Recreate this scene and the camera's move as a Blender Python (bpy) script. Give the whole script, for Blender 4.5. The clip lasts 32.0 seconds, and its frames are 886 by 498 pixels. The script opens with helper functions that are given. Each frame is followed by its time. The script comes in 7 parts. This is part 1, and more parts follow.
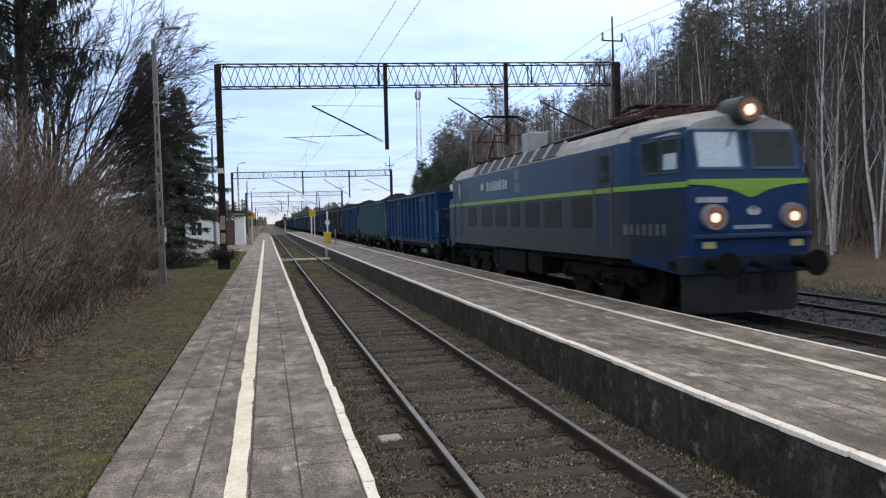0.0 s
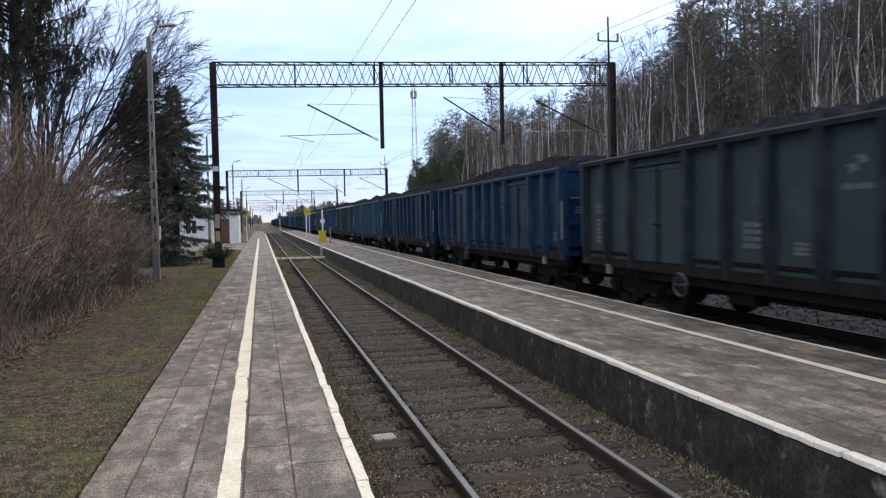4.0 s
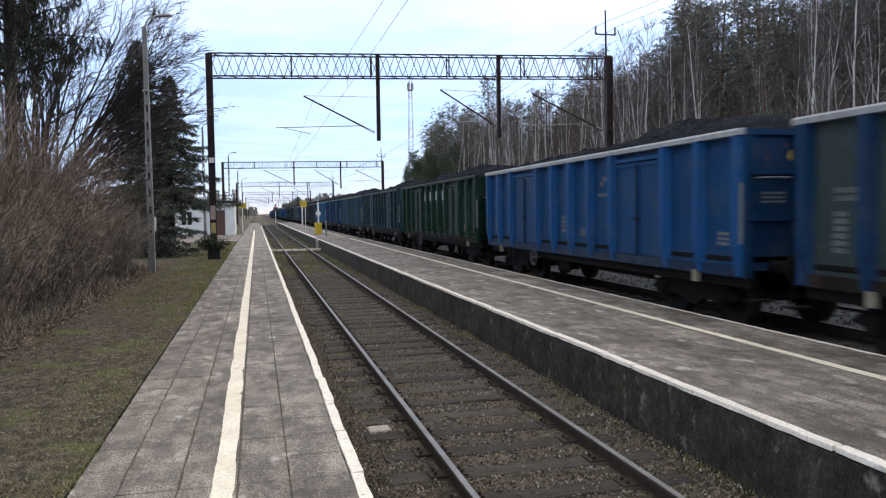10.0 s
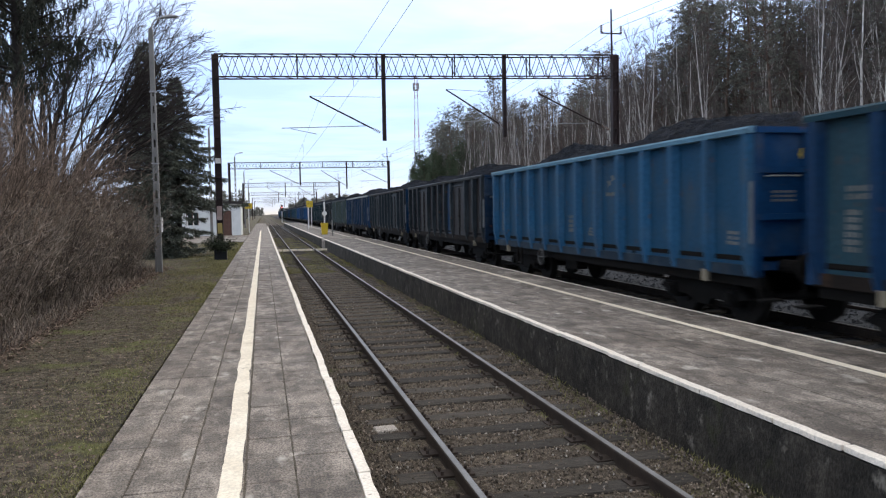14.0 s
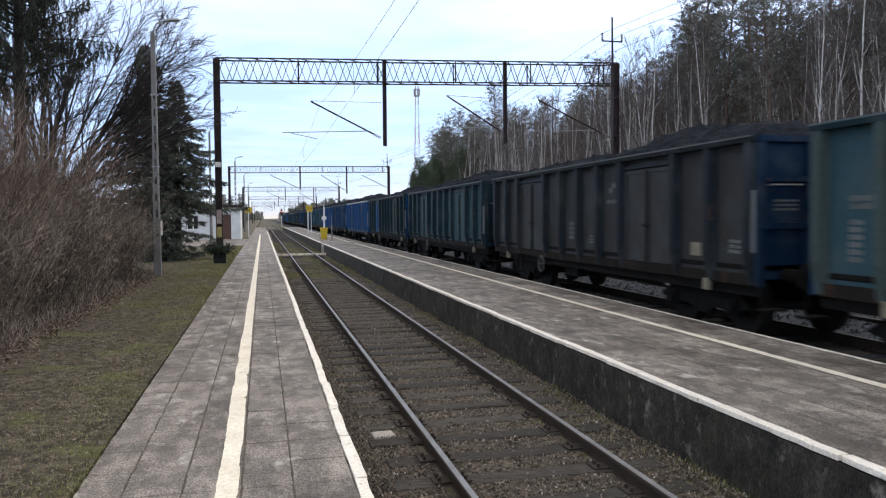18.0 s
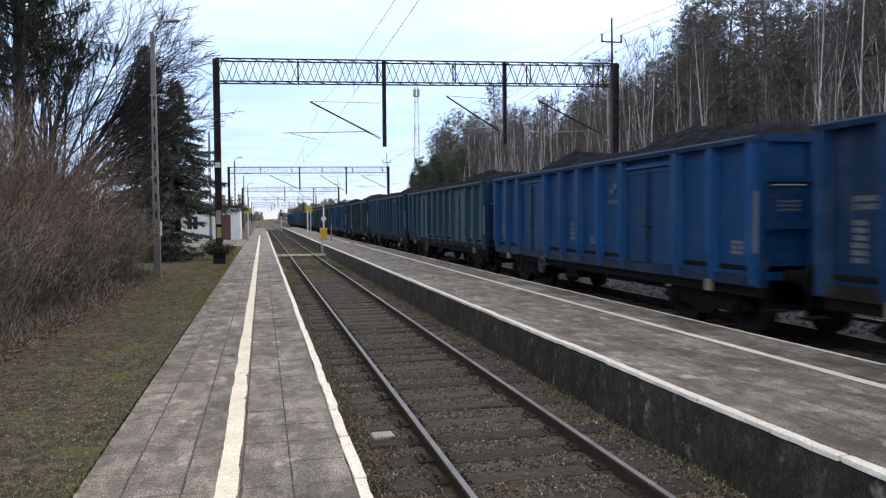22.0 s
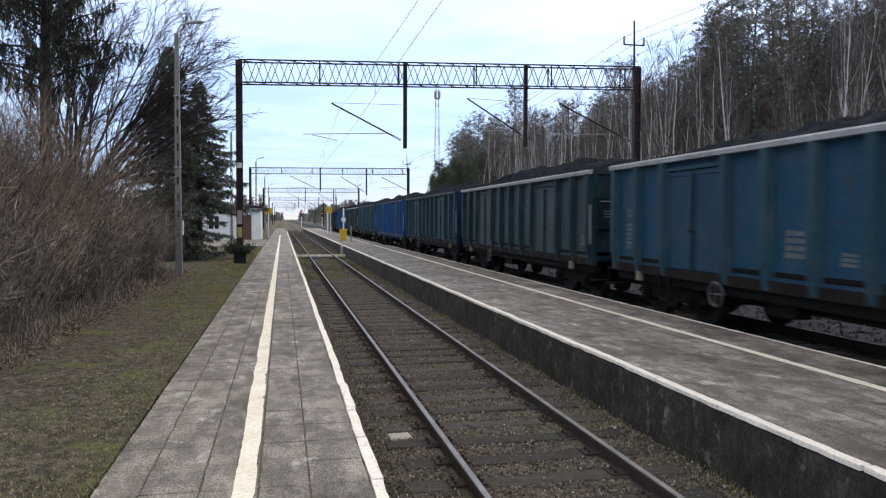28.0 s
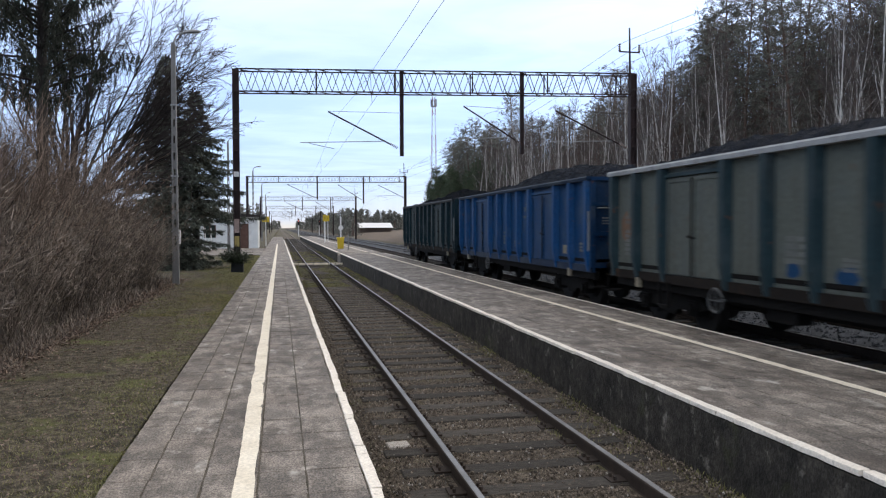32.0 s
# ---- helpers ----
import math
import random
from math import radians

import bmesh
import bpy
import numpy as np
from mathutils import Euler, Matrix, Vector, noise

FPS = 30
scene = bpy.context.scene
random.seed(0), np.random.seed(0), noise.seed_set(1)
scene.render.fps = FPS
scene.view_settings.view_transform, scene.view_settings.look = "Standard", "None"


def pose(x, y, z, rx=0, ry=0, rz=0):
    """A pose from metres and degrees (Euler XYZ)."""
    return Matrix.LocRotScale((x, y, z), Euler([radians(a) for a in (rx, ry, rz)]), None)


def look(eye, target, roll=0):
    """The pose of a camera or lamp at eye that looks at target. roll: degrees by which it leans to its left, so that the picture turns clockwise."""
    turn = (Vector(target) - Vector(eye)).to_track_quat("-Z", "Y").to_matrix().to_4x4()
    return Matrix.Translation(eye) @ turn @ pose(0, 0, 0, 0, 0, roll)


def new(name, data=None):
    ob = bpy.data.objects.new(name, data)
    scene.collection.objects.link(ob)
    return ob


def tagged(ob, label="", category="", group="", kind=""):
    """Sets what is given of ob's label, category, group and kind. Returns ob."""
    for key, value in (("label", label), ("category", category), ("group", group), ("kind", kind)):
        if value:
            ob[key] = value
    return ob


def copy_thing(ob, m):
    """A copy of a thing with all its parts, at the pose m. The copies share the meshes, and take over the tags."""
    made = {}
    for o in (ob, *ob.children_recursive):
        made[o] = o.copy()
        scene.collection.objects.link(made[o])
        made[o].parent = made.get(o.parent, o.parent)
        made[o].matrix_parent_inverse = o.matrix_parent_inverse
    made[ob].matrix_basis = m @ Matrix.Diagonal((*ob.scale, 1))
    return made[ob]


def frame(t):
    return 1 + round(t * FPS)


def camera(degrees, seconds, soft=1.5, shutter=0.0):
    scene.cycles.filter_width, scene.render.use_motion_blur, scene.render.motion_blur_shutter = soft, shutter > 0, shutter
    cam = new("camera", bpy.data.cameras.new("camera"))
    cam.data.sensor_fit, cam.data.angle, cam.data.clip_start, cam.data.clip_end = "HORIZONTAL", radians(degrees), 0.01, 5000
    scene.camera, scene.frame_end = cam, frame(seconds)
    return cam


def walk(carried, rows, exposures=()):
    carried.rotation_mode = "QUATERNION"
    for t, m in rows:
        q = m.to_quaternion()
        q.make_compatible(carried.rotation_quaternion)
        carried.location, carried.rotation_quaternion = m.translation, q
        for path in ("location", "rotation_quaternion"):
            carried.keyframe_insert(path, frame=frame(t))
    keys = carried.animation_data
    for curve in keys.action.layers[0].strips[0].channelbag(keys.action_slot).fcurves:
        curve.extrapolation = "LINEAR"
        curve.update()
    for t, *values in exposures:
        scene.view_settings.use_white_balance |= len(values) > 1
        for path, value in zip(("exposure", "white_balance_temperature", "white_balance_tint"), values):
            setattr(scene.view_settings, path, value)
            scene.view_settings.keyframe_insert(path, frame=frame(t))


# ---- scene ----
# camera: held on the platform, swaying a little while the train passes
EYE = Vector((0.0, 0.0, 1.745))


def aim(yaw, pitch, roll):
    a, b = radians(yaw), radians(pitch)
    way = Vector((math.sin(a) * math.cos(b), math.cos(a) * math.cos(b), math.sin(b)))
    return look(EYE, EYE + way, roll)


cam = camera(60.72, 32.0, 1.2, 0.25)
walk(cam, [
    (0.0, aim(13.13, -2.23, -1.37)), (0.5, aim(13.22, -2.18, -1.41)), (1.0, aim(13.37, -2.08, -1.15)), (1.5, aim(13.29, -1.99, -1.05)),
    (2.0, aim(13.13, -1.95, -0.99)), (2.5, aim(13.12, -1.99, -1.08)), (3.0, aim(13.28, -2.06, -1.06)), (3.5, aim(13.41, -2.19, -1.06)),
    (5.5, aim(13.71, -2.39, -1.18)), (6.0, aim(13.78, -2.38, -1.10)), (6.5, aim(13.79, -2.44, -0.91)), (7.0, aim(13.70, -2.58, -0.93)),
    (7.5, aim(13.60, -2.64, -1.01)), (8.0, aim(13.52, -2.67, -0.88)), (8.5, aim(13.54, -2.68, -0.88)), (9.0, aim(13.65, -2.70, -0.76)),
    (9.5, aim(13.72, -2.73, -0.85)), (10.0, aim(13.81, -2.84, -0.77)), (10.5, aim(13.86, -2.94, -0.85)), (11.0, aim(13.88, -2.98, -0.97)),
    (11.5, aim(13.81, -2.90, -0.99)), (12.0, aim(13.74, -2.73, -0.99)), (12.5, aim(13.62, -2.71, -0.98)), (13.0, aim(13.52, -2.76, -0.78)),
    (13.5, aim(13.46, -2.84, -0.94)), (14.0, aim(13.35, -2.85, -0.95)), (14.5, aim(13.31, -2.89, -0.90)), (16.5, aim(13.44, -2.85, -0.73)),
    (17.0, aim(13.48, -2.68, -0.46)), (17.5, aim(13.44, -2.50, -0.31)), (18.0, aim(13.41, -2.41, -0.39)), (18.5, aim(13.36, -2.36, -0.28)),
    (19.0, aim(13.38, -2.44, -0.27)), (19.5, aim(13.46, -2.58, -0.28)), (20.0, aim(13.51, -2.63, -0.32)), (20.5, aim(13.56, -2.52, -0.49)),
    (21.0, aim(13.54, -2.40, -0.57)), (21.5, aim(13.46, -2.34, -0.44)), (22.0, aim(13.44, -2.37, -0.38)), (22.5, aim(13.37, -2.38, -0.50)),
    (23.0, aim(13.29, -2.42, -0.60)), (23.5, aim(13.17, -2.43, -0.63)), (24.0, aim(13.03, -2.48, -0.60)), (24.5, aim(12.96, -2.55, -0.47)),
    (25.0, aim(12.83, -2.67, -0.37)), (25.5, aim(12.68, -2.89, -0.21)), (27.5, aim(11.98, -2.26, 0.03)), (28.0, aim(11.99, -2.21, 0.20)),
    (28.5, aim(12.04, -2.17, 0.08)), (29.0, aim(12.09, -2.01, -0.01)), (29.5, aim(12.14, -1.82, -0.04)), (30.0, aim(12.10, -1.70, -0.00)),
    (30.5, aim(12.11, -1.62, -0.03)), (31.0, aim(12.09, -1.56, -0.00)), (31.5, aim(12.12, -1.57, -0.15)), (32.0, aim(12.19, -1.64, -0.15)),
], [(0.0, 0.05), (2.0, 0.08), (6.0, 0.2), (14.0, 0.25), (24.0, 0.25), (28.0, 0.22), (32.0, 0.12)])

# ---- light: bright overcast sky, soft low sun behind the cloud ----
world = bpy.data.worlds.new("overcast_sky")
scene.world = world
world.use_nodes = True
wt = world.node_tree
wt.nodes.clear()


def wn(kind, **kw):
    n = wt.nodes.new(kind)
    for k, v in kw.items():
        n.inputs[k].default_value = v
    return n


sky = wn("ShaderNodeTexSky")
sky.sky_type, sky.sun_disc, sky.sun_elevation, sky.sun_rotation = "NISHITA", False, radians(24), radians(75)
sky.air_density, sky.dust_density, sky.ozone_density = 1.0, 0.6, 2.5
bgs = wn("ShaderNodeBackground", Strength=0.08)
wt.links.new(sky.outputs[0], bgs.inputs["Color"])
tc = wn("ShaderNodeTexCoord")
# cloud deck: the direction is laid on a flat layer, so that clouds shrink towards the horizon
sep = wn("ShaderNodeSeparateXYZ")
wt.links.new(tc.outputs["Generated"], sep.inputs[0])
mx = wn("ShaderNodeMath")
mx.operation = "MAXIMUM"
mx.inputs[1].default_value = 0.04
wt.links.new(sep.outputs["Z"], mx.inputs[0])
comb = wn("ShaderNodeCombineXYZ")
for i, ax in enumerate("XY"):
    dv = wn("ShaderNodeMath")
    dv.operation = "DIVIDE"
    wt.links.new(sep.outputs[ax], dv.inputs[0])
    wt.links.new(mx.outputs[0], dv.inputs[1])
    wt.links.new(dv.outputs[0], comb.inputs[i])
cl = wn("ShaderNodeTexNoise", Scale=0.9, Detail=6.0, Roughness=0.55, Distortion=0.4)
wt.links.new(comb.outputs[0], cl.inputs["Vector"])
cr = wn("ShaderNodeMapRange")
cr.inputs["From Min"].default_value, cr.inputs["From Max"].default_value = 0.36, 0.62
cr.inputs["To Min"].default_value, cr.inputs["To Max"].default_value = 0.0, 1.0
wt.links.new(cl.outputs["Fac"], cr.inputs["Value"])
# cloud brightness grows from the horizon to the zenith
up = wn("ShaderNodeMapRange")
up.inputs["From Min"].default_value, up.inputs["From Max"].default_value = 0.0, 1.0
wt.links.new(sep.outputs["Z"], up.inputs["Value"])
ramp = wn("ShaderNodeValToRGB")
cols = [(0.0, (0.64, 0.60, 0.62)), (0.012, (0.43, 0.51, 0.76)), (0.048, (0.40, 0.51, 0.86)), (0.20, (0.61, 0.74, 1.08)), (0.34, (1.02, 1.03, 1.08)), (0.6, (1.20, 1.11, 1.0))]
for i, (at, c) in enumerate(cols):
    e = ramp.color_ramp.elements[i] if i < 2 else ramp.color_ramp.elements.new(at)
    e.position, e.color = at, (*c, 1)
wt.links.new(up.outputs[0], ramp.inputs[0])
white = wn("ShaderNodeMix")
white.data_type = "RGBA"
white.inputs["A"].default_value = (0.80, 0.85, 0.93, 1)
wt.links.new(cr.outputs[0], white.inputs["Factor"])
white.inputs["B"].default_value = (1.06, 1.07, 1.08, 1)
mul = wn("ShaderNodeMix")
mul.data_type, mul.blend_type = "RGBA", "MULTIPLY"
mul.inputs["Factor"].default_value = 1.0
wt.links.new(ramp.outputs[0], mul.inputs["A"])
wt.links.new(white.outputs["Result"], mul.inputs["B"])
bgc = wn("ShaderNodeBackground", Strength=0.85)
wt.links.new(mul.outputs["Result"], bgc.inputs["Color"])
addn = wn("ShaderNodeAddShader")
wt.links.new(bgs.outputs[0], addn.inputs[0])
wt.links.new(bgc.outputs[0], addn.inputs[1])
wo = wn("ShaderNodeOutputWorld")
wt.links.new(addn.outputs[0], wo.inputs["Surface"])

sun = new("sun", bpy.data.lights.new("sun", "SUN"))
sun.data.energy, sun.data.angle, sun.data.color = 1.6, radians(40), (1.0, 0.87, 0.70)
sun.matrix_world = look((0, 0, 60), (-40, -10, 38))

# ---- plan, in metres: x across the tracks, y along them, z up from the platform paving ----
RAIL1, RAIL2, RAIL3 = -0.452, -0.21, -0.33
AXIS1, AXIS2, AXIS3 = 2.34, 8.50, 12.55
P2 = 0.032
SPEED, NOSE = 17.568, 11.35
FAR0, FAR1 = -620.0, 900.0
SUNK = 0.125  # sleeper tops of the old track below its rail heads


# ---- materials ----
def mat(name, c0, c1=None, rough=0.8, scale=3.0, fine=40.0, bump=0.2, metal=0.0, spots=None, stretch=(1, 1, 1), space="Object", spec=0.3, tint=0.0, dist=0.01, island=0.0, mid=0.0, gc=0.16):
    """Two colours mixed by coarse and fine noise, with relief; spots: (colour, scale, threshold) of stains."""
    m = bpy.data.materials.new(name)
    m.use_nodes = True
    t = m.node_tree
    b = t.nodes["Principled BSDF"]
    b.inputs["Roughness"].default_value, b.inputs["Metallic"].default_value = rough, metal
    b.inputs["Specular IOR Level"].default_value = spec
    c1 = c1 or tuple(x * 0.7 for x in c0)
    if space == "World":
        co = t.nodes.new("ShaderNodeNewGeometry").outputs["Position"]
    else:
        co = t.nodes.new("ShaderNodeTexCoord").outputs["Object"]
    mp = t.nodes.new("ShaderNodeMapping")
    mp.inputs["Scale"].default_value = stretch
    t.links.new(co, mp.inputs[0])

    def noise_(s, d, r=0.6):
        n = t.nodes.new("ShaderNodeTexNoise")
        n.inputs["Scale"].default_value, n.inputs["Detail"].default_value, n.inputs["Roughness"].default_value = s, d, r
        t.links.new(mp.outputs[0], n.inputs["Vector"])
        return n.outputs["Fac"]

    def ranged(v, lo, hi):
        r = t.nodes.new("ShaderNodeMapRange")
        r.inputs["From Min"].default_value, r.inputs["From Max"].default_value = lo, hi
        t.links.new(v, r.inputs["Value"])
        return r.outputs[0]

    def mixed(f, a, bcol, mode="MIX"):
        x = t.nodes.new("ShaderNodeMix")
        x.data_type, x.blend_type = "RGBA", mode
        for key, v in (("Factor", f), ("A", a), ("B", bcol)):
            if isinstance(v, tuple):
                x.inputs[key].default_value = (*v, 1)
            elif isinstance(v, float):
                x.inputs[key].default_value = v
            else:
                t.links.new(v, x.inputs[key])
        return x.outputs["Result"]

    coarse, grain = noise_(scale, 5), noise_(fine, 3)
    col = mixed(ranged(coarse, 0.3, 0.7), c0, c1)
    col = mixed(ranged(grain, 0.38, 0.62), mixed(1.0, col, (1 + 0.3 * gc,) * 3, "MULTIPLY"), mixed(1.0, col, (1 - gc,) * 3, "MULTIPLY"))
    if mid:
        # blotches a few centimetres across
        col = mixed(ranged(noise_(scale * 4.5, 4, 0.7), 0.44, 0.58), mixed(1.0, col, (1 - mid,) * 3, "MULTIPLY"), mixed(1.0, col, (1 + 0.6 * mid,) * 3, "MULTIPLY"))
    for sc, ss, th in (spots if spots and isinstance(spots[0][0], tuple) else [spots] if spots else []):
        col = mixed(ranged(noise_(ss, 4, 0.65), th, th + 0.12), col, sc)
    if tint:
        oi = t.nodes.new("ShaderNodeObjectInfo")
        hs = t.nodes.new("ShaderNodeHueSaturation")
        rr = t.nodes.new("ShaderNodeMapRange")
        rr.inputs["To Min"].default_value, rr.inputs["To Max"].default_value = 1 - tint, 1 + tint
        t.links.new(oi.outputs["Random"], rr.inputs["Value"])
        t.links.new(rr.outputs[0], hs.inputs["Value"])
        t.links.new(col, hs.inputs["Color"])
        col = hs.outputs[0]
    if island:
        ge = t.nodes.new("ShaderNodeNewGeometry")
        hs = t.nodes.new("ShaderNodeHueSaturation")
        rr = t.nodes.new("ShaderNodeMapRange")
        rr.inputs["To Min"].default_value, rr.inputs["To Max"].default_value = 1 - island, 1 + island
        t.links.new(ge.outputs["Random Per Island"], rr.inputs["Value"])
        t.links.new(rr.outputs[0], hs.inputs["Value"])
        t.links.new(col, hs.inputs["Color"])
        col = hs.outputs[0]
    t.links.new(col, b.inputs["Base Color"])
    if bump:
        bp = t.nodes.new("ShaderNodeBump")
        bp.inputs["Strength"].default_value, bp.inputs["Distance"].default_value = bump, dist
        t.links.new(grain, bp.inputs["Height"])
        t.links.new(bp.outputs[0], b.inputs["Normal"])
    return m


def painted(name, rough=0.55, dirt=0.35, spec=0.5):
    """Weathered vehicle paint: the object's colour under vertical grime streaks, fading and rust from below."""
    m = mat(name, (1, 1, 1), (0.86, 0.86, 0.86), rough, 0.9, 14.0, 0.12, spec=spec, dist=0.004)
    t = m.node_tree
    b = t.nodes["Principled BSDF"]
    base = b.inputs["Base Color"].links[0].from_socket
    oi = t.nodes.new("ShaderNodeObjectInfo")
    tco = t.nodes.new("ShaderNodeTexCoord")
    mul_ = t.nodes.new("ShaderNodeMix")
    mul_.data_type, mul_.blend_type = "RGBA", "MULTIPLY"
    mul_.inputs["Factor"].default_value = 1.0
    t.links.new(base, mul_.inputs["A"])
    t.links.new(oi.outputs["Color"], mul_.inputs["B"])
    col = mul_.outputs["Result"]
    # streaks run down the sides; the pattern is shifted from object to object
    addv = t.nodes.new("ShaderNodeVectorMath")
    t.links.new(tco.outputs["Object"], addv.inputs[0])
    sh = t.nodes.new("ShaderNodeCombineXYZ")
    big = t.nodes.new("ShaderNodeMath")
    big.operation, big.inputs[1].default_value = "MULTIPLY", 57.0
    t.links.new(oi.outputs["Random"], big.inputs[0])
    t.links.new(big.outputs[0], sh.inputs[0])
    t.links.new(big.outputs[0], sh.inputs[1])
    t.links.new(sh.outputs[0], addv.inputs[1])
    for stretch, sc, lo, hi, c, k in (((1, 5, 0.35), 1.6, 0.52, 0.75, (0.045, 0.038, 0.03), dirt), ((1, 1.2, 1.2), 1.3, 0.50, 0.72, (0.075, 0.092, 0.098), dirt * 0.9), ((1, 2, 1), 5.0, 0.66, 0.72, (0.10, 0.045, 0.02), dirt * 1.6)):
        mp = t.nodes.new("ShaderNodeMapping")
        mp.inputs["Scale"].default_value = stretch
        t.links.new(addv.outputs[0], mp.inputs[0])
        n = t.nodes.new("ShaderNodeTexNoise")
        n.inputs["Scale"].default_value, n.inputs["Detail"].default_value = sc, 5
        t.links.new(mp.outputs[0], n.inputs["Vector"])
        r = t.nodes.new("ShaderNodeMapRange")
        r.inputs["From Min"].default_value, r.inputs["From Max"].default_value, r.inputs["To Max"].default_value = lo, hi, k
        t.links.new(n.outputs["Fac"], r.inputs["Value"])
        x = t.nodes.new("ShaderNodeMix")
        x.data_type = "RGBA"
        t.links.new(r.outputs[0], x.inputs["Factor"])
        t.links.new(col, x.inputs["A"])
        x.inputs["B"].default_value = (*c, 1)
        col = x.outputs["Result"]
    t.links.new(col, b.inputs["Base Color"])
    return m


PAINT = painted("weathered_wagon_paint", 0.5, 0.36, 0.10)
LOCO_PAINT = painted("locomotive_paint", 0.42, 0.12, 0.14)
SOIL = mat("grassy_soil", (0.100, 0.086, 0.054), (0.158, 0.127, 0.094), 0.95, 1.9, 60, 1.0, space="World", spots=((0.125, 0.130, 0.045), 0.9, 0.54), dist=0.04, mid=0.5, gc=0.55)
LITTER = mat("forest_litter", (0.175, 0.128, 0.092), (0.105, 0.082, 0.060), 0.95, 0.6, 9, 0.6, space="World", dist=0.03, gc=0.52)
BALLAST = mat("dirty_ballast", (0.205, 0.168, 0.128), (0.102, 0.083, 0.064), 0.95, 3.2, 75, 1.0, space="World", spots=((0.11, 0.108, 0.042), 0.9, 0.58), dist=0.03, mid=0.4, gc=0.52)
GRAVEL = mat("grey_gravel", (0.115, 0.122, 0.135), (0.056, 0.060, 0.068), 0.9, 3.5, 45, 1.0, space="World", dist=0.04, island=0.5, gc=0.52)
STONE = mat("ballast_stone", (0.23, 0.190, 0.152), (0.13, 0.104, 0.080), 0.9, 7, 60, 0.3, space="World", island=0.7, gc=0.52)
SLAB = mat("weathered_concrete_slab", (0.360, 0.314, 0.268), (0.120, 0.096, 0.077), 0.72, 1.1, 70, 1.0, space="World", spots=(((0.075, 0.060, 0.048), 1.7, 0.56), ((0.50, 0.46, 0.41), 2.6, 0.60)), stretch=(1, 0.55, 1), tint=0.17, dist=0.012, mid=0.34, spec=0.5, gc=0.55)
SLAB_JOINT = mat("dirt_in_joints", (0.145, 0.124, 0.100), (0.075, 0.066, 0.050), 0.95, 3, 50, 0.4, space="World", gc=0.52)
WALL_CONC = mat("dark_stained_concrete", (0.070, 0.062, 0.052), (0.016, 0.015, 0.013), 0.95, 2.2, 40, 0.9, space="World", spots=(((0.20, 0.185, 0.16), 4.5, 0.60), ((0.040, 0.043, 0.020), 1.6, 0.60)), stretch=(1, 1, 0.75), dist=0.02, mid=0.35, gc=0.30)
LINE_WHITE = mat("worn_white_paint", (0.90, 0.84, 0.75), (0.74, 0.67, 0.58), 0.75, 3, 45, 0.3, space="World", spots=((0.20, 0.16, 0.12), 9, 0.62))
LINE_YELLOW = mat("faded_cream_paint", (0.86, 0.79, 0.66), (0.72, 0.64, 0.51), 0.75, 3, 45, 0.3, space="World", spots=((0.22, 0.19, 0.16), 7, 0.63))
RAIL_TOP = mat("polished_rail_head", (0.29, 0.285, 0.28), (0.18, 0.175, 0.17), 0.52, 4, 60, 0.03, metal=0.8, space="World")
RAIL_SIDE = mat("rusty_rail_web", (0.050, 0.036, 0.028), (0.028, 0.021, 0.017), 0.85, 6, 50, 0.2, space="World")
SLEEPER = mat("old_oak_sleeper", (0.090, 0.080, 0.068), (0.042, 0.036, 0.031), 0.95, 3, 30, 0.9, stretch=(0.3, 3, 3), tint=0.35, spots=((0.120, 0.098, 0.076), 2.6, 0.60), gc=0.52)
STEEL_DARK = mat("dark_brown_mast_paint", (0.034, 0.019, 0.019), (0.022, 0.014, 0.014), 0.65, 2, 25, 0.1, space="World", spots=((0.06, 0.03, 0.022), 4, 0.66))
IRON = mat("black_running_gear", (0.008, 0.0074, 0.007), (0.004, 0.0037, 0.0034), 0.85, 3, 25, 0.2, spots=((0.026, 0.017, 0.012), 4, 0.64), spec=0.15)
WHEEL = mat("worn_wheel_steel", (0.018, 0.015, 0.013), (0.010, 0.009, 0.008), 0.7, 3, 25, 0.1, spec=0.2)
COAL = mat("coal_load", (0.028, 0.035, 0.052), (0.007, 0.009, 0.013), 0.9, 5.5, 24, 1.0, space="Object", spec=0.12, dist=0.12, gc=0.52)
CONC_POLE = mat("grey_concrete_pole", (0.25, 0.247, 0.24), (0.165, 0.162, 0.158), 0.9, 2, 40, 0.2, space="World")
GALV = mat("galvanised_steel", (0.36, 0.37, 0.38), (0.26, 0.27, 0.28), 0.5, 3, 30, 0.05, metal=0.5)
WIRE = mat("dark_copper_wire", (0.05, 0.048, 0.045), (0.03, 0.03, 0.03), 0.6, 1, 5, 0)
INSUL = mat("brown_glazed_insulator", (0.10, 0.055, 0.04), (0.07, 0.04, 0.03), 0.25, 3, 10, 0)
PLASTER = mat("whitewashed_plaster", (0.76, 0.78, 0.78), (0.58, 0.61, 0.62), 0.9, 1.2, 25, 0.3, space="World", spots=((0.30, 0.29, 0.27), 1.4, 0.64))
BROWN_WOOD = mat("brown_painted_wood", (0.13, 0.072, 0.055), (0.09, 0.05, 0.04), 0.7, 4, 30, 0.2)
FELT = mat("bitumen_felt", (0.05, 0.045, 0.042), (0.033, 0.03, 0.03), 0.9, 3, 30, 0.3)
YELLOW = mat("yellow_plastic", (0.62, 0.45, 0.035), (0.52, 0.37, 0.03), 0.5, 3, 30, 0.05)
WHITE = mat("white_paint", (0.75, 0.75, 0.74), (0.66, 0.66, 0.65), 0.6, 3, 30, 0.05)
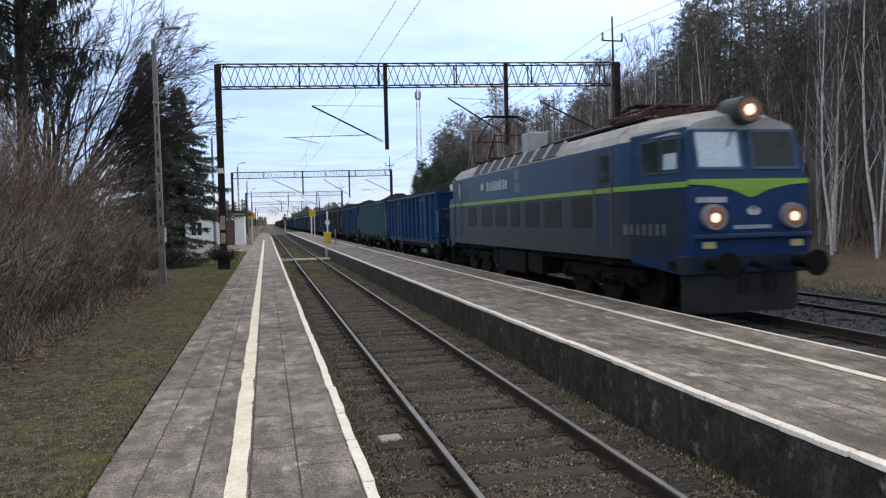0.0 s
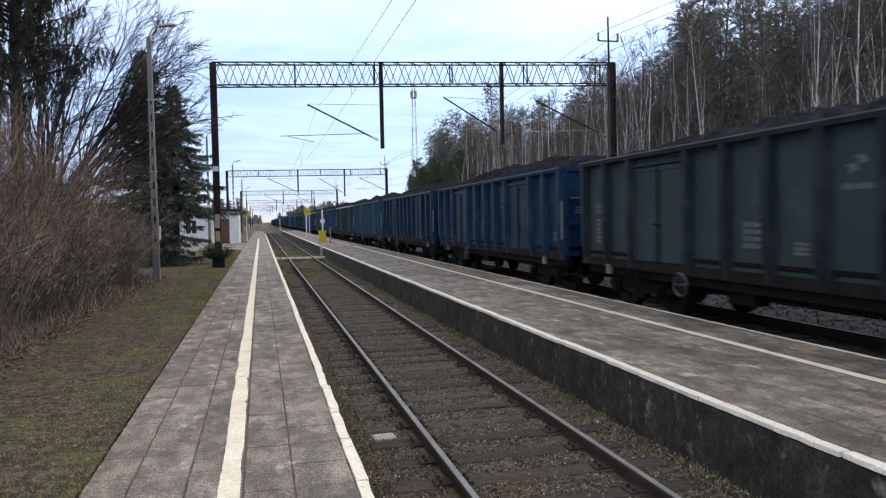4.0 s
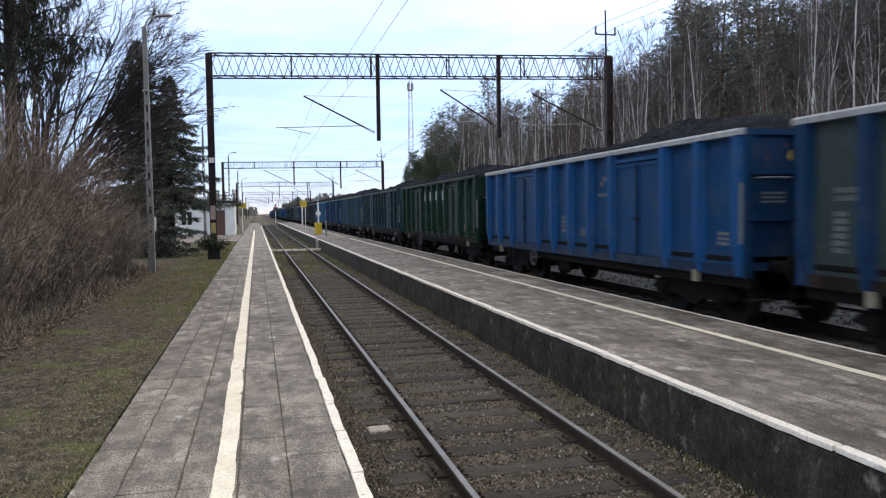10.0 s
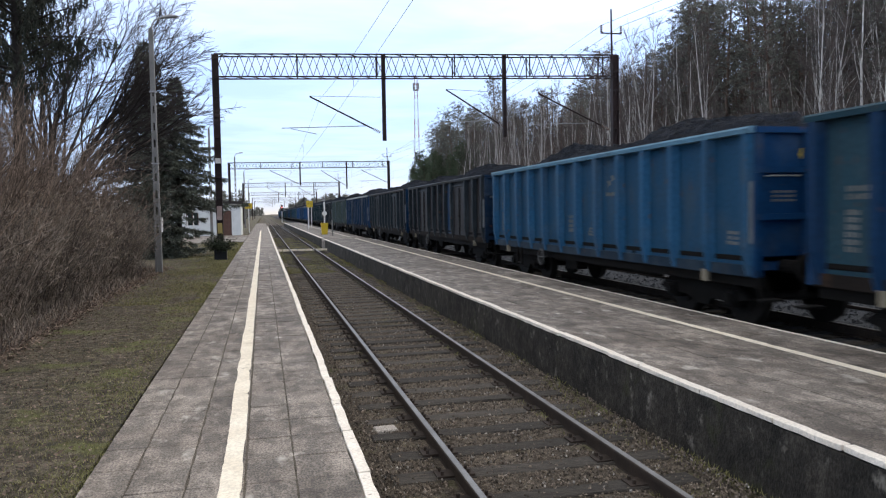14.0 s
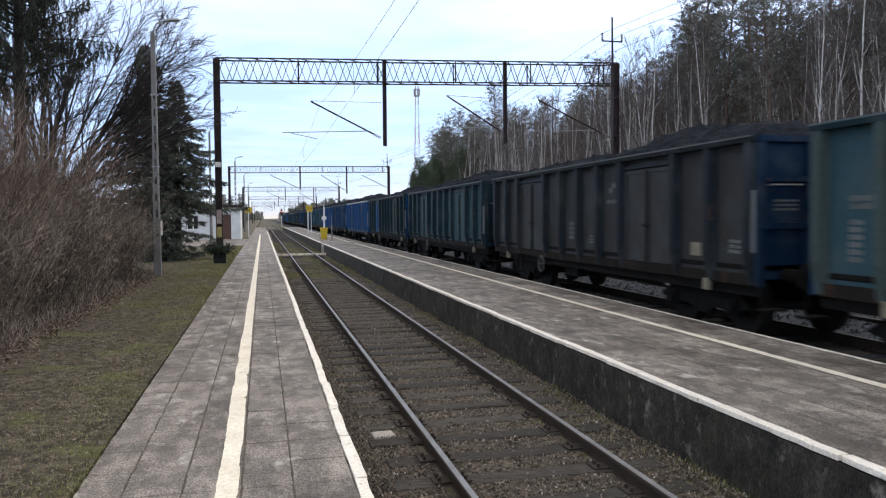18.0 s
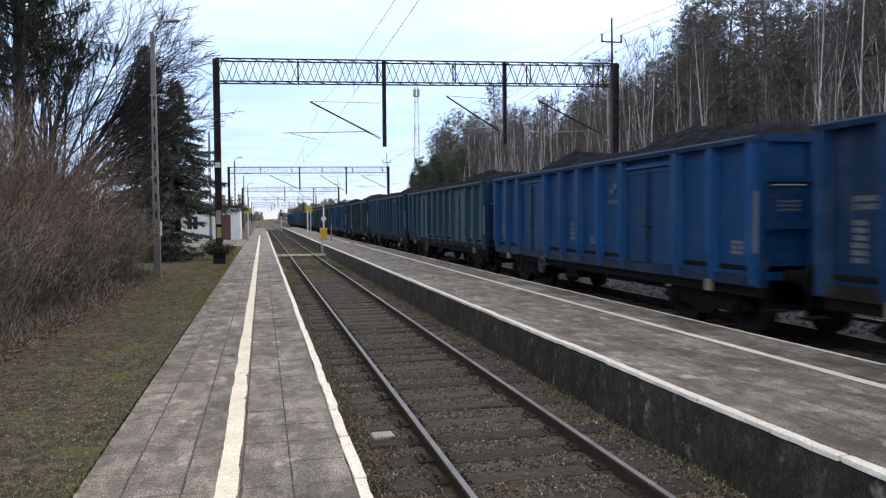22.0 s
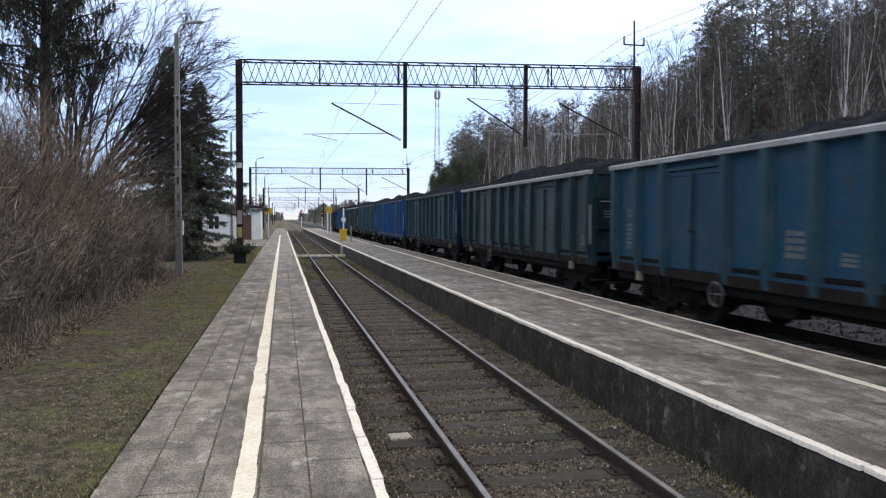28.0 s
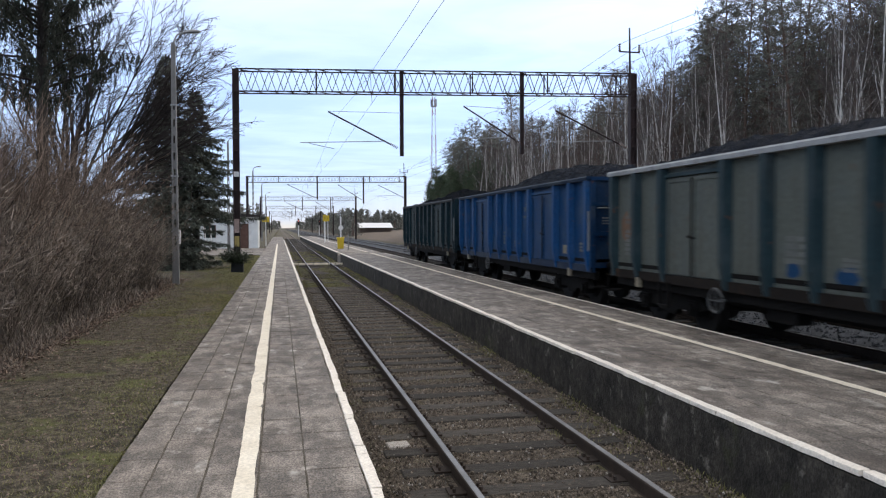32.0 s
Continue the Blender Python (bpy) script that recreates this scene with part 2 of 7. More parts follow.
BLACK = mat("black_paint", (0.018, 0.018, 0.02), (0.012, 0.012, 0.013), 0.6, 3, 30, 0.1)
LETTER = mat("dull_pale_lettering", (0.17, 0.175, 0.17), (0.08, 0.088, 0.088), 0.7, 4, 30, 0)
LIME = mat("lime_green_stripe", (0.20, 0.36, 0.045), (0.16, 0.30, 0.04), 0.5, 2, 20, 0.03)
ROOF_GREY = mat("pale_grey_roof", (0.46, 0.455, 0.44), (0.25, 0.245, 0.235), 0.75, 1.2, 18, 0.1, spots=((0.10, 0.095, 0.09), 1.6, 0.56))
RED_OXIDE = mat("red_pantograph_paint", (0.070, 0.021, 0.019), (0.040, 0.014, 0.013), 0.7, 3, 20, 0.1)
BARK_BIRCH = mat("birch_bark", (0.74, 0.72, 0.69), (0.46, 0.44, 0.42), 0.85, 1.4, 14, 0.2, space="World", spots=((0.035, 0.03, 0.028), 2.6, 0.61), stretch=(1, 1, 2.2))
BARK_PINE = mat("pine_bark", (0.175, 0.118, 0.092), (0.105, 0.078, 0.066), 0.95, 1.5, 14, 0.5, space="World", stretch=(2, 2, 0.5))
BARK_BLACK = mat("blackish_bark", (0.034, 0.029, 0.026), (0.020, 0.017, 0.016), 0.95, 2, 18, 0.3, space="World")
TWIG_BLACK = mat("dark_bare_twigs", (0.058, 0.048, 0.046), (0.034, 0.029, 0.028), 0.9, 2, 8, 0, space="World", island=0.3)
BARK_DARK = mat("dark_bark", (0.055, 0.046, 0.040), (0.034, 0.029, 0.026), 0.95, 2, 18, 0.3, space="World")
TWIG = mat("bare_birch_twigs", (0.160, 0.136, 0.128), (0.098, 0.084, 0.080), 0.9, 2, 8, 0, space="World", island=0.4)
BRUSH = mat("grey_brown_brushwood", (0.285, 0.240, 0.200), (0.130, 0.109, 0.092), 0.9, 0.7, 5, 0, space="World", island=0.75, tint=0.35)
# Colour lightened for the haze between the deeper trunks.
TWIG_DEEP = mat("hazed_bare_twigs", (0.205, 0.170, 0.155), (0.120, 0.100, 0.092), 0.9, 2, 8, 0, space="World", island=0.4)
BRUSH_RED = mat("reddish_willow_shoots", (0.225, 0.168, 0.132), (0.105, 0.082, 0.067), 0.9, 0.7, 5, 0, space="World", island=0.75, tint=0.35)
# Darker copy of the spruce needles: crown shadows are put into the colour.
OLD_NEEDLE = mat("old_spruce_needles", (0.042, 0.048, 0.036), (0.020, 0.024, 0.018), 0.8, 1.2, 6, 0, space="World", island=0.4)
NEEDLE = mat("spruce_needles", (0.150, 0.168, 0.138), (0.062, 0.073, 0.060), 0.8, 1.2, 6, 0, space="World", island=0.5)
PINE_NEEDLE = mat("pine_needles", (0.215, 0.212, 0.186), (0.108, 0.112, 0.098), 0.8, 0.5, 5, 0, space="World", island=0.4)
BOX_LEAF = mat("dark_evergreen_leaves", (0.026, 0.038, 0.018), (0.015, 0.022, 0.011), 0.7, 3, 12, 0, space="World")
GRASS = mat("winter_grass", (0.275, 0.238, 0.150), (0.145, 0.152, 0.068), 0.9, 1.4, 6, 0, space="World", spots=((0.28, 0.21, 0.14), 1.7, 0.56), island=0.7)
YOUNG_NEEDLE = mat("green_pine_needles", (0.088, 0.118, 0.068), (0.048, 0.068, 0.040), 0.8, 0.5, 5, 0, space="World", island=0.4)
MOSS = mat("olive_moss", (0.265, 0.250, 0.105), (0.160, 0.158, 0.066), 0.95, 2, 9, 0, space="World", island=0.5)
LETTER_WHITE = mat("white_lettering", (0.48, 0.50, 0.53), (0.36, 0.38, 0.41), 0.6, 4, 30, 0)
RAIL_GREY = mat("dull_grey_handrail", (0.25, 0.265, 0.275), (0.14, 0.15, 0.155), 0.7, 3, 30, 0)
WHEEL_GREY = mat("dull_handwheel_paint", (0.095, 0.098, 0.10), (0.05, 0.052, 0.053), 0.7, 3, 30, 0)
SILL_RUST = mat("rusty_black_sill", (0.020, 0.016, 0.0135), (0.009, 0.008, 0.0075), 0.85, 1.6, 20, 0.2, spots=((0.045, 0.026, 0.017), 2.2, 0.60), spec=0.1)
CREAM = mat("dirty_cream_plate", (0.27, 0.24, 0.18), (0.17, 0.15, 0.11), 0.7, 6, 30, 0)
SUN_BLIND = mat("pale_sun_blind", (0.44, 0.53, 0.60), (0.36, 0.45, 0.52), 0.2, 3, 20, 0, spec=0.8)
PALE_STONE = mat("pale_stone", (0.42, 0.39, 0.35), (0.30, 0.27, 0.24), 0.9, 7, 60, 0.3, space="World", island=0.5, gc=0.52)
REFLECTOR = mat("amber_reflector", (0.34, 0.17, 0.09), (0.22, 0.10, 0.055), 0.3, 4, 20, 0)
GLASS = bpy.data.materials.new("dark_window_glass")
GLASS.use_nodes = True
gb = GLASS.node_tree.nodes["Principled BSDF"]
gb.inputs["Base Color"].default_value, gb.inputs["Roughness"].default_value, gb.inputs["Specular IOR Level"].default_value = (0.018, 0.026, 0.025, 1), 0.08, 0.22
LAMP_GLOW = bpy.data.materials.new("lit_headlamp")
LAMP_GLOW.use_nodes = True
lb = LAMP_GLOW.node_tree.nodes["Principled BSDF"]
lb.inputs["Base Color"].default_value, lb.inputs["Emission Color"].default_value, lb.inputs["Emission Strength"].default_value = (0.8, 0.6, 0.4, 1), (1.0, 0.74, 0.52, 1), 1.3
RED_GLOW = bpy.data.materials.new("red_signal_light")
RED_GLOW.use_nodes = True
rb = RED_GLOW.node_tree.nodes["Principled BSDF"]
rb.inputs["Emission Color"].default_value, rb.inputs["Emission Strength"].default_value = (1.0, 0.08, 0.05, 1), 3.0


# ---- builders ----
def box(bm, x0, x1, y0, y1, z0, z1):
    vs = [bm.verts.new(p) for p in ((x0, y0, z0), (x1, y0, z0), (x1, y1, z0), (x0, y1, z0), (x0, y0, z1), (x1, y0, z1), (x1, y1, z1), (x0, y1, z1))]
    for f in ((3, 2, 1, 0), (4, 5, 6, 7), (0, 1, 5, 4), (1, 2, 6, 5), (2, 3, 7, 6), (3, 0, 4, 7)):
        bm.faces.new([vs[i] for i in f])
    return vs


def rod(bm, p0, p1, r0, r1=None, n=8, caps=True):
    p0, p1 = Vector(p0), Vector(p1)
    r1 = r0 if r1 is None else r1
    w = (p1 - p0).normalized()
    u = w.cross(Vector((0, 0, 1)) if abs(w.z) < 0.9 else Vector((1, 0, 0))).normalized()
    v = w.cross(u)
    a, b = [], []
    for i in range(n):
        c, s = math.cos(2 * math.pi * i / n), math.sin(2 * math.pi * i / n)
        a.append(bm.verts.new(p0 + (u * c + v * s) * r0))
        b.append(bm.verts.new(p1 + (u * c + v * s) * r1))
    for i in range(n):
        bm.faces.new((a[i], a[(i + 1) % n], b[(i + 1) % n], b[i]))
    if caps:
        bm.faces.new(a[::-1])
        bm.faces.new(b)


def beam(bm, p0, p1, w, h=None):
    """A square bar between two points."""
    p0, p1 = Vector(p0), Vector(p1)
    h = h or w
    d = (p1 - p0).normalized()
    u = d.cross(Vector((0, 0, 1)) if abs(d.z) < 0.95 else Vector((0, 1, 0))).normalized()
    v = d.cross(u)
    q = [(u * sx * w + v * sy * h) * 0.5 for sx, sy in ((-1, -1), (1, -1), (1, 1), (-1, 1))]
    a, b = [bm.verts.new(p0 + k) for k in q], [bm.verts.new(p1 + k) for k in q]
    for i in range(4):
        bm.faces.new((a[i], a[(i + 1) % 4], b[(i + 1) % 4], b[i]))
    bm.faces.new(a[::-1])
    bm.faces.new(b)


def prism(bm, outline, axis, lo, hi):
    """An outline in the plane across axis ('x', 'y' or 'z'), pulled from lo to hi."""
    def at(a, b, c):
        return {"x": (c, a, b), "y": (a, c, b), "z": (a, b, c)}[axis]
    p, q = [bm.verts.new(at(a, b, lo)) for a, b in outline], [bm.verts.new(at(a, b, hi)) for a, b in outline]
    n = len(p)
    for i in range(n):
        bm.faces.new((p[i], p[(i + 1) % n], q[(i + 1) % n], q[i]))
    bm.faces.new(p[::-1])
    bm.faces.new(q)


def mesh_of(name, bm, material, smooth=False, bevel=0.0):
    if bevel:
        bmesh.ops.bevel(bm, geom=bm.edges[:], offset=bevel, segments=1, affect="EDGES", clamp_overlap=True)
    bmesh.ops.recalc_face_normals(bm, faces=bm.faces)
    me = bpy.data.meshes.new(name)
    bm.to_mesh(me)
    bm.free()
    me.materials.append(material)
    if smooth:
        me.polygons.foreach_set("use_smooth", [True] * len(me.polygons))
    return me


def part(name, bm, material, parent, label="", smooth=False, bevel=0.0, color=None):
    me = bm if isinstance(bm, bpy.types.Mesh) else mesh_of(name, bm, material, smooth, bevel)
    ob = new(name, me)
    ob.parent = parent
    if label:
        tagged(ob, label)
    if color:
        ob.color = (*color, 1)
    return ob


def thing(name, label, category, group="", kind="", m=None):
    ob = new(name)
    ob.empty_display_size = 0.2
    tagged(ob, label, category, group, kind)
    if m is not None:
        ob.matrix_basis = m
    return ob


def solid(name, bm, material, label, category, group="", kind="", smooth=False, bevel=0.0):
    return tagged(new(name, mesh_of(name, bm, material, smooth, bevel)), label, category, group, kind)


B = bmesh.new


class Geo:
    """Collects tubes and blades as plain arrays, for plants."""

    def __init__(self):
        self.v, self.f = [], []

    def tube(self, pts, radii, n=5):
        base = len(self.v)
        for i, (p, r) in enumerate(zip(pts, radii)):
            d = (pts[min(i + 1, len(pts) - 1)] - pts[max(i - 1, 0)]).normalized()
            u = d.cross(Vector((0.31, 0.95, 0.05))).normalized()
            w = d.cross(u)
            for k in range(n):
                a = 2 * math.pi * k / n
                self.v.append(p + (u * math.cos(a) + w * math.sin(a)) * r)
        for i in range(len(pts) - 1):
            for k in range(n):
                a, b = base + i * n + k, base + i * n + (k + 1) % n
                self.f.append((a, b, b + n, a + n))

    def blade(self, p, d, width, side=None):
        """A thin tapering sliver from p along d."""
        side = side or d.cross(Vector((random.random() - 0.5, random.random() - 0.5, random.random() - 0.5))).normalized()
        base = len(self.v)
        self.v += [p - side * width * 0.5, p + side * width * 0.5, p + d * 0.55 + side * width * 0.35, p + d]
        self.f.append((base, base + 1, base + 2, base + 3))

    def mesh(self, name, material, smooth=False):
        me = bpy.data.meshes.new(name)
        me.from_pydata([tuple(q) for q in self.v], [], self.f)
        me.materials.append(material)
        if smooth:
            me.polygons.foreach_set("use_smooth", [True] * len(me.polygons))
        return me


def rnd(a, b):
    return random.uniform(a, b)


def rvec(s=1.0):
    return Vector((random.gauss(0, s), random.gauss(0, s), random.gauss(0, s)))


# ---- ground: one sheet, shaped across the tracks ----
def ground():
    cross = [(-3000, -0.3), (-60, -0.2), (-14, -0.05), (-6, 0.0), (-3.6, -0.02), (-1.23, -0.03), (-1.21, -0.60), (0.66, -0.66), (3.95, -0.66), (6.9, -0.62),
             (10.6, -0.60), (14.9, -0.62), (16.2, -0.78), (18.2, -0.62), (21.5, -0.35), (26, 0.05), (40, 0.5), (90, 0.8), (3000, 0.8)]
    ys = [-700, -60, -10, -4, 0] + [2 + 2.5 * i for i in range(26)] + [75, 90, 120, 170, 250, 400, 700, 1200, 3500]
    bm = B()
    grid = []
    for y in ys:
        line = []
        for x, z in cross:
            bump = 0.05 * noise.noise((x * 0.35, y * 0.3, 0)) if (-60 < x < -1.3 or 16 < x < 60) else 0
            line.append(bm.verts.new((x, y, z + bump)))
        grid.append(line)
    for a, b in zip(grid, grid[1:]):
        for i in range(len(cross) - 1):
            f = bm.faces.new((a[i], a[i + 1], b[i + 1], b[i]))
            f.material_index = 1 if cross[i][0] >= 18 else 0
    me = mesh_of("ground", bm, SOIL)
    me.materials.append(LITTER)
    tagged(new("ground", me), "mossy winter grass and brown forest floor", "ground", kind="structure")


def bed(name, x0, x1, top, material, label):
    """Ballast bed: flat crown with sloping shoulders."""
    bm = B()
    prism(bm, [(x0, top - 0.35), (x1, top - 0.35), (x1, top - 0.08), (x1 - 0.3, top), (x0 + 0.3, top), (x0, top - 0.08)], "y", FAR0, FAR1)
    solid(name, bm, material, label, "ballast", kind="structure")


ground()
bed("ballast", 0.72, 3.90, RAIL1 - SUNK - 0.020, BALLAST, "dirty brown ballast with moss between the rails")
bed("ballast", 6.95, 14.9, RAIL2 - 0.20, GRAVEL, "grey crushed-stone ballast under the main tracks")


def platform(name, x0, x1, y0, y1, top, coping_side, label):
    """Concrete core under paving; the retaining wall along the track is dark and stained."""
    core = thing(name, label, "platform", kind="structure")
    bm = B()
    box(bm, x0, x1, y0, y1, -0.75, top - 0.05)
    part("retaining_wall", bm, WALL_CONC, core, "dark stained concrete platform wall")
    return core


p1 = platform("platform", -1.20, 0.645, -30, 150, 0.0, 1, "concrete-slab side platform with painted safety line")
p2 = platform("island_platform", 3.945, 6.90, -30, 50.6, P2, -1, "concrete-slab island platform between the tracks")
p3 = platform("far_island_platform", 3.90, 6.90, 53.2, 150, P2, -1, "far part of the slab-paved island platform")


def ramp(y0, y1, z0, z1, parent):
    bm = B()
    vs = [bm.verts.new(p) for p in ((3.945, y0, -0.75), (6.9, y0, -0.75), (6.9, y1, -0.75), (3.945, y1, -0.75), (3.945, y0, z0), (6.9, y0, z0), (6.9, y1, z1), (3.945, y1, z1))]
    for f in ((3, 2, 1, 0), (4, 5, 6, 7), (0, 1, 5, 4), (1, 2, 6, 5), (2, 3, 7, 6), (3, 0, 4, 7)):
        bm.faces.new([vs[i] for i in f])
    part("ramp", bm, SLAB, parent, "sloping concrete ramp end")


ramp(50.6, 51.9, P2 - 0.004, -0.22, p2)
ramp(51.9, 53.2, -0.22, P2 - 0.004, p3)
bm = B()
for i in range(7):
    box(bm, 0.70 + 0.46 * i, 1.12 + 0.46 * i, 47.9, 48.06, RAIL1 - 0.14, RAIL1 - 0.01)
solid("level_crossing", bm, LINE_YELLOW, "concrete slabs of a foot crossing over the rails", "crossing", kind="structure", bevel=0.01)


def slab_mesh(w, d, h=0.05, chip=0.004):
    bm = B()
    g = 0.006
    box(bm, -w / 2 + g, w / 2 - g, -d / 2 + g * 0.5, d / 2 - g * 0.5, -h, 0)
    bmesh.ops.subdivide_edges(bm, edges=[e for e in bm.edges if abs(e.verts[0].co.y - e.verts[1].co.y) > 0.1], cuts=3)
    for v in bm.verts:
        v.co.x += rnd(-0.005, 0.005)
    return mesh_of("slab", bm, SLAB, bevel=chip)


def paving(parent, columns, y0, y1, depth, top, singles):
    """Slabs row by row; those close to the start are separate pieces, the rest one mesh."""
    count = 0
    shared = {}
    rest = B()
    y = y0
    row = 0
    while y < y1:
        for a, b in columns:
            sink = rnd(-0.003, 0.002)
            if y >= singles[0] and count < singles[1]:
                key = round(b - a, 3)
                if key not in shared:
                    shared[key] = slab_mesh(b - a, depth[0])
                ob = part("slab", shared[key], None, parent)
                ob.matrix_basis = pose((a + b) / 2, y + depth[0] / 2, top + sink, rnd(-0.5, 0.5), rnd(-0.5, 0.5), rnd(-0.2, 0.2))
                count += 1
            else:
                g = 0.0025
                box(rest, a + g, b - g, y + g, y + depth[0] - g, top - 0.06, top + sink)
        y += depth[0]
        row += 1
    bm = B()
    box(bm, columns[0][0] + 0.01, columns[-1][1] - 0.01, y0, y1, top - 0.06, top - 0.006)
    part("joint_bed", bm, SLAB_JOINT, parent, "earth and moss in the paving joints")
    tagged(part("far_slabs", rest, SLAB, parent, "further paving slabs"), kind="stuff")


def edge_line(parent, x0, x1, y0, y1, z, material, name, label, piece=1.0, ragged=0.008):
    """A painted line with worn, uneven edges."""
    bm = B()
    n = int((y1 - y0) / piece * 11)
    rows = []
    shift = [0.0, 0.0]
    for k in range(n + 1):
        y = y0 + (y1 - y0) * k / n
        if k % 6 == 0:
            shift = [rnd(-ragged, ragged), rnd(-ragged, ragged)]
        a, b = x0 + shift[0] + rnd(-0.003, 0.003), x1 + shift[1] + rnd(-0.003, 0.003)
        if random.random() < 0.05:
            b -= rnd(0.008, 0.022)
        rows.append([bm.verts.new(p) for p in ((a, y, z), (b, y, z), (b, y, z + 0.005), (a, y, z + 0.005))])
    for p, q in zip(rows, rows[1:]):
        for i in range(4):
            bm.faces.new((p[i], p[(i + 1) % 4], q[(i + 1) % 4], q[i]))
    part(name, bm, material, parent, label)


def coping(parent, x0, x1, y0, y1, top, piece, name="coping"):
    """White-painted edge stones with small gaps and uneven heights."""
    y = y0
    shared = []
    for k in range(4):
        bm = B()
        box(bm, x0, x1, 0.010, piece - 0.010, -0.045, 0)
        bmesh.ops.subdivide_edges(bm, edges=[e for e in bm.edges if abs(e.verts[0].co.y - e.verts[1].co.y) > 0.1], cuts=4)
        for v in bm.verts:
            v.co += Vector((rnd(-0.008, 0.008), rnd(-0.004, 0.004), rnd(-0.003, 0.003)))
        shared.append(mesh_of("edge_stone", bm, LINE_WHITE, bevel=0.004))
    i = 0
    while y < y1:
        ob = part("edge_stone", shared[i % 4], None, parent)
        ob.location = (rnd(-0.006, 0.006), y, top + rnd(-0.004, 0.006))
        y += piece
        i += 1


COLS1 = [(-1.195, -0.90), (-0.90, -0.53), (-0.53, -0.16), (-0.16, 0.17), (0.17, 0.570)]
paving(p1, COLS1, -6, 150, [0.50], 0.0, (3.0, 300))
coping(p1, 0.572, 0.655, -6, 110, 0.006, 1.0)
edge_line(p1, -0.318, -0.180, -6, 84, 0.004, LINE_YELLOW, "safety_line", "faded cream-yellow safety line")
COLS2 = [(4.047, 4.48)] + [(4.48 + 0.4 * i, 4.88 + 0.4 * i) for i in range(6)]
paving(p2, COLS2, -6, 50.6, [0.40], P2, (5.0, 290))
coping(p2, 3.948, 4.045, -6, 50.6, P2 + 0.004, 0.75)
edge_line(p2, 5.92, 6.04, -6, 50.6, P2 + 0.006, LINE_YELLOW, "safety_line", "faded cream-yellow safety line")
edge_line(p2, 6.87, 6.93, -6, 50.6, P2 - 0.004, LINE_WHITE, "white_edge", "worn white edge line")
paving(p3, [(4.04 + 0.41 * i, 4.45 + 0.41 * i) for i in range(7)], 53.2, 150, [0.9], P2, (0, 0))
coping(p3, 3.90, 4.04, 53.2, 150, P2 + 0.01, 3.0)
edge_line(p3, 5.92, 6.04, 53.2, 150, P2 + 0.006, LINE_YELLOW, "safety_line", "faded cream-yellow safety line", 3.0)


# ---- tracks ----
RAIL_SHAPE = [(-0.07, -0.17), (0.07, -0.17), (0.07, -0.155), (0.012, -0.135), (0.012, -0.045), (0.036, -0.035), (0.036, -0.006), (0.030, 0.0), (-0.030, 0.0), (-0.036, -0.006), (-0.036, -0.035), (-0.012, -0.045), (-0.012, -0.135), (-0.07, -0.155)]


def track(axis, top, pitch, y0, count, label, joined_to, sunk=0.172, material=SLEEPER):
    tr = thing("track", label, "railway track", kind="structure")
    for s in (-0.7525, 0.7525):
        bm = B()
        prism(bm, [(axis + s + x, top - 0.004 + z) for x, z in RAIL_SHAPE], "y", FAR0, FAR1)
        rail = part("rail", bm, RAIL_SIDE, tr, "rusty steel rail")
        bm = B()
        box(bm, axis + s - 0.026, axis + s + 0.026, FAR0, FAR1, top - 0.010, top)
        part("rail_head", bm, RAIL_TOP, rail, "shiny worn running surface")
    shared, plates = [], []
    for k in range(5):
        bm = B()
        box(bm, -1.28 + rnd(-0.04, 0.04), 1.28 + rnd(-0.04, 0.04), -0.125, 0.125, -0.15, 0)
        bmesh.ops.subdivide_edges(bm, edges=[e for e in bm.edges if abs(e.verts[0].co.x - e.verts[1].co.x) > 1], cuts=5)
        for v in bm.verts:
            v.co += Vector((0, rnd(-0.014, 0.014), rnd(-0.010, 0.004)))
        shared.append(mesh_of("sleeper", bm, material, bevel=0.012))
    bm = B()
    for s in (-0.7525, 0.7525):
        box(bm, s - 0.17, s + 0.17, -0.09, 0.09, -0.002, 0.016)
        for x in (-0.12, 0.12):
            for y in (-0.05, 0.05):
                rod(bm, (s + x, y, 0.01), (s + x, y, 0.05), 0.016, n=6)
    plate = mesh_of("rail_fastening", bm, RAIL_SIDE)
    far = B()
    i = 0
    y = y0
    at = []
    while y < joined_to:
        at.append(y)
        if i < count:
            ob = part("sleeper", shared[i % 5], None, tr)
            ob.matrix_basis = pose(axis + rnd(-0.03, 0.03), y, top - sunk + rnd(-0.006, 0.012), 0, 0, rnd(-0.7, 0.7))
            if i < 60:
                pl = part("rail_fastening", plate, None, tr)
                pl.location = (axis, y, top - sunk - 0.004)
        else:
            box(far, axis - 1.28, axis + 1.28, y - 0.12, y + 0.12, top - 0.3, top - sunk + 0.007)
        y += pitch + rnd(-0.02, 0.02)
        i += 1
    tagged(part("far_sleepers", far, material, tr, "further sleepers"), kind="stuff")
    return at


SLEEPERS_AT = track(AXIS1, RAIL1, 0.63, 2.6, 120, "old track with wooden sleepers sunk in dirty ballast", 160, SUNK)
track(AXIS2, RAIL2, 0.62, -10, 90, "main line track on grey ballast", 160)
track(AXIS3, RAIL3, 0.62, 4, 60, "third track on grey ballast", 160)


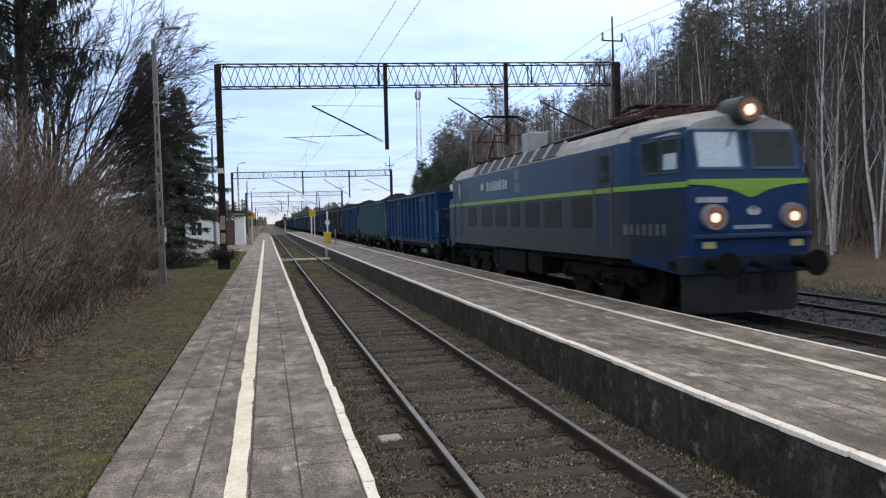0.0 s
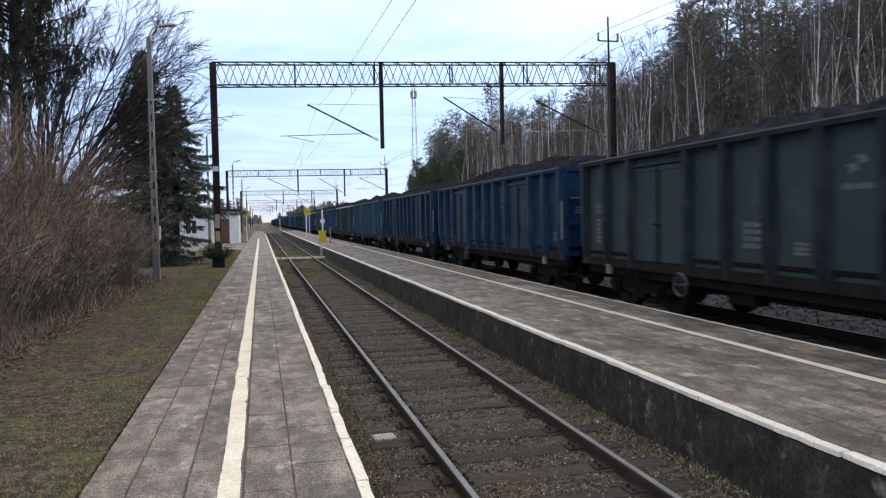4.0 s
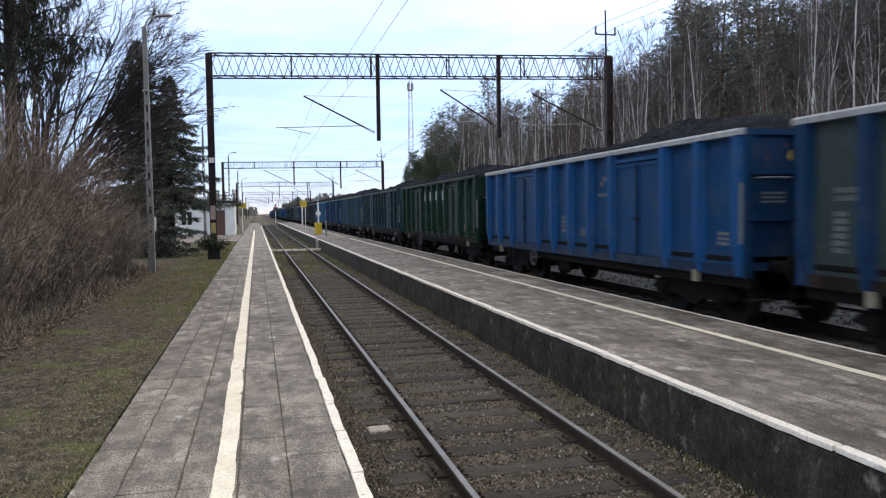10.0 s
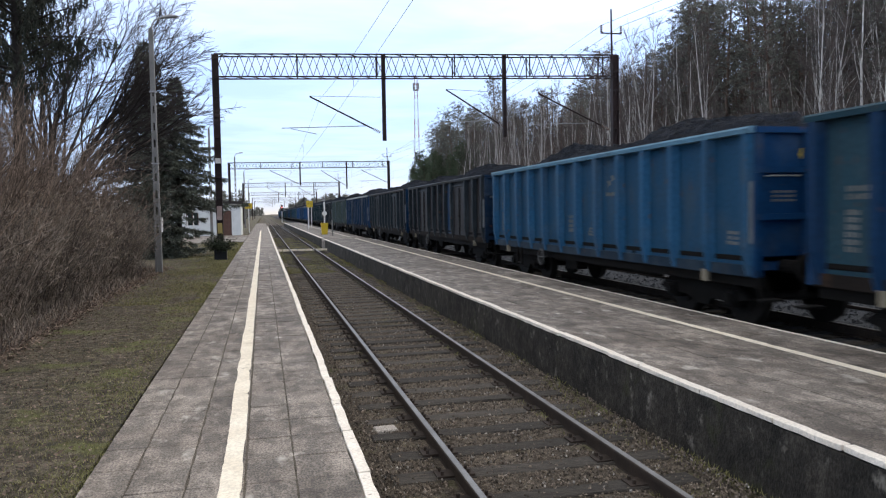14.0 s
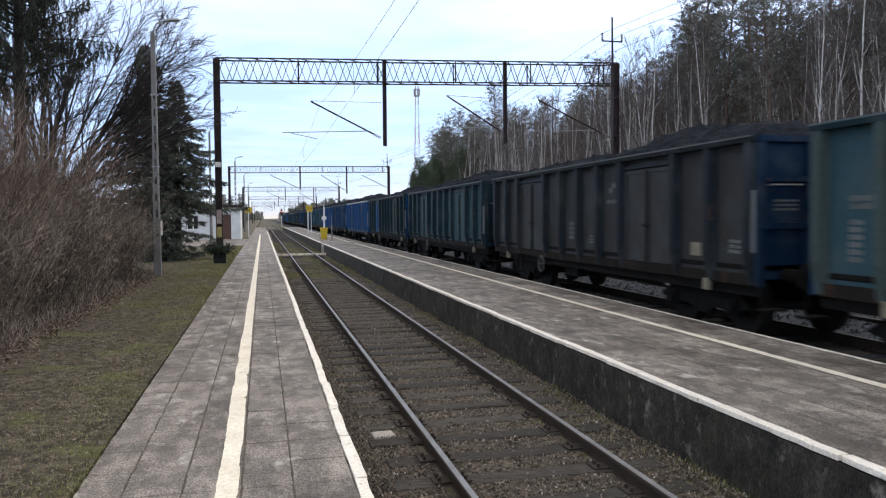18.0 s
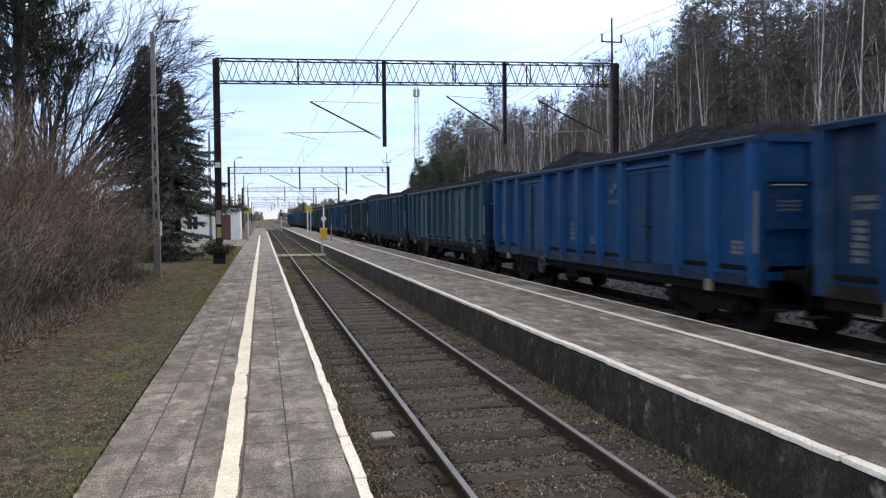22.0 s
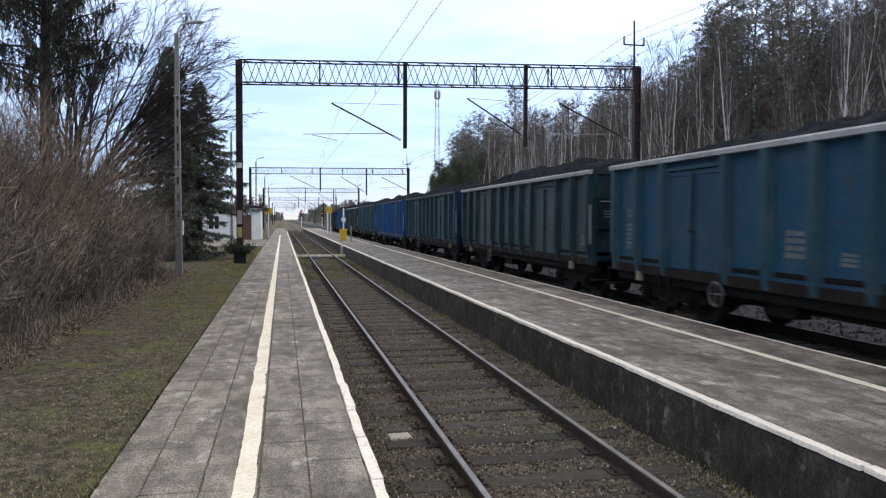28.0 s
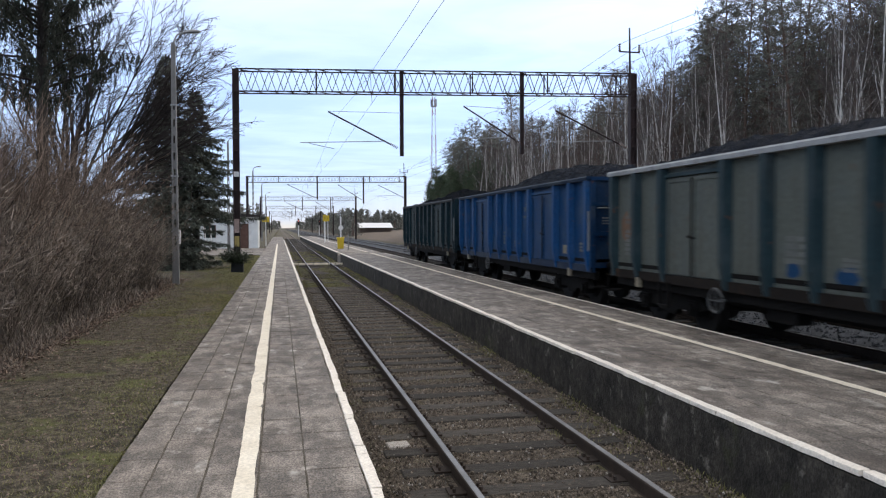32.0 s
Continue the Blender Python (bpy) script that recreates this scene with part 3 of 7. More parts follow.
def stones(name, x0, x1, y0, y1, z, n, size, material, label, keep=None):
    """Loose ballast stones, partly sunk."""
    vs, fs = [], []
    oct_v = [Vector(p) for p in ((1, 0, 0), (-1, 0, 0), (0, 1, 0), (0, -1, 0), (0, 0, 1), (0, 0, -0.6))]
    oct_f = ((0, 2, 4), (2, 1, 4), (1, 3, 4), (3, 0, 4), (2, 0, 5), (1, 2, 5), (3, 1, 5), (0, 3, 5))
    for _ in range(n):
        u = random.random()
        y = y0 + (y1 - y0) * u * u
        x = rnd(x0, x1)
        if keep and not keep(x, y):
            continue
        s = size * rnd(0.5, 1.3)
        e = Euler((rnd(0, 6), rnd(0, 6), rnd(0, 6))).to_matrix()
        b = len(vs)
        k = Vector((s, s * rnd(0.6, 1), s * rnd(0.5, 0.9)))
        vs += [Vector((x, y, z + s * 0.15)) + e @ Vector((p.x * k.x * rnd(0.7, 1.2), p.y * k.y * rnd(0.7, 1.2), p.z * k.z)) for p in oct_v]
        fs += [tuple(b + i for i in f) for f in oct_f]
    me = bpy.data.meshes.new(name)
    me.from_pydata([tuple(v) for v in vs], [], fs)
    me.materials.append(material)
    tagged(new(name, me), label, "gravel", kind="stuff")




def off_rail(x, y):
    """Stones keep clear of the rails and mostly clear of the sleepers."""
    if abs(abs(x - AXIS1) - 0.7525) < 0.09:
        return False
    k = min(range(max(0, int((y - 2.6) / 0.63) - 2), int((y - 2.6) / 0.63) + 3), key=lambda i: abs(SLEEPERS_AT[i] - y))
    return abs(SLEEPERS_AT[k] - y) > 0.13 or abs(x - AXIS1) > 1.25 or random.random() < 0.12


stones("ballast_stones", 0.75, 3.86, 3.4, 34, RAIL1 - SUNK - 0.008, 60000, 0.016, STONE, "loose brown ballast stones and dirt", off_rail)
stones("pale_pebbles", 0.75, 3.86, 3.4, 34, RAIL1 - SUNK, 2600, 0.017, PALE_STONE, "scattered pale pebbles and litter on the ballast", off_rail)
stones("ballast_stones", 9.4, 14.8, 8, 50, RAIL2 - 0.2, 6000, 0.05, GRAVEL, "loose grey ballast stones", lambda x, y: abs(abs(x - AXIS3) - 0.7525) > 0.09 and abs(abs(x - AXIS2) - 0.7525) > 0.09)


bm = B()
box(bm, -0.12, 0.12, -0.10, 0.10, -0.10, 0.0)
cover = solid("cable_cover", bm, PALE_STONE, "small pale concrete cover sunk in the ballast", "cover", bevel=0.012)
cover.matrix_basis = pose(1.22, 7.95, RAIL1 - SUNK + 0.012, 0, 0, 4)


# ---- overhead line ----
def lattice(bm, a, b, w, h, bays, chord=0.048, web=0.024):
    """A box girder of four chords with zigzag bracing from a to b (a, b: centre of the girder's underside)."""
    a, b = Vector(a), Vector(b)
    d = b - a
    side = Vector((-d.y, d.x, 0)).normalized() * w / 2
    upv = Vector((0, 0, h))
    corners = [(-1, 0), (1, 0), (1, 1), (-1, 1)]
    for s, u in corners:
        beam(bm, a + side * s + upv * u, b + side * s + upv * u, chord)
    for s in (-1, 1):
        for i in range(bays):
            p, m, q = a + d * (i / bays), a + d * ((i + 0.5) / bays), a + d * ((i + 1) / bays)
            foot_, head_ = (Vector(), upv) if s < 0 else (upv, Vector())
            beam(bm, p + side * s + foot_, m + side * s + head_, web)
            beam(bm, m + side * s + head_, q + side * s + foot_, web)
            if i % 5 == 4:
                beam(bm, q + side * s, q + side * s + upv, chord * 0.9)
    for i in range(bays):
        p, q = a + d * (i / bays), a + d * ((i + 1) / bays)
        for u in (0, 1):
            beam(bm, p - side + upv * u, q + side + upv * u, web * 0.8)


def h_column(bm, x, y, z0, z1, w=0.17, d=0.17, t=0.014):
    for s in (-1, 1):
        box(bm, x + s * w / 2 - t, x + s * w / 2 + t, y - d / 2, y + d / 2, z0, z1)
    box(bm, x - w / 2, x + w / 2, y - 0.012, y + 0.012, z0, z1)
    z = z0 + 0.3
    while z < z1 - 0.3:
        box(bm, x - w / 2, x + w / 2, y - d / 2 + 0.004, y + d / 2 - 0.004, z, z + 0.10)
        z += 0.8


def cantilever(parent, foot, tip, arm_x, arm_z):
    """Registration set: inclined tube with insulators, a thin horizontal arm and its tie wire."""
    foot, tip = Vector(foot), Vector(tip)
    bm = B()
    rod(bm, foot.lerp(tip, 0.12), tip, 0.032, n=8)
    br = part("cantilever_tube", bm, STEEL_DARK, parent, "inclined cantilever tube")
    bm = B()
    d = tip - foot
    for k in range(5):
        rod(bm, foot + d * (0.02 + 0.022 * k), foot + d * (0.03 + 0.022 * k), 0.07, 0.04, n=8)
    part("insulator", bm, INSUL, br, "ribbed brown insulator")
    bm = B()
    e = foot.lerp(tip, 0.20)
    rod(bm, e, (arm_x, e.y, arm_z), 0.018, n=6)
    rod(bm, (arm_x + 0.35 * (1 if tip.x > arm_x else -1), e.y, arm_z - 0.02), (arm_x + 1.35 * (1 if tip.x > arm_x else -1), e.y, arm_z - 0.22), 0.014, n=6)
    part("steady_arm", bm, GALV, br, "thin registration arm")
    bm = B()
    rod(bm, foot + Vector((0, 0, 1.45)), tip + Vector((-0.02, 0, 0.02)), 0.009, n=5)
    part("tie_wire", bm, WIRE, br)


def gantry(left, right, top, drops, drop_bottom, depth, bays, earth_top, label, cants, column_top=True):
    g = thing("catenary_gantry", label, "gantry", "overhead line gantries")
    lx, ly = left
    rx, ry = right
    zl, zr = top

    def on(x):
        u = (x - lx) / (rx - lx)
        return ly + (ry - ly) * u, zl + (zr - zl) * u
    bm = B()
    lattice(bm, (lx, ly, zl - depth), (rx, ry, zr - depth), 0.55, depth, bays)
    part("girder", bm, STEEL_DARK, g, "dark riveted lattice girder")
    bm = B()
    h_column(bm, lx, ly, -0.3, zl + 0.04, 0.23, 0.2)
    part("column", bm, STEEL_DARK, g, "dark brown steel column")
    bm = B()
    lx2 = rx
    h_column(bm, lx2, ry, -0.75, zr + 0.05, 0.25, 0.25)
    for k in range(9):
        z = -0.4 + k * 0.95
        beam(bm, (lx2 - 0.11, ry - 0.13, z), (lx2 + 0.11, ry - 0.13, z + 0.9), 0.03)
    part("column", bm, STEEL_DARK, g, "dark lattice column")
    if earth_top:
        bm = B()
        rod(bm, (rx - 0.12, ry, zr - 0.2), (rx - 0.15, ry, earth_top), 0.05, 0.035)
        beam(bm, (rx - 0.62, ry, earth_top - 1.02), (rx + 0.32, ry, earth_top - 1.02), 0.05)
        top_post = part("feeder_post", bm, STEEL_DARK, g, "slim feeder post with a crossarm")
        for s in (-0.6, 0.3):
            bm = B()
            for k in range(4):
                rod(bm, (rx + s, ry, earth_top - 0.98 + 0.08 * k), (rx + s, ry, earth_top - 0.93 + 0.08 * k), 0.06, 0.04)
            part("insulator", bm, INSUL, top_post, "brown pin insulator")
    for x, zb in zip(drops, drop_bottom):
        y, z = on(x)
        bm = B()
        h_column(bm, x, y, zb, z + 0.05, 0.125, 0.13, 0.012)
        part("drop_post", bm, STEEL_DARK, g, "dark hanging post")
    for foot, tip, ax, az in cants:
        y, z = on(foot[0])
        cantilever(g, (foot[0], y, foot[1]), (tip[0], y, tip[1]), ax, az)
    return g


G1 = gantry((-1.66, 31.3), (14.77, 30.0), (8.02, 8.22), [4.93, 9.95], [4.66, 4.80], 0.88, 26, 10.2,
            "dark steel lattice portal gantry spanning the tracks on columns", [((4.80, 4.98), (1.95, 6.40), 0.83, 5.14), ((9.98, 5.20), (7.45, 6.72), 6.9, 5.35), ((14.55, 5.1), (11.3, 6.6), 10.9, 5.3)])
G2 = gantry((-3.41, 85.3), (13.94, 84.7), (7.36, 7.50), [4.13, 9.23], [4.85, 4.45], 0.66, 26, 9.0,
            "distant dark lattice portal gantry over the tracks", [((4.05, 5.0), (0.9, 6.5), 0.3, 5.2), ((9.1, 4.8), (6.4, 6.5), 6.0, 5.2), ((13.8, 5.1), (10.9, 6.5), 10.5, 5.3)])
for yy in (140, 200, 262, 330):
    gantry((-3.3, yy), (13.8, yy), (7.3, 7.4), [4.1, 9.2], [4.8, 4.6], 0.7, 20, 9.0, "far dark lattice portal gantry over the tracks", [((4.0, 5.0), (0.9, 6.5), 0.3, 5.2), ((9.1, 4.9), (6.4, 6.5), 6.0, 5.2)])
# painted bands and plates on the near column
bm = B()
box(bm, -1.76, -1.56, 31.17, 31.19, 3.78, 3.98)
part("number_plate", bm, WHITE, G1, "small white enamel plate")
bm = B()
box(bm, -1.755, -1.565, 31.165, 31.19, 1.55, 2.1)
part("painted_band", bm, mat("faded_pink_band", (0.45, 0.36, 0.33), (0.3, 0.22, 0.2), 0.8), G1, "faded pale band")
bm = B()
box(bm, -1.75, -1.57, 31.165, 31.19, 1.0, 1.42)
part("warning_plate", bm, mat("dull_yellow_plate", (0.42, 0.33, 0.12), (0.33, 0.26, 0.1), 0.7), G1, "dull yellow warning plate")
bm = B()
box(bm, -1.90, -1.42, 31.04, 31.54, -0.05, 0.44)
part("footing", bm, BLACK, G1, "black-tarred square concrete footing", bevel=0.03)


def wire(name, pts, r, label, group="overhead wires"):
    g = Geo()
    g.tube([Vector(p) for p in pts], [r] * len(pts), 5)
    tagged(new(name, g.mesh(name, WIRE)), label, "wire", group)


def catenary(axis, top, spans):
    """Contact wire, sagging carrier wire and droppers over one track."""
    zc, zm = top + 5.35, top + 6.75
    sway = 0.18
    cw, mw = [], []
    bm = B()
    side = 1
    for y0, y1 in zip(spans, spans[1:]):
        for k in range(9):
            u = k / 9
            y = y0 + (y1 - y0) * u
            off = sway * side * (1 - 2 * u)
            m = zm - 0.95 * 4 * u * (1 - u)
            cw.append((axis + off, y, zc))
            mw.append((axis + off * 0.6, y, m))
            if k in (2, 4, 5, 7):
                rod(bm, (axis + off, y, zc), (axis + off * 0.6, y, m), 0.005, n=4, caps=False)
        side = -side
    wire("contact_wire", cw, 0.0042, "contact wire hanging over the track")
    wire("carrier_wire", mw, 0.0042, "sagging carrier wire over the track")
    solid("dropper_wires", bm, WIRE, "thin droppers between contact and carrier wire", "wire", kind="stuff")


SPANS = [-78, -22, 31, 85, 140, 200, 262, 330]
catenary(AXIS1 - 0.12, RAIL1, SPANS)
catenary(AXIS2, RAIL2, SPANS)
catenary(AXIS3, RAIL3, SPANS)
for dx in (-0.6, 0.3):
    pts = []
    for y0, y1, x0, x1, z0, z1 in ((-22, 30, 15.0, 14.77, 9.3, 9.5), (30, 85, 14.77, 13.94, 9.5, 8.3), (85, 140, 13.94, 13.8, 8.3, 8.3), (140, 200, 13.8, 13.8, 8.3, 8.3)):
        for k in range(8):
            u = k / 8
            pts.append((x0 + (x1 - x0) * u + dx, y0 + (y1 - y0) * u, z0 + (z1 - z0) * u - 1.0 * 4 * u * (1 - u) * 0.8))
    wire("feeder_wire", pts, 0.008, "feeder wire sagging along the gantries")


# ---- locomotive: nose at y = 0, rail level at z = 0, axis at x = 0 ----
BLUE, GREYSIDE = (0.006, 0.028, 0.096), (0.038, 0.045, 0.055)
HALF = [(0.60, 1.15), (0.72, 1.20), (2.80, 1.49), (16.44, 1.49), (18.52, 1.20), (18.64, 1.15)]


def half_at(u):
    for (a, ha), (b, hb) in zip(HALF, HALF[1:]):
        if u <= b:
            return ha + (hb - ha) * (u - a) / (b - a)
    return HALF[-1][1]


def loft(bm, rings, close_ends=True):
    """Skin over rings of points."""
    vv = [[bm.verts.new(p) for p in r] for r in rings]
    n = len(vv[0])
    for a, b in zip(vv, vv[1:]):
        for i in range(n):
            bm.faces.new((a[i], a[(i + 1) % n], b[(i + 1) % n], b[i]))
    if close_ends:
        bm.faces.new(vv[0][::-1])
        bm.faces.new(vv[-1])


def on_side(bm, u0, u1, z0, z1, out=0.012, depth=0.02, sides=(-1, 1)):
    """A plate that follows the side walls between two stations."""
    for s in sides:
        a, b = half_at(u0), half_at(u1)
        q = [(s * (a + out), u0), (s * (b + out), u1), (s * (b - depth), u1), (s * (a - depth), u0)]
        if s > 0:
            q = q[::-1]
        prism(bm, q, "z", z0, z1)


def bogie_set(parent, y, wheel_offsets, radius, frame_half, heavy):
    """A bogie: two side frames, springs and axle boxes, and its wheelsets."""
    bogie = None
    bm = B()
    lo, hi = wheel_offsets[0] - 0.45, wheel_offsets[-1] + 0.45
    for s in (-1, 1):
        x = s * frame_half
        prism(bm, [(y + lo, radius + 0.02), (y + lo + 0.3, radius + 0.22), (y + hi - 0.3, radius + 0.22), (y + hi, radius + 0.02), (y + hi - 0.35, radius - 0.06), (y + 0.35, radius - 0.06), (y + 0.2, radius - 0.18), (y - 0.2, radius - 0.18), (y - 0.35, radius - 0.06), (y + lo + 0.35, radius - 0.06)], "x", x - 0.06, x + 0.06)
        for w in wheel_offsets:
            box(bm, x - 0.11, x + 0.11, y + w - 0.15, y + w + 0.15, radius - 0.14, radius + 0.14)
            rod(bm, (x + s * 0.10, y + w, radius), (x + s * 0.17, y + w, radius), 0.10, n=10)
            if heavy:
                for d in (-0.28, 0.28):
                    rod(bm, (x, y + w + d, radius + 0.02), (x, y + w + d, radius + 0.36), 0.07, n=8)
    box(bm, -frame_half, frame_half, y - 0.22, y + 0.22, radius - 0.02, radius + 0.24)
    bogie = part("bogie", bm, IRON, parent, "black cast bogie frame")
    for w in wheel_offsets:
        bm = B()
        rod(bm, (-0.75, 0, 0), (0.75, 0, 0), 0.08, n=10)
        for s in (-1, 1):
            rod(bm, (s * 0.69, 0, 0), (s * 0.82, 0, 0), radius, radius - 0.006, n=24)
            rod(bm, (s * 0.655, 0, 0), (s * 0.69, 0, 0), radius + 0.028, n=24)
            rod(bm, (s * 0.82, 0, 0), (s * 0.845, 0, 0), radius * 0.55, n=16)
        ws = part("wheelset", bm, WHEEL, bogie, "steel wheelset")
        ws.location = (0, y + w, radius)
        ws["radius"] = radius
    return bogie


def buffer_at(parent, x, y, d, z=1.05):
    bm = B()
    rod(bm, (x, y, z), (x, y + d * 0.34, z), 0.10, n=12)
    rod(bm, (x, y + d * 0.30, z), (x, y + d * 0.56, z), 0.075, n=12)
    rod(bm, (x, y + d * 0.55, z), (x, y + d * 0.60, z), 0.235, 0.23, n=20)
    part("buffer", bm, IRON, parent, "black round buffer")


def bars(bm, y0, y1, z0, z1, x, n, rows=1):
    """Unreadable lettering as plain upright bars on a plane of constant x."""
    for r in range(rows):
        zz0 = z0 + (z1 - z0) * r / rows
        zz1 = zz0 + (z1 - z0) / rows * 0.72
        for i in range(n):
            a = y0 + (y1 - y0) * i / n
            b = a + (y1 - y0) / n * rnd(0.55, 0.8)
            box(bm, x - 0.004, x + 0.004, a, b, zz0, zz1 - (0.0 if i % 3 else (zz1 - zz0) * 0.15))


def pantograph(parent, y, raised):
    bm = B()
    h = 1.45 if raised else 0.12
    base = 4.02
    box(bm, -0.75, 0.75, y - 0.9, y - 0.82, base, base + 0.08)
    box(bm, -0.75, 0.75, y + 0.82, y + 0.9, base, base + 0.08)
    for x in (-0.6, 0.6):
        box(bm, x - 0.04, x + 0.04, y - 1.0, y + 1.0, base + 0.02, base + 0.09)
    pg = part("pantograph", bm, RED_OXIDE, parent, "red raised pantograph" if raised else "red folded pantograph")
    for x in (-0.6, 0.6):
        for s in (-1, 1):
            bm = B()
            knee = (x * 1.05, y + s * (1.15 if raised else 1.2), base + 0.1 + h * 0.5)
            rod(bm, (x, y + s * 0.35, base + 0.1), knee, 0.035, n=6)
            rod(bm, knee, (x * 0.6, y + s * 0.06, base + 0.12 + h), 0.022, n=6)
            part("pantograph_arm", bm, RED_OXIDE, pg, "red jointed arm")
    for s in (-1, 1):
        bm = B()
        k = y + s * (1.15 if raised else 1.2)
        rod(bm, (-0.63, k, base + 0.1 + h * 0.5), (0.63, k, base + 0.1 + h * 0.5), 0.025, n=6)
        rod(bm, (-0.63, k, base + 0.1 + h * 0.5), (0.3, y + s * 0.06, base + 0.12 + h), 0.014, n=5)
        part("cross_tube", bm, RED_OXIDE, pg, "red cross tube and stay")
    bm = B()
    for dy in (-0.14, 0.14):
        rod(bm, (-0.62, y + dy, base + 0.18 + h), (0.62, y + dy, base + 0.18 + h), 0.03, n=6)
        for s in (-1, 1):
            rod(bm, (s * 0.62, y + dy, base + 0.18 + h), (s * 0.92, y + dy, base + 0.0 + h), 0.018, n=6)
    part("collector_bow", bm, IRON, pg, "dark collector bow")
    for x in (-0.6, 0.6):
        for s in (-1, 1):
            bm = B()
            for k in range(4):
                rod(bm, (x, y + s * 0.85, base - 0.26 + 0.07 * k), (x, y + s * 0.85, base - 0.20 + 0.07 * k), 0.10, 0.06, n=10)
            part("insulator", bm, INSUL, pg, "brown post insulator")


def locomotive():
    lo = thing("electric_locomotive", "blue and grey six-axle electric locomotive with a lime stripe", "locomotive")
    # lower side wall, upper side wall and the two cab fronts
    for name, z0, z1, col, label in (("lower_body", 1.08, 2.44, GREYSIDE, "grey lower side wall"), ("upper_body", 2.444, 3.40, (0.024, 0.062, 0.128), "dull blue upper side wall")):
        bm = B()
        loft(bm, [[(-h, u, z0), (h, u, z0), (h, u, z1), (-h, u, z1)] for u, h in ((2.45, half_at(2.45)), *HALF[2:4], (16.79, half_at(16.79)))])
        part(name, bm, LOCO_PAINT, lo, label, color=col)
    for end in (0, 1):
        f = (lambda y: y) if end == 0 else (lambda y: 19.24 - y)
        bm = B()
        loft(bm, [[(-1.26, f(0.95), 0.84), (1.26, f(0.95), 0.84), (1.45, f(2.46), 0.84 if False else 1.0), (-1.45, f(2.46), 1.0)],
                  [(-1.21, f(0.62), 1.12), (1.21, f(0.62), 1.12), (1.455, f(2.46), 1.12), (-1.455, f(2.46), 1.12)],
                  [(-1.20, f(0.60), 1.75), (1.20, f(0.60), 1.75), (1.46, f(2.46), 1.75), (-1.46, f(2.46), 1.75)],
                  [(-1.20, f(0.66), 2.47), (1.20, f(0.66), 2.47), (1.462, f(2.46), 2.47), (-1.462, f(2.46), 2.47)]])
        part("cab_nose", bm, LOCO_PAINT, lo, "dark blue lower cab front", bevel=0.03, color=BLUE)
        bm = B()
        loft(bm, [[(-1.20, f(0.66), 2.474), (1.20, f(0.66), 2.474), (1.462, f(2.46), 2.474), (-1.462, f(2.46), 2.474)],
                  [(-1.16, f(0.80), 3.10), (1.16, f(0.80), 3.10), (1.455, f(2.46), 3.10), (-1.455, f(2.46), 3.10)],
                  [(-1.11, f(0.945), 3.53), (1.11, f(0.945), 3.53), (1.44, f(2.46), 3.50), (-1.44, f(2.46), 3.50)]])
        part("cab_top", bm, LOCO_PAINT, lo, "blue upper cab front", bevel=0.03, color=(0.013, 0.042, 0.105))
        for s in (-1, 1):
            bm = B()
            on_side(bm, *sorted((f(0.80), f(2.45))), 1.10, 2.395, 0.020, 0.03, sides=(s,))
            part("cab_side", bm, LOCO_PAINT, lo, "dull blue-grey lower cab side", color=(0.015, 0.026, 0.046))
        # windscreens with pale frames, slightly raked with the front
        for xa, xb in ((-0.99, -0.14), (0.14, 0.99)):
            bm = B()
            def ys(z, k):
                return f(0.66 + (z - 2.474) * 0.225 - k)
            for za, zb in ((2.78, 3.42),):
                q = [(xa - 0.05, ys(za - 0.05, 0.02), za - 0.05), (xb + 0.05, ys(za - 0.05, 0.02), za - 0.05), (xb + 0.05, ys(zb + 0.05, 0.02), zb + 0.05), (xa - 0.05, ys(zb + 0.05, 0.02), zb + 0.05)]
                r = [(xa, ys(za, 0.02), za), (xb, ys(za, 0.02), za), (xb, ys(zb, 0.02), zb), (xa, ys(zb, 0.02), zb)]
                vq, vr = [bm.verts.new(p) for p in q], [bm.verts.new(p) for p in r]
                for i in range(4):
                    bm.faces.new((vq[i], vq[(i + 1) % 4], vr[(i + 1) % 4], vr[i]))
                ret = bmesh.ops.extrude_face_region(bm, geom=bm.faces[:])
                for v in ret["geom"]:
                    if isinstance(v, bmesh.types.BMVert):
                        v.co.y += 0.06 if end == 0 else -0.06
            wf = part("windscreen", bm, LOCO_PAINT, lo, "windscreen in a pale blue frame", color=(0.06, 0.10, 0.17))
            bm = B()
            prism_pts = [(xa - 0.01, ys(2.77, 0.008), 2.77), (xb + 0.01, ys(2.77, 0.008), 2.77), (xb + 0.01, ys(3.43, 0.008), 3.43), (xa - 0.01, ys(3.43, 0.008), 3.43)]
            bm.faces.new([bm.verts.new(p) for p in prism_pts])
            part("pane", bm, SUN_BLIND if (end == 0 and xa < 0) else GLASS, wf, "pane with a pale blind" if (end == 0 and xa < 0) else "dark glass pane")
            bm = B()
            beam(bm, (xb - 0.12, ys(3.43, 0.05), 3.43), (xb - 0.24, ys(3.15, 0.05), 3.15), 0.016)
            part("wiper", bm, BLACK, wf)
        # stripe with a point in the middle
        bm = B()
        yb = lambda z: f(0.66 - 0.012 + max(0, z - 2.474) * 0.225 - (2.474 - min(z, 2.474)) * 0.083)
        pts = [(-1.215, 2.56), (-1.215, 2.47), (-0.80, 2.445), (-0.38, 2.365), (-0.04, 2.23), (0.04, 2.23), (0.38, 2.365), (0.80, 2.445), (1.215, 2.47), (1.215, 2.56)]
        a, b = [bm.verts.new((x, yb(z) , z)) for x, z in pts], [bm.verts.new((x, yb(z) + (0.05 if end == 0 else -0.05), z)) for x, z in pts]
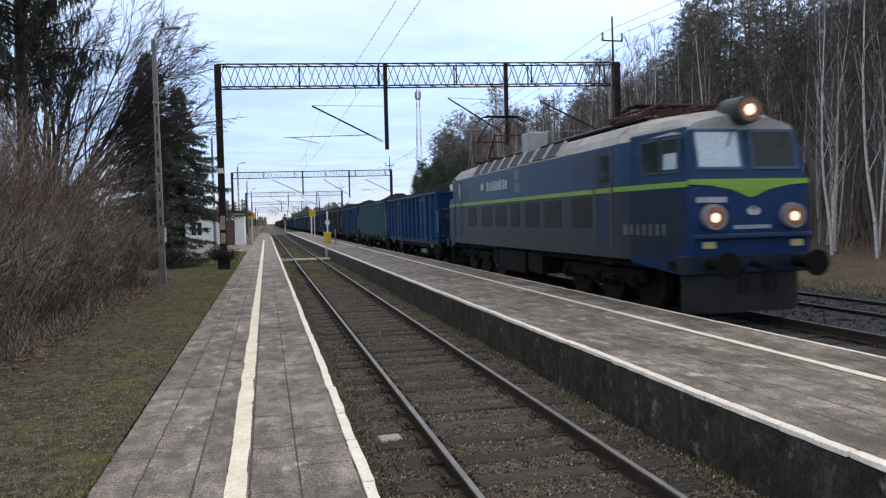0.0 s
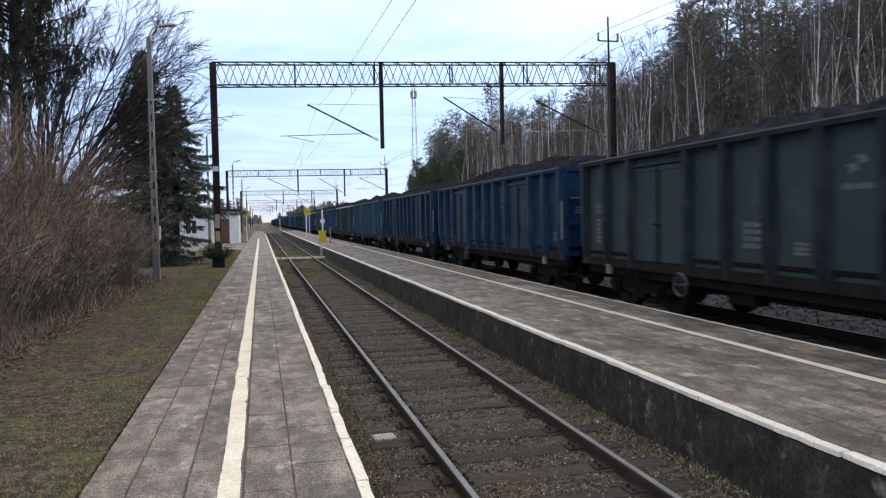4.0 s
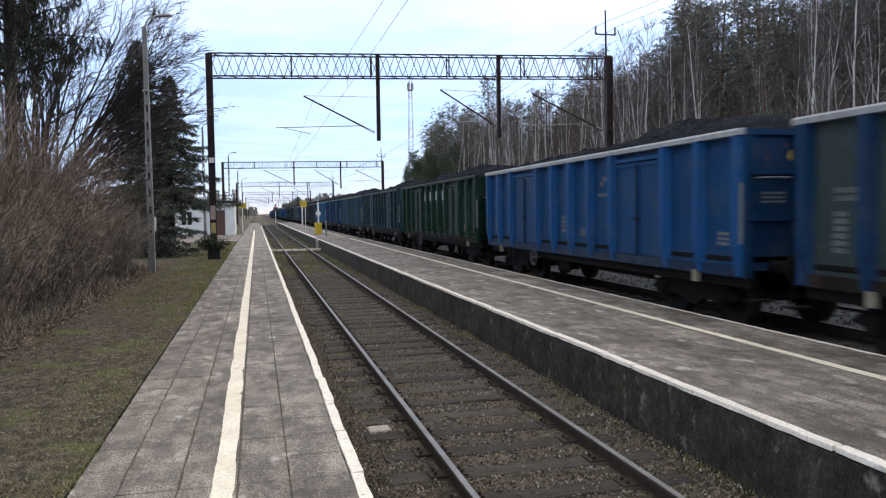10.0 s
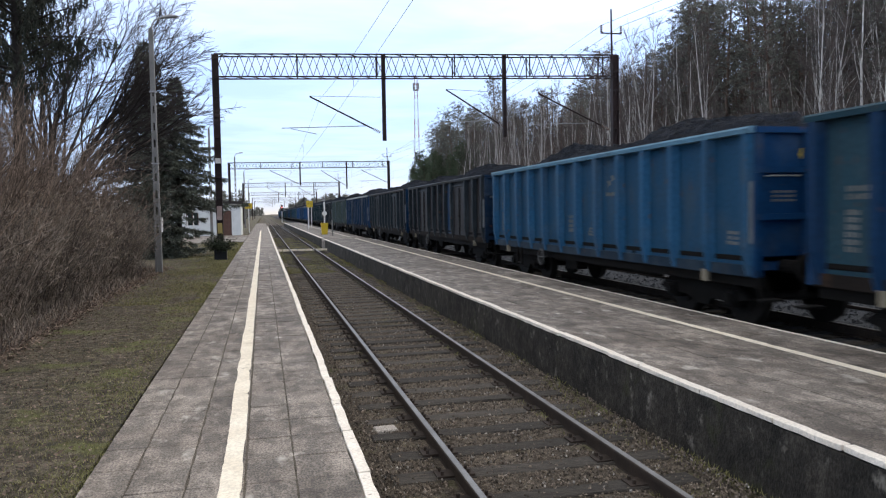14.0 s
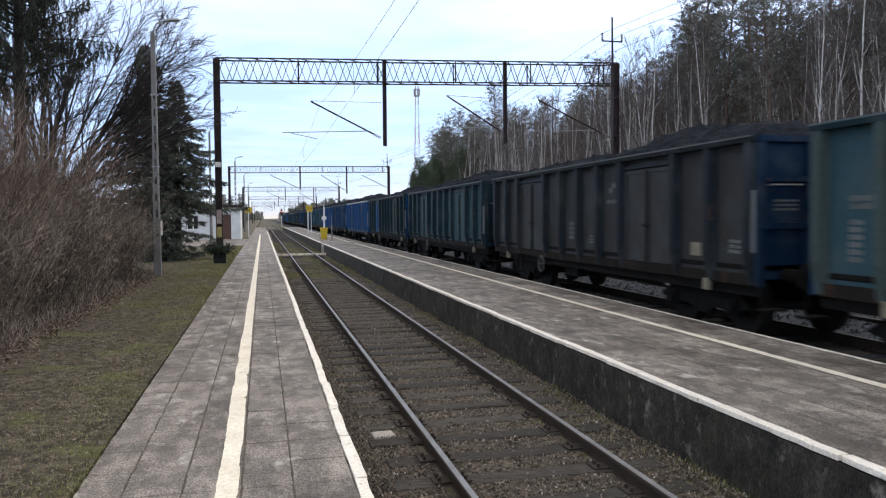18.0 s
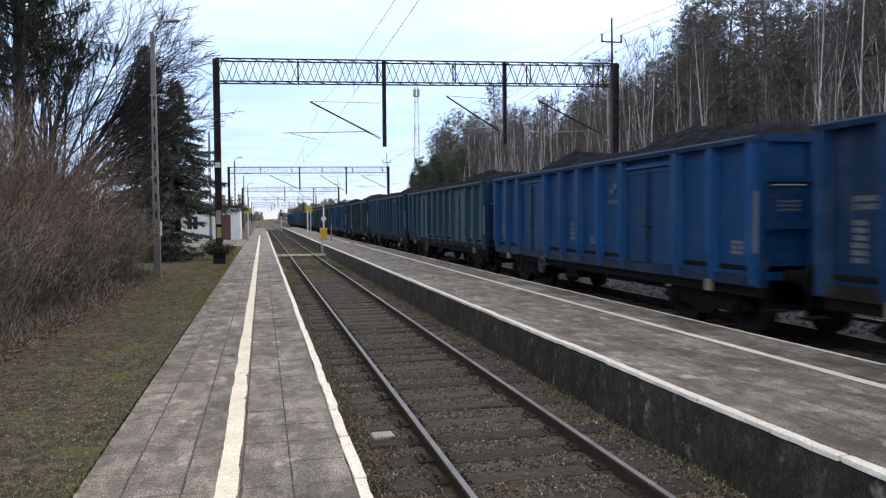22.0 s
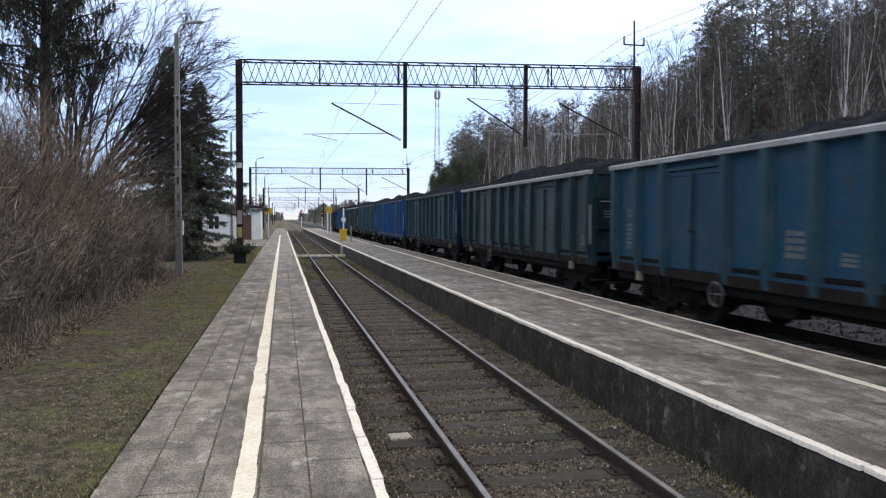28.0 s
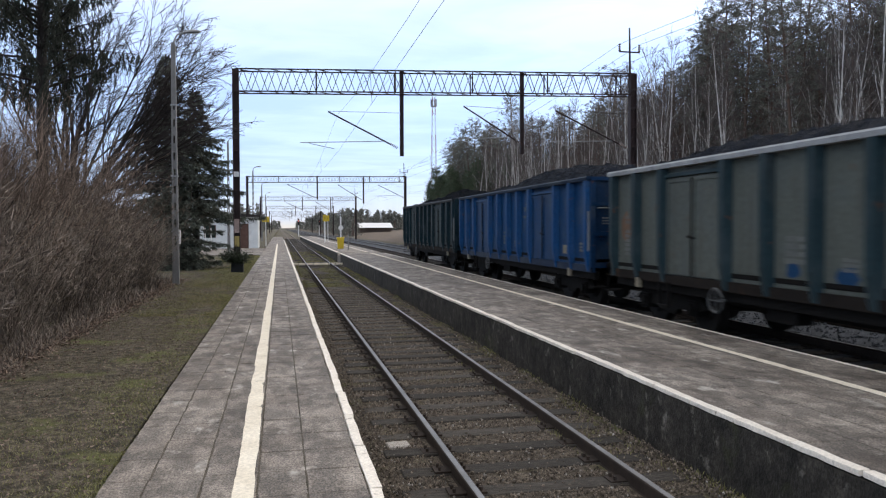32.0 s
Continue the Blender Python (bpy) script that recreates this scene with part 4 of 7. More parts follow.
        for i in range(10):
            bm.faces.new((a[i], a[(i + 1) % 10], b[(i + 1) % 10], b[i]))
        bm.faces.new(a)
        bm.faces.new(b[::-1])
        part("front_stripe", bm, LIME, lo, "lime green stripe with a chevron")
        for x, z, r in ((-0.80, 1.88, 0.20), (0.80, 1.88, 0.20)):
            bm = B()
            rod(bm, (x, f(0.49), z), (x, f(0.70), z), r + 0.02, r + 0.05, n=28)
            lamp = part("headlamp", bm, GALV, lo, "round headlamp in a bright rim", smooth=False)
            bm = B()
            rod(bm, (x, f(0.482), z), (x, f(0.50), z), r - 0.01, n=28)
            part("lens", bm, REFLECTOR, lamp, "amber reflector")
            bm = B()
            rod(bm, (x - 0.02, f(0.470), z - 0.01), (x - 0.02, f(0.486), z - 0.01), r * 0.42, n=20)
            part("bulb", bm, LAMP_GLOW if end == 0 else GLASS, lamp, "lit warm lamp" if end == 0 else "")
        bm = B()
        rod(bm, (0, f(0.66), 3.80), (0, f(1.25), 3.80), 0.25, 0.27, n=28)
        lamp = part("top_lamp", bm, LOCO_PAINT, lo, "round roof lamp housing", color=(0.05, 0.056, 0.066))
        bm = B()
        rod(bm, (0, f(0.63), 3.80), (0, f(0.665), 3.80), 0.215, n=28)
        part("lens", bm, REFLECTOR, lamp)
        bm = B()
        rod(bm, (-0.02, f(0.615), 3.79), (-0.02, f(0.635), 3.79), 0.10, n=24)
        part("bulb", bm, LAMP_GLOW if end == 0 else GLASS, lamp, "lit warm lamp" if end == 0 else "")
        for x in (-1.0, 0.78):
            bm = B()
            box(bm, x, x + 0.24, *sorted((f(0.57), f(0.62))), 1.33, 1.45)
            part("marker_plate", bm, mat("cream_marker", (0.5, 0.42, 0.22), (0.42, 0.35, 0.18), 0.6), lo, "cream rectangular marker")
        bm = B()
        box(bm, -1.18, 1.18, *sorted((f(0.48), f(0.66))), 1.50, 1.58)
        part("front_step", bm, LOCO_PAINT, lo, "dark ledge", color=(0.02, 0.04, 0.09), bevel=0.015)
        bm = B()
        for i in range(6):
            box(bm, -1.10 + 0.10 * i, -1.03 + 0.10 * i, *sorted((f(0.585), f(0.63))), 2.14, 2.24)
        for i in range(9):
            box(bm, -0.38 + 0.085 * i, -0.33 + 0.085 * i, *sorted((f(0.575), f(0.62))), 1.66, 1.73)
        tagged(part("lettering", bm, LETTER_WHITE, lo, "pale unreadable lettering"), kind="stuff")
        bm = B()
        for sx in (-1, 1):
            prism(bm, [(0.02 + sx * 0.13, 2.0), (0.02 + sx * 0.02, 2.07), (0.02 - sx * 0.06, 2.03), (0.02 + sx * 0.02, 1.97), (0.02 - sx * 0.02, 1.90), (0.02 + sx * 0.10, 1.92)], "y", *sorted((f(0.578), f(0.62))))
        part("emblem", bm, LETTER_WHITE, lo, "pale curved emblem")
        # buffer beam, plough, buffers, coupling, hoses, steps
        bm = B()
        box(bm, -1.33, 1.33, *sorted((f(0.60), f(0.95))), 0.86, 1.20)
        part("buffer_beam", bm, LOCO_PAINT, lo, "grimy dark blue buffer beam", bevel=0.02, color=(0.011, 0.018, 0.034))
        bm = B()
        prism(bm, [(-1.20, f(0.95)), (-0.85, f(0.66)), (0.85, f(0.66)), (1.20, f(0.95)), (1.20, f(1.0)), (-1.20, f(1.0))], "z", 0.16, 0.87)
        part("snow_plough", bm, LOCO_PAINT, lo, "dusty dark grey snow plough plate", color=(0.024, 0.024, 0.026))
        for x in (-0.875, 0.875):
            buffer_at(lo, x, f(0.60), -1 if end == 0 else 1)
        bm = B()
        rod(bm, (0, f(0.25), 1.0), (0, f(0.62), 1.05), 0.05)
        rod(bm, (0, f(0.28), 0.98), (0, f(0.30), 0.62), 0.035)
        for x in (-0.35, -0.22, 0.22, 0.35):
            rod(bm, (x, f(0.58), 1.0), (x, f(0.45), 0.8), 0.022, n=6)
            rod(bm, (x, f(0.45), 0.8), (x, f(0.50), 0.5), 0.022, n=6)
        part("coupling", bm, IRON, lo, "screw coupling and air hoses")
        # cab side windows, doors, handrails
        for u0, u1 in ((0.98, 1.42), (1.55, 2.05)):
            for s in (-1, 1):
                bm = B()
                on_side(bm, *sorted((f(u0 - 0.04), f(u1 + 0.04))), 2.70, 3.36, 0.010, sides=(s,))
                sw = part("side_window", bm, LOCO_PAINT, lo, "cab side window", color=(0.05, 0.07, 0.10))
                bm = B()
                on_side(bm, *sorted((f(u0), f(u1))), 2.75, 3.31, 0.016, sides=(s,))
                part("pane", bm, GLASS, sw)
                if u0 < 1.2 and end == 0:
                    bm = B()
                    on_side(bm, 1.02, 1.38, 2.77, 3.06, 0.019, sides=(s,))
                    part("sun_blind", bm, SUN_BLIND, sw, "pale blind in the window")
        for s in (-1, 1):
            bm = B()
            on_side(bm, *sorted((f(3.13), f(3.82))), 1.45, 3.36, 0.006, sides=(s,))
            door = part("cab_door", bm, LOCO_PAINT, lo, "blue-grey cab door", color=(0.022, 0.040, 0.075))
            bm = B()
            on_side(bm, *sorted((f(3.27), f(3.68))), 2.65, 3.22, 0.012, sides=(s,))
            part("door_window", bm, GLASS, door)
            for u in (3.05, 3.90):
                bm = B()
                rod(bm, (s * 1.56, f(u), 1.3), (s * 1.56, f(u), 3.3), 0.02, n=6)
                part("handrail", bm, LOCO_PAINT, door, "long dark handrail", color=(0.10, 0.112, 0.125))
            for z in (0.42, 0.68, 0.93):
                bm = B()
                box(bm, s * 1.38 - 0.1, s * 1.38 + 0.1, *sorted((f(3.2), f(3.75))), z, z + 0.03)
                part("step", bm, IRON, lo, "dark footstep")
    # stripe along the sides
    for s in (-1, 1):
        for a, b in ((0.72, 2.8), (2.8, 16.44), (16.44, 18.52)):
            bm = B()
            on_side(bm, a, b, 2.43, 2.53, 0.024, 0.03, sides=(s,))
            part("side_stripe", bm, LIME, lo, "thin lime green stripe")
    # ventilation grilles: frame with louvres
    for u0, u1 in ((4.14, 5.30), (5.93, 7.09), (7.48, 8.58), (9.03, 9.86), (10.24, 11.39), (11.73, 12.88), (13.53, 14.59)):
        for s in (-1, 1):
            bm = B()
            on_side(bm, u0, u1, 1.69, 2.36, 0.004, sides=(s,))
            gr = part("ventilation_grille", bm, BLACK, lo, "dark ventilation grille")
            for k in range(9):
                bm = B()
                on_side(bm, u0 + 0.03, u1 - 0.03, 1.72 + 0.07 * k, 1.755 + 0.07 * k, 0.014, sides=(s,))
                part("louvre", bm, BLACK, gr)
    for u0, u1, z0, z1 in ((4.1, 5.2, 2.62, 3.34), (14.68, 15.5, 2.62, 3.30)):
        for s in (-1, 1):
            bm = B()
            on_side(bm, u0, u1, z0, z1, 0.006, sides=(s,))
            part("panel", bm, LOCO_PAINT, lo, "dark removable panel", color=(0.03, 0.05, 0.09))
    for u0, z0 in ((9.0, 2.68), (9.05, 3.02)):
        for s in (-1, 1):
            bm = B()
            on_side(bm, u0, u0 + 0.42, z0, z0 + 0.28, 0.006, sides=(s,))
            part("hatch", bm, LOCO_PAINT, lo, "small grey hatch", color=(0.13, 0.14, 0.15))
    bm = B()
    bars(bm, 10.1, 12.3, 2.82, 3.24, -1.505, 8)
    for sx in (-1, 1):
        prism(bm, [(12.75 + sx * 0.17, 3.02), (12.75 + sx * 0.03, 3.12), (12.75 - sx * 0.08, 3.05), (12.75 + sx * 0.02, 2.98), (12.75 - sx * 0.03, 2.86), (12.75 + sx * 0.13, 2.90)], "x", -1.510, -1.498)
    tagged(part("lettering", bm, LETTER_WHITE, lo, "white lettering and emblem on the side"), kind="stuff")
    bm = B()
    for i in range(7):
        u = 1.35 + 0.2 * i
        box(bm, -half_at(u) - 0.030, -half_at(u) + 0.0, u, u + 0.12, 1.56, 1.77)
    tagged(part("number", bm, LETTER, lo, "pale number bars"), kind="stuff")
    # roof: rounded shell, roof-edge grilles, equipment
    bm = B()
    ring = lambda h, lift: [(-h, 3.40), (-h * 0.94, 3.58 + lift * 0.3), (-h * 0.82, 3.74 + lift * 0.7), (-h * 0.5, 3.89 + lift), (0, 3.95 + lift), (h * 0.5, 3.89 + lift), (h * 0.82, 3.74 + lift * 0.7), (h * 0.94, 3.58 + lift * 0.3), (h, 3.40)]
    rings = []
    for u, h, lift in ((0.92, 1.12, -0.20), (1.3, 1.22, -0.06), (2.8, 1.48, 0.0), (9.6, 1.48, 0.0), (16.44, 1.48, 0.0), (17.9, 1.22, -0.06), (18.3, 1.12, -0.20)):
        rings.append([(x, u, z) for x, z in ring(h, lift)])
    loft(bm, rings)
    part("roof", bm, ROOF_GREY, lo, "pale grey weathered rounded roof")
    for i in range(8):
        u0 = 6.2 + 0.98 * i
        for s in (-1, 1):
            bm = B()
            q = [(s * 1.40, 3.43), (s * 1.18, 3.74), (s * 1.245, 3.80), (s * 1.485, 3.46)]
            prism(bm, q if s > 0 else q[::-1], "y", u0, u0 + 0.80)
            lv = part("roof_louvre", bm, BLACK, lo, "black roof-edge louvre window")
            bm = B()
            for a, b in ((u0 - 0.06, u0 - 0.004), (u0 + 0.804, u0 + 0.86)):
                q = [(s * 1.40, 3.42), (s * 1.16, 3.76), (s * 1.255, 3.83), (s * 1.510, 3.45)]
                prism(bm, q if s > 0 else q[::-1], "y", a, b)
            part("frame", bm, LETTER_WHITE, lv, "pale frame")
    bm = B()
    for s in (-1, 1):
        box(bm, s * 0.55 - 0.14, s * 0.55 + 0.14, 3.2, 16.2, 3.96, 3.99)
    part("roof_walkway", bm, IRON, lo, "dark roof walkway")
    bm = B()
    box(bm, -1.05, -0.45, 9.4, 10.0, 3.80, 4.42)
    part("roof_box", bm, GALV, lo, "pale grey roof equipment box", bevel=0.03)
    bm = B()
    for y in (5.6, 7.0, 8.4, 11.6, 12.4):
        for k in range(4):
            rod(bm, (0.1, y, 3.90 + 0.08 * k), (0.1, y, 3.96 + 0.08 * k), 0.09, 0.055, n=10)
    rod(bm, (0.1, 5.6, 4.22), (0.1, 12.4, 4.22), 0.02, n=6)
    part("roof_busbar", bm, INSUL, lo, "brown insulators with a busbar")
    pantograph(lo, 3.9, False)
    pantograph(lo, 15.2, True)
    # underframe and bogies
    bm = B()
    box(bm, -1.30, 1.30, 1.0, 18.2, 0.92, 1.10)
    box(bm, -1.38, 1.38, 7.6, 8.7, 0.45, 1.0)
    box(bm, -1.40, 1.40, 8.9, 11.4, 0.38, 1.0)
    box(bm, -1.36, 1.36, 11.6, 12.1, 0.5, 1.0)
    part("underframe", bm, IRON, lo, "dark underframe with equipment boxes", bevel=0.02)
    for y in (4.55, 14.70):
        bogie_set(lo, y, (-1.75, 0.0, 1.75), 0.62, 1.12, True)
    return lo


# ---- open wagons ----
HL, SILL, TOP = 6.40, 0.89, 3.14
DOORS = ((-4.10, -2.20), (2.20, 4.10))
RIBS = (-6.30, -5.25, -4.18, -2.12, -1.05, 0.0, 1.05, 2.12, 4.18, 5.25, 6.30)


def heap(seed):
    """Coal load: ridged mounds that rise over the side walls."""
    random.seed(seed)
    nx, ny = 22, 120
    vs, fs = [], []
    peaks = [(rnd(-5, 5), rnd(0.06, 0.22), rnd(0.8, 2.2)) for _ in range(5)]
    for j in range(ny + 1):
        y = -6.25 + 12.5 * j / ny
        ridge = sum(h * math.exp(-((y - c) / w) ** 2) for c, h, w in peaks)
        ends = min(1, (6.25 - abs(y)) / 0.9)
        for i in range(nx + 1):
            x = -1.36 + 2.72 * i / nx
            s = 1 - (abs(x) / 1.36) ** 2
            z = 2.98 + (0.32 + min(ridge, 0.38)) * s * ends + 0.10 * noise.noise((x * 2.1, y * 2.1, seed)) + 0.085 * noise.noise((x * 5, y * 5, seed + 9)) + rnd(-0.042, 0.042)
            vs.append((x, y, z))
    for j in range(ny):
        for i in range(nx):
            a = j * (nx + 1) + i
            fs.append((a, a + 1, a + nx + 2, a + nx + 1))
    me = bpy.data.meshes.new("coal")
    me.from_pydata(vs, [], fs)
    me.materials.append(COAL)
    return me


def make_wagon():
    w = thing("open_wagon", "weathered open goods wagon loaded with coal", "wagon", "coal wagons of the train")
    bm = B()
    box(bm, -1.36, 1.36, -HL, HL, 1.12, 1.20)
    part("floor_plate", bm, IRON, w, "dark floor plate")
    # ribs: hat sections that widen towards the sill
    bm = B()
    loft(bm, [[(0, -0.125, z), (0.02, -0.125, z), (d, -k, z), (d, k, z), (0.02, 0.125, z), (0, 0.125, z)] for z, d, k in ((SILL + 0.02, 0.06, 0.05), (SILL + 0.45, 0.145, 0.060), (TOP - 0.05, 0.145, 0.075))])
    rib = mesh_of("rib", bm, PAINT)
    for s in (-1, 1):
        bm = B()
        box(bm, *sorted((s * 1.355, s * 1.32)), -HL, HL, SILL + 0.16, TOP - 0.06)
        part("side_wall", bm, PAINT, w)["role"] = "panel"
        for y in RIBS:
            ob = part("rib", rib, None, w)
            ob.matrix_basis = pose(s * 1.352, y, 0, 0, 0, 0 if s > 0 else 180)
            ob["role"] = "rib"
        bm = B()
        prism(bm, [(1.36, TOP - 0.10), (1.50, TOP - 0.10), (1.515, TOP - 0.03), (1.49, TOP), (1.36, TOP)] if s > 0 else [(-1.36, TOP), (-1.49, TOP), (-1.515, TOP - 0.03), (-1.50, TOP - 0.10), (-1.36, TOP - 0.10)], "y", -HL - 0.04, HL + 0.04)
        part("top_rail", bm, PAINT, w)["role"] = "rail"
        bm = B()
        box(bm, *sorted((s * 1.33, s * 1.40)), -HL, HL, SILL, SILL + 0.17)
        part("sill_beam", bm, PAINT, w)["role"] = "sill"
        # Flat black strip that paints the shadow of a slot low in each bay.
        bm = B()
        box(bm, *sorted((s * 1.356, s * 1.375)), -0.36, 0.36, SILL + 0.25, SILL + 0.31)
        strip = mesh_of("bay_slot", bm, IRON)
        for y in (-5.78, -4.72, -1.58, -0.52, 0.52, 1.58, 4.72, 5.78):
            part("bay_slot", strip, None, w).location = (0, y, 0)
        for a, b in DOORS:
            mid = (a + b) / 2
            for p, q in ((a + 0.06, mid - 0.015), (mid + 0.015, b - 0.06)):
                bm = B()
                box(bm, *sorted((s * 1.35, s * 1.385)), p, q, SILL + 0.19, TOP - 0.30)
                for y in (p, q - 0.07):
                    box(bm, *sorted((s * 1.384, s * 1.405)), y, y + 0.07, SILL + 0.19, TOP - 0.30)
                box(bm, *sorted((s * 1.384, s * 1.404)), p + 0.071, q - 0.071, TOP - 0.37, TOP - 0.30)
                leaf = part("door_leaf", bm, PAINT, w)
                leaf["role"] = "door"
            bm = B()
            box(bm, *sorted((s * 1.35, s * 1.43)), a, b, TOP - 0.27, TOP - 0.21)
            part("door_header", bm, PAINT, w)["role"] = "rib"
            bm = B()
            rod(bm, (s * 1.41, mid, SILL + 0.2), (s * 1.41, mid, TOP - 0.32), 0.02, n=6)
            for z in (1.75,):
                beam(bm, (s * 1.42, mid - 0.12, z), (s * 1.42, mid + 0.12, z + 0.03), 0.035)
            part("door_bolt", bm, IRON, w, "dark vertical door bolt")
    for e in (-1, 1):
        bm = B()
        box(bm, -1.38, 1.38, *sorted((e * HL, e * (HL - 0.04))), SILL + 0.1, TOP - 0.02)
        part("end_wall", bm, PAINT, w)["role"] = "end"
        for z in (TOP - 0.10, 2.45, 1.75):
            bm = B()
            box(bm, -1.40, 1.40, *sorted((e * HL, e * (HL + 0.08))), z, z + 0.09)
            part("end_beam", bm, PAINT, w)["role"] = "end"
        for x in (-1.34, -0.5, 0.5, 1.34):
            bm = B()
            box(bm, x - 0.06, x + 0.06, *sorted((e * HL, e * (HL + 0.07))), SILL, TOP - 0.104)
            part("end_post", bm, PAINT, w)["role"] = "end"
        for x in (-1.25, 1.25):
            s = 1 if x > 0 else -1
            bm = B()
            beam(bm, (s * 1.43, e * (HL - 0.02), 1.40), (s * 1.43, e * (HL - 0.02), 2.32), 0.05, 0.06)
            for z in (1.40, 2.32):
                beam(bm, (s * 1.37, e * (HL - 0.02), z), (s * 1.44, e * (HL - 0.02), z), 0.03)
            part("corner_grab", bm, RAIL_GREY, w, "dull pale corner grab bar")
            bm = B()
            rod(bm, (s * 1.20, e * (HL + 0.14), 2.40), (s * 0.70, e * (HL + 0.14), 2.40), 0.014, n=6)
            for q in (1.20, 0.70):
                rod(bm, (s * q, e * (HL + 0.14), 2.40), (s * q, e * HL, 2.40), 0.014, n=6)
            part("handrail", bm, RAIL_GREY, w, "dull pale end handrail")
            bm = B()
            box(bm, *sorted((s * 1.36, s * 1.44)), *sorted((e * 5.10, e * 5.22)), 0.74, 0.93)
            part("rope_hook", bm, CREAM, w, "dirty cream rope hook")
            bm = B()
            box(bm, x - 0.18, x + 0.18, *sorted((e * (HL + 0.1), e * (HL + 0.3))), 0.55, 0.58)
            rod(bm, (x - 0.15, e * (HL + 0.2), 0.56), (x - 0.15, e * (HL + 0.1), 1.0), 0.014, n=5)
            part("shunter_step", bm, IRON, w, "dark shunter's step")
        for x in (-0.875, 0.875):
            buffer_at(w, x, e * HL, e)
        bm = B()
        rod(bm, (0, e * HL, 1.02), (0, e * (HL + 0.6), 0.97), 0.05)
        rod(bm, (0.3, e * HL, 1.0), (0.3, e * (HL + 0.4), 0.65), 0.022, n=6)
        part("coupling", bm, IRON, w, "screw coupling and hose")
    bm = B()
    box(bm, -0.35, 0.35, -HL, HL, 0.80, 1.12)
    for y in (-2.6, -1.2, 0, 1.2, 2.6):
        box(bm, -1.36, 1.36, y - 0.06, y + 0.06, 0.92, 1.12)
    for s in (-1, 1):
        box(bm, s * 0.85 - 0.03, s * 0.85 + 0.03, -2.8, 2.8, 0.60, 0.68)
        rod(bm, (s * 0.6, -1.5, 0.72), (s * 0.6, -0.6, 0.72), 0.17, n=12)
        box(bm, s * 1.0 - 0.14, s * 1.0 + 0.14, 0.7, 1.4, 0.50, 0.9)
    part("underframe", bm, IRON, w, "black underframe with brake gear")
    for s in (-1, 1):
        bm = B()
        box(bm, *sorted((s * 1.16, s * 1.28)), -HL, HL, 0.72, SILL + 0.02)
        part("sole_bar", bm, IRON, w, "grimy black sole bar")
        # brake handwheel: a rim on spokes
        bm = B()
        rim = [(s * 1.46, 2.3 + 0.20 * math.cos(k * 0.5236), 0.73 + 0.20 * math.sin(k * 0.5236)) for k in range(12)]
        hoop = []
        for k in range(14):
            c, q = math.cos(k * math.pi / 7), math.sin(k * math.pi / 7)
            hoop.append([bm.verts.new((s * 1.46 + 0.022 * dx, 2.3 + (0.20 + 0.022 * dr) * c, 0.73 + (0.20 + 0.022 * dr) * q)) for dx, dr in ((1, 0), (0, 1), (-1, 0), (0, -1))])
        for k in range(14):
            for i in range(4):
                bm.faces.new((hoop[k][i], hoop[k][(i + 1) % 4], hoop[(k + 1) % 14][(i + 1) % 4], hoop[(k + 1) % 14][i]))
        for k in (0, 3):
            rod(bm, rim[k], rim[k + 6], 0.013, n=5)
        rod(bm, (s * 0.9, 2.3, 0.73), (s * 1.47, 2.3, 0.73), 0.025, n=6)
        part("brake_handwheel", bm, WHEEL_GREY, w, "dull steel brake handwheel")
        bm = B()
        for y in (3.95, 4.30):
            box(bm, s * 1.40 - 0.025, s * 1.40 + 0.025, y - 0.025, y + 0.025, 0.46, SILL + 0.03)
        box(bm, s * 1.40 - 0.03, s * 1.40 + 0.03, 3.95, 4.30, 0.44, 0.485)
        part("stirrup_step", bm, IRON, w, "dark stirrup step")
    for y in (-4.5, 4.5):
        bogie_set(w, y, (-0.9, 0.9), 0.46, 1.02, False)
    for s in (-1, 1):
        bm = B()
        box(bm, *sorted((s * 1.356, s * 1.372)), -4.92, -4.62, 1.28, 1.50)
        part("label_plate", bm, CREAM, w, "dirty cream label plate")
    # panels of lettering, as plain bars
    for y0, y1, z0, z1, n, r in ((0.28, 0.70, 1.42, 1.85, 3, 4), (-1.84, -1.34, 2.22, 2.33, 6, 1), (-0.74, -0.44, 1.36, 1.56, 2, 3), (-5.98, -5.66, 1.36, 1.60, 2, 3), (5.38, 5.86, 2.02, 2.22, 6, 2), (5.62, 5.86, 1.36, 1.92, 3, 6)):
        for s in (-1, 1):
            bm = B()
            bars(bm, y0, y1, z0, z1, s * 1.358, n, r)
            tagged(part("lettering", bm, LETTER, w, "small pale lettering bars"), kind="stuff")
    for s in (-1, 1):
        bm = B()
        for k in (-1, 1):
            y, z = -1.59 + k * 0.075, 2.53 - k * 0.05
            prism(bm, [(y - 0.10, z - 0.02), (y - 0.02, z + 0.07), (y + 0.11, z + 0.05), (y + 0.03, z + 0.01), (y + 0.05, z - 0.07), (y - 0.03, z - 0.03)], "x", s * 1.358 - 0.005, s * 1.358 + 0.005)
        part("emblem", bm, LETTER, w, "dull pale curved emblem")
    bm = B()
    for r in range(3):
        for i in range(5):
            box(bm, -1.08 + 0.085 * i, -1.02 + 0.085 * i, -HL - 0.006, -HL + 0.004, 2.02 + 0.065 * r, 2.055 + 0.065 * r)
    tagged(part("lettering", bm, LETTER, w, "small pale lettering bars on the end wall"), kind="stuff")
    return w


GRAFFITI = mat("faded_cream_spray", (0.24, 0.225, 0.19), (0.12, 0.115, 0.10), 0.7, 2.2, 12, 0, spots=((0.03, 0.05, 0.065), 3.4, 0.50))
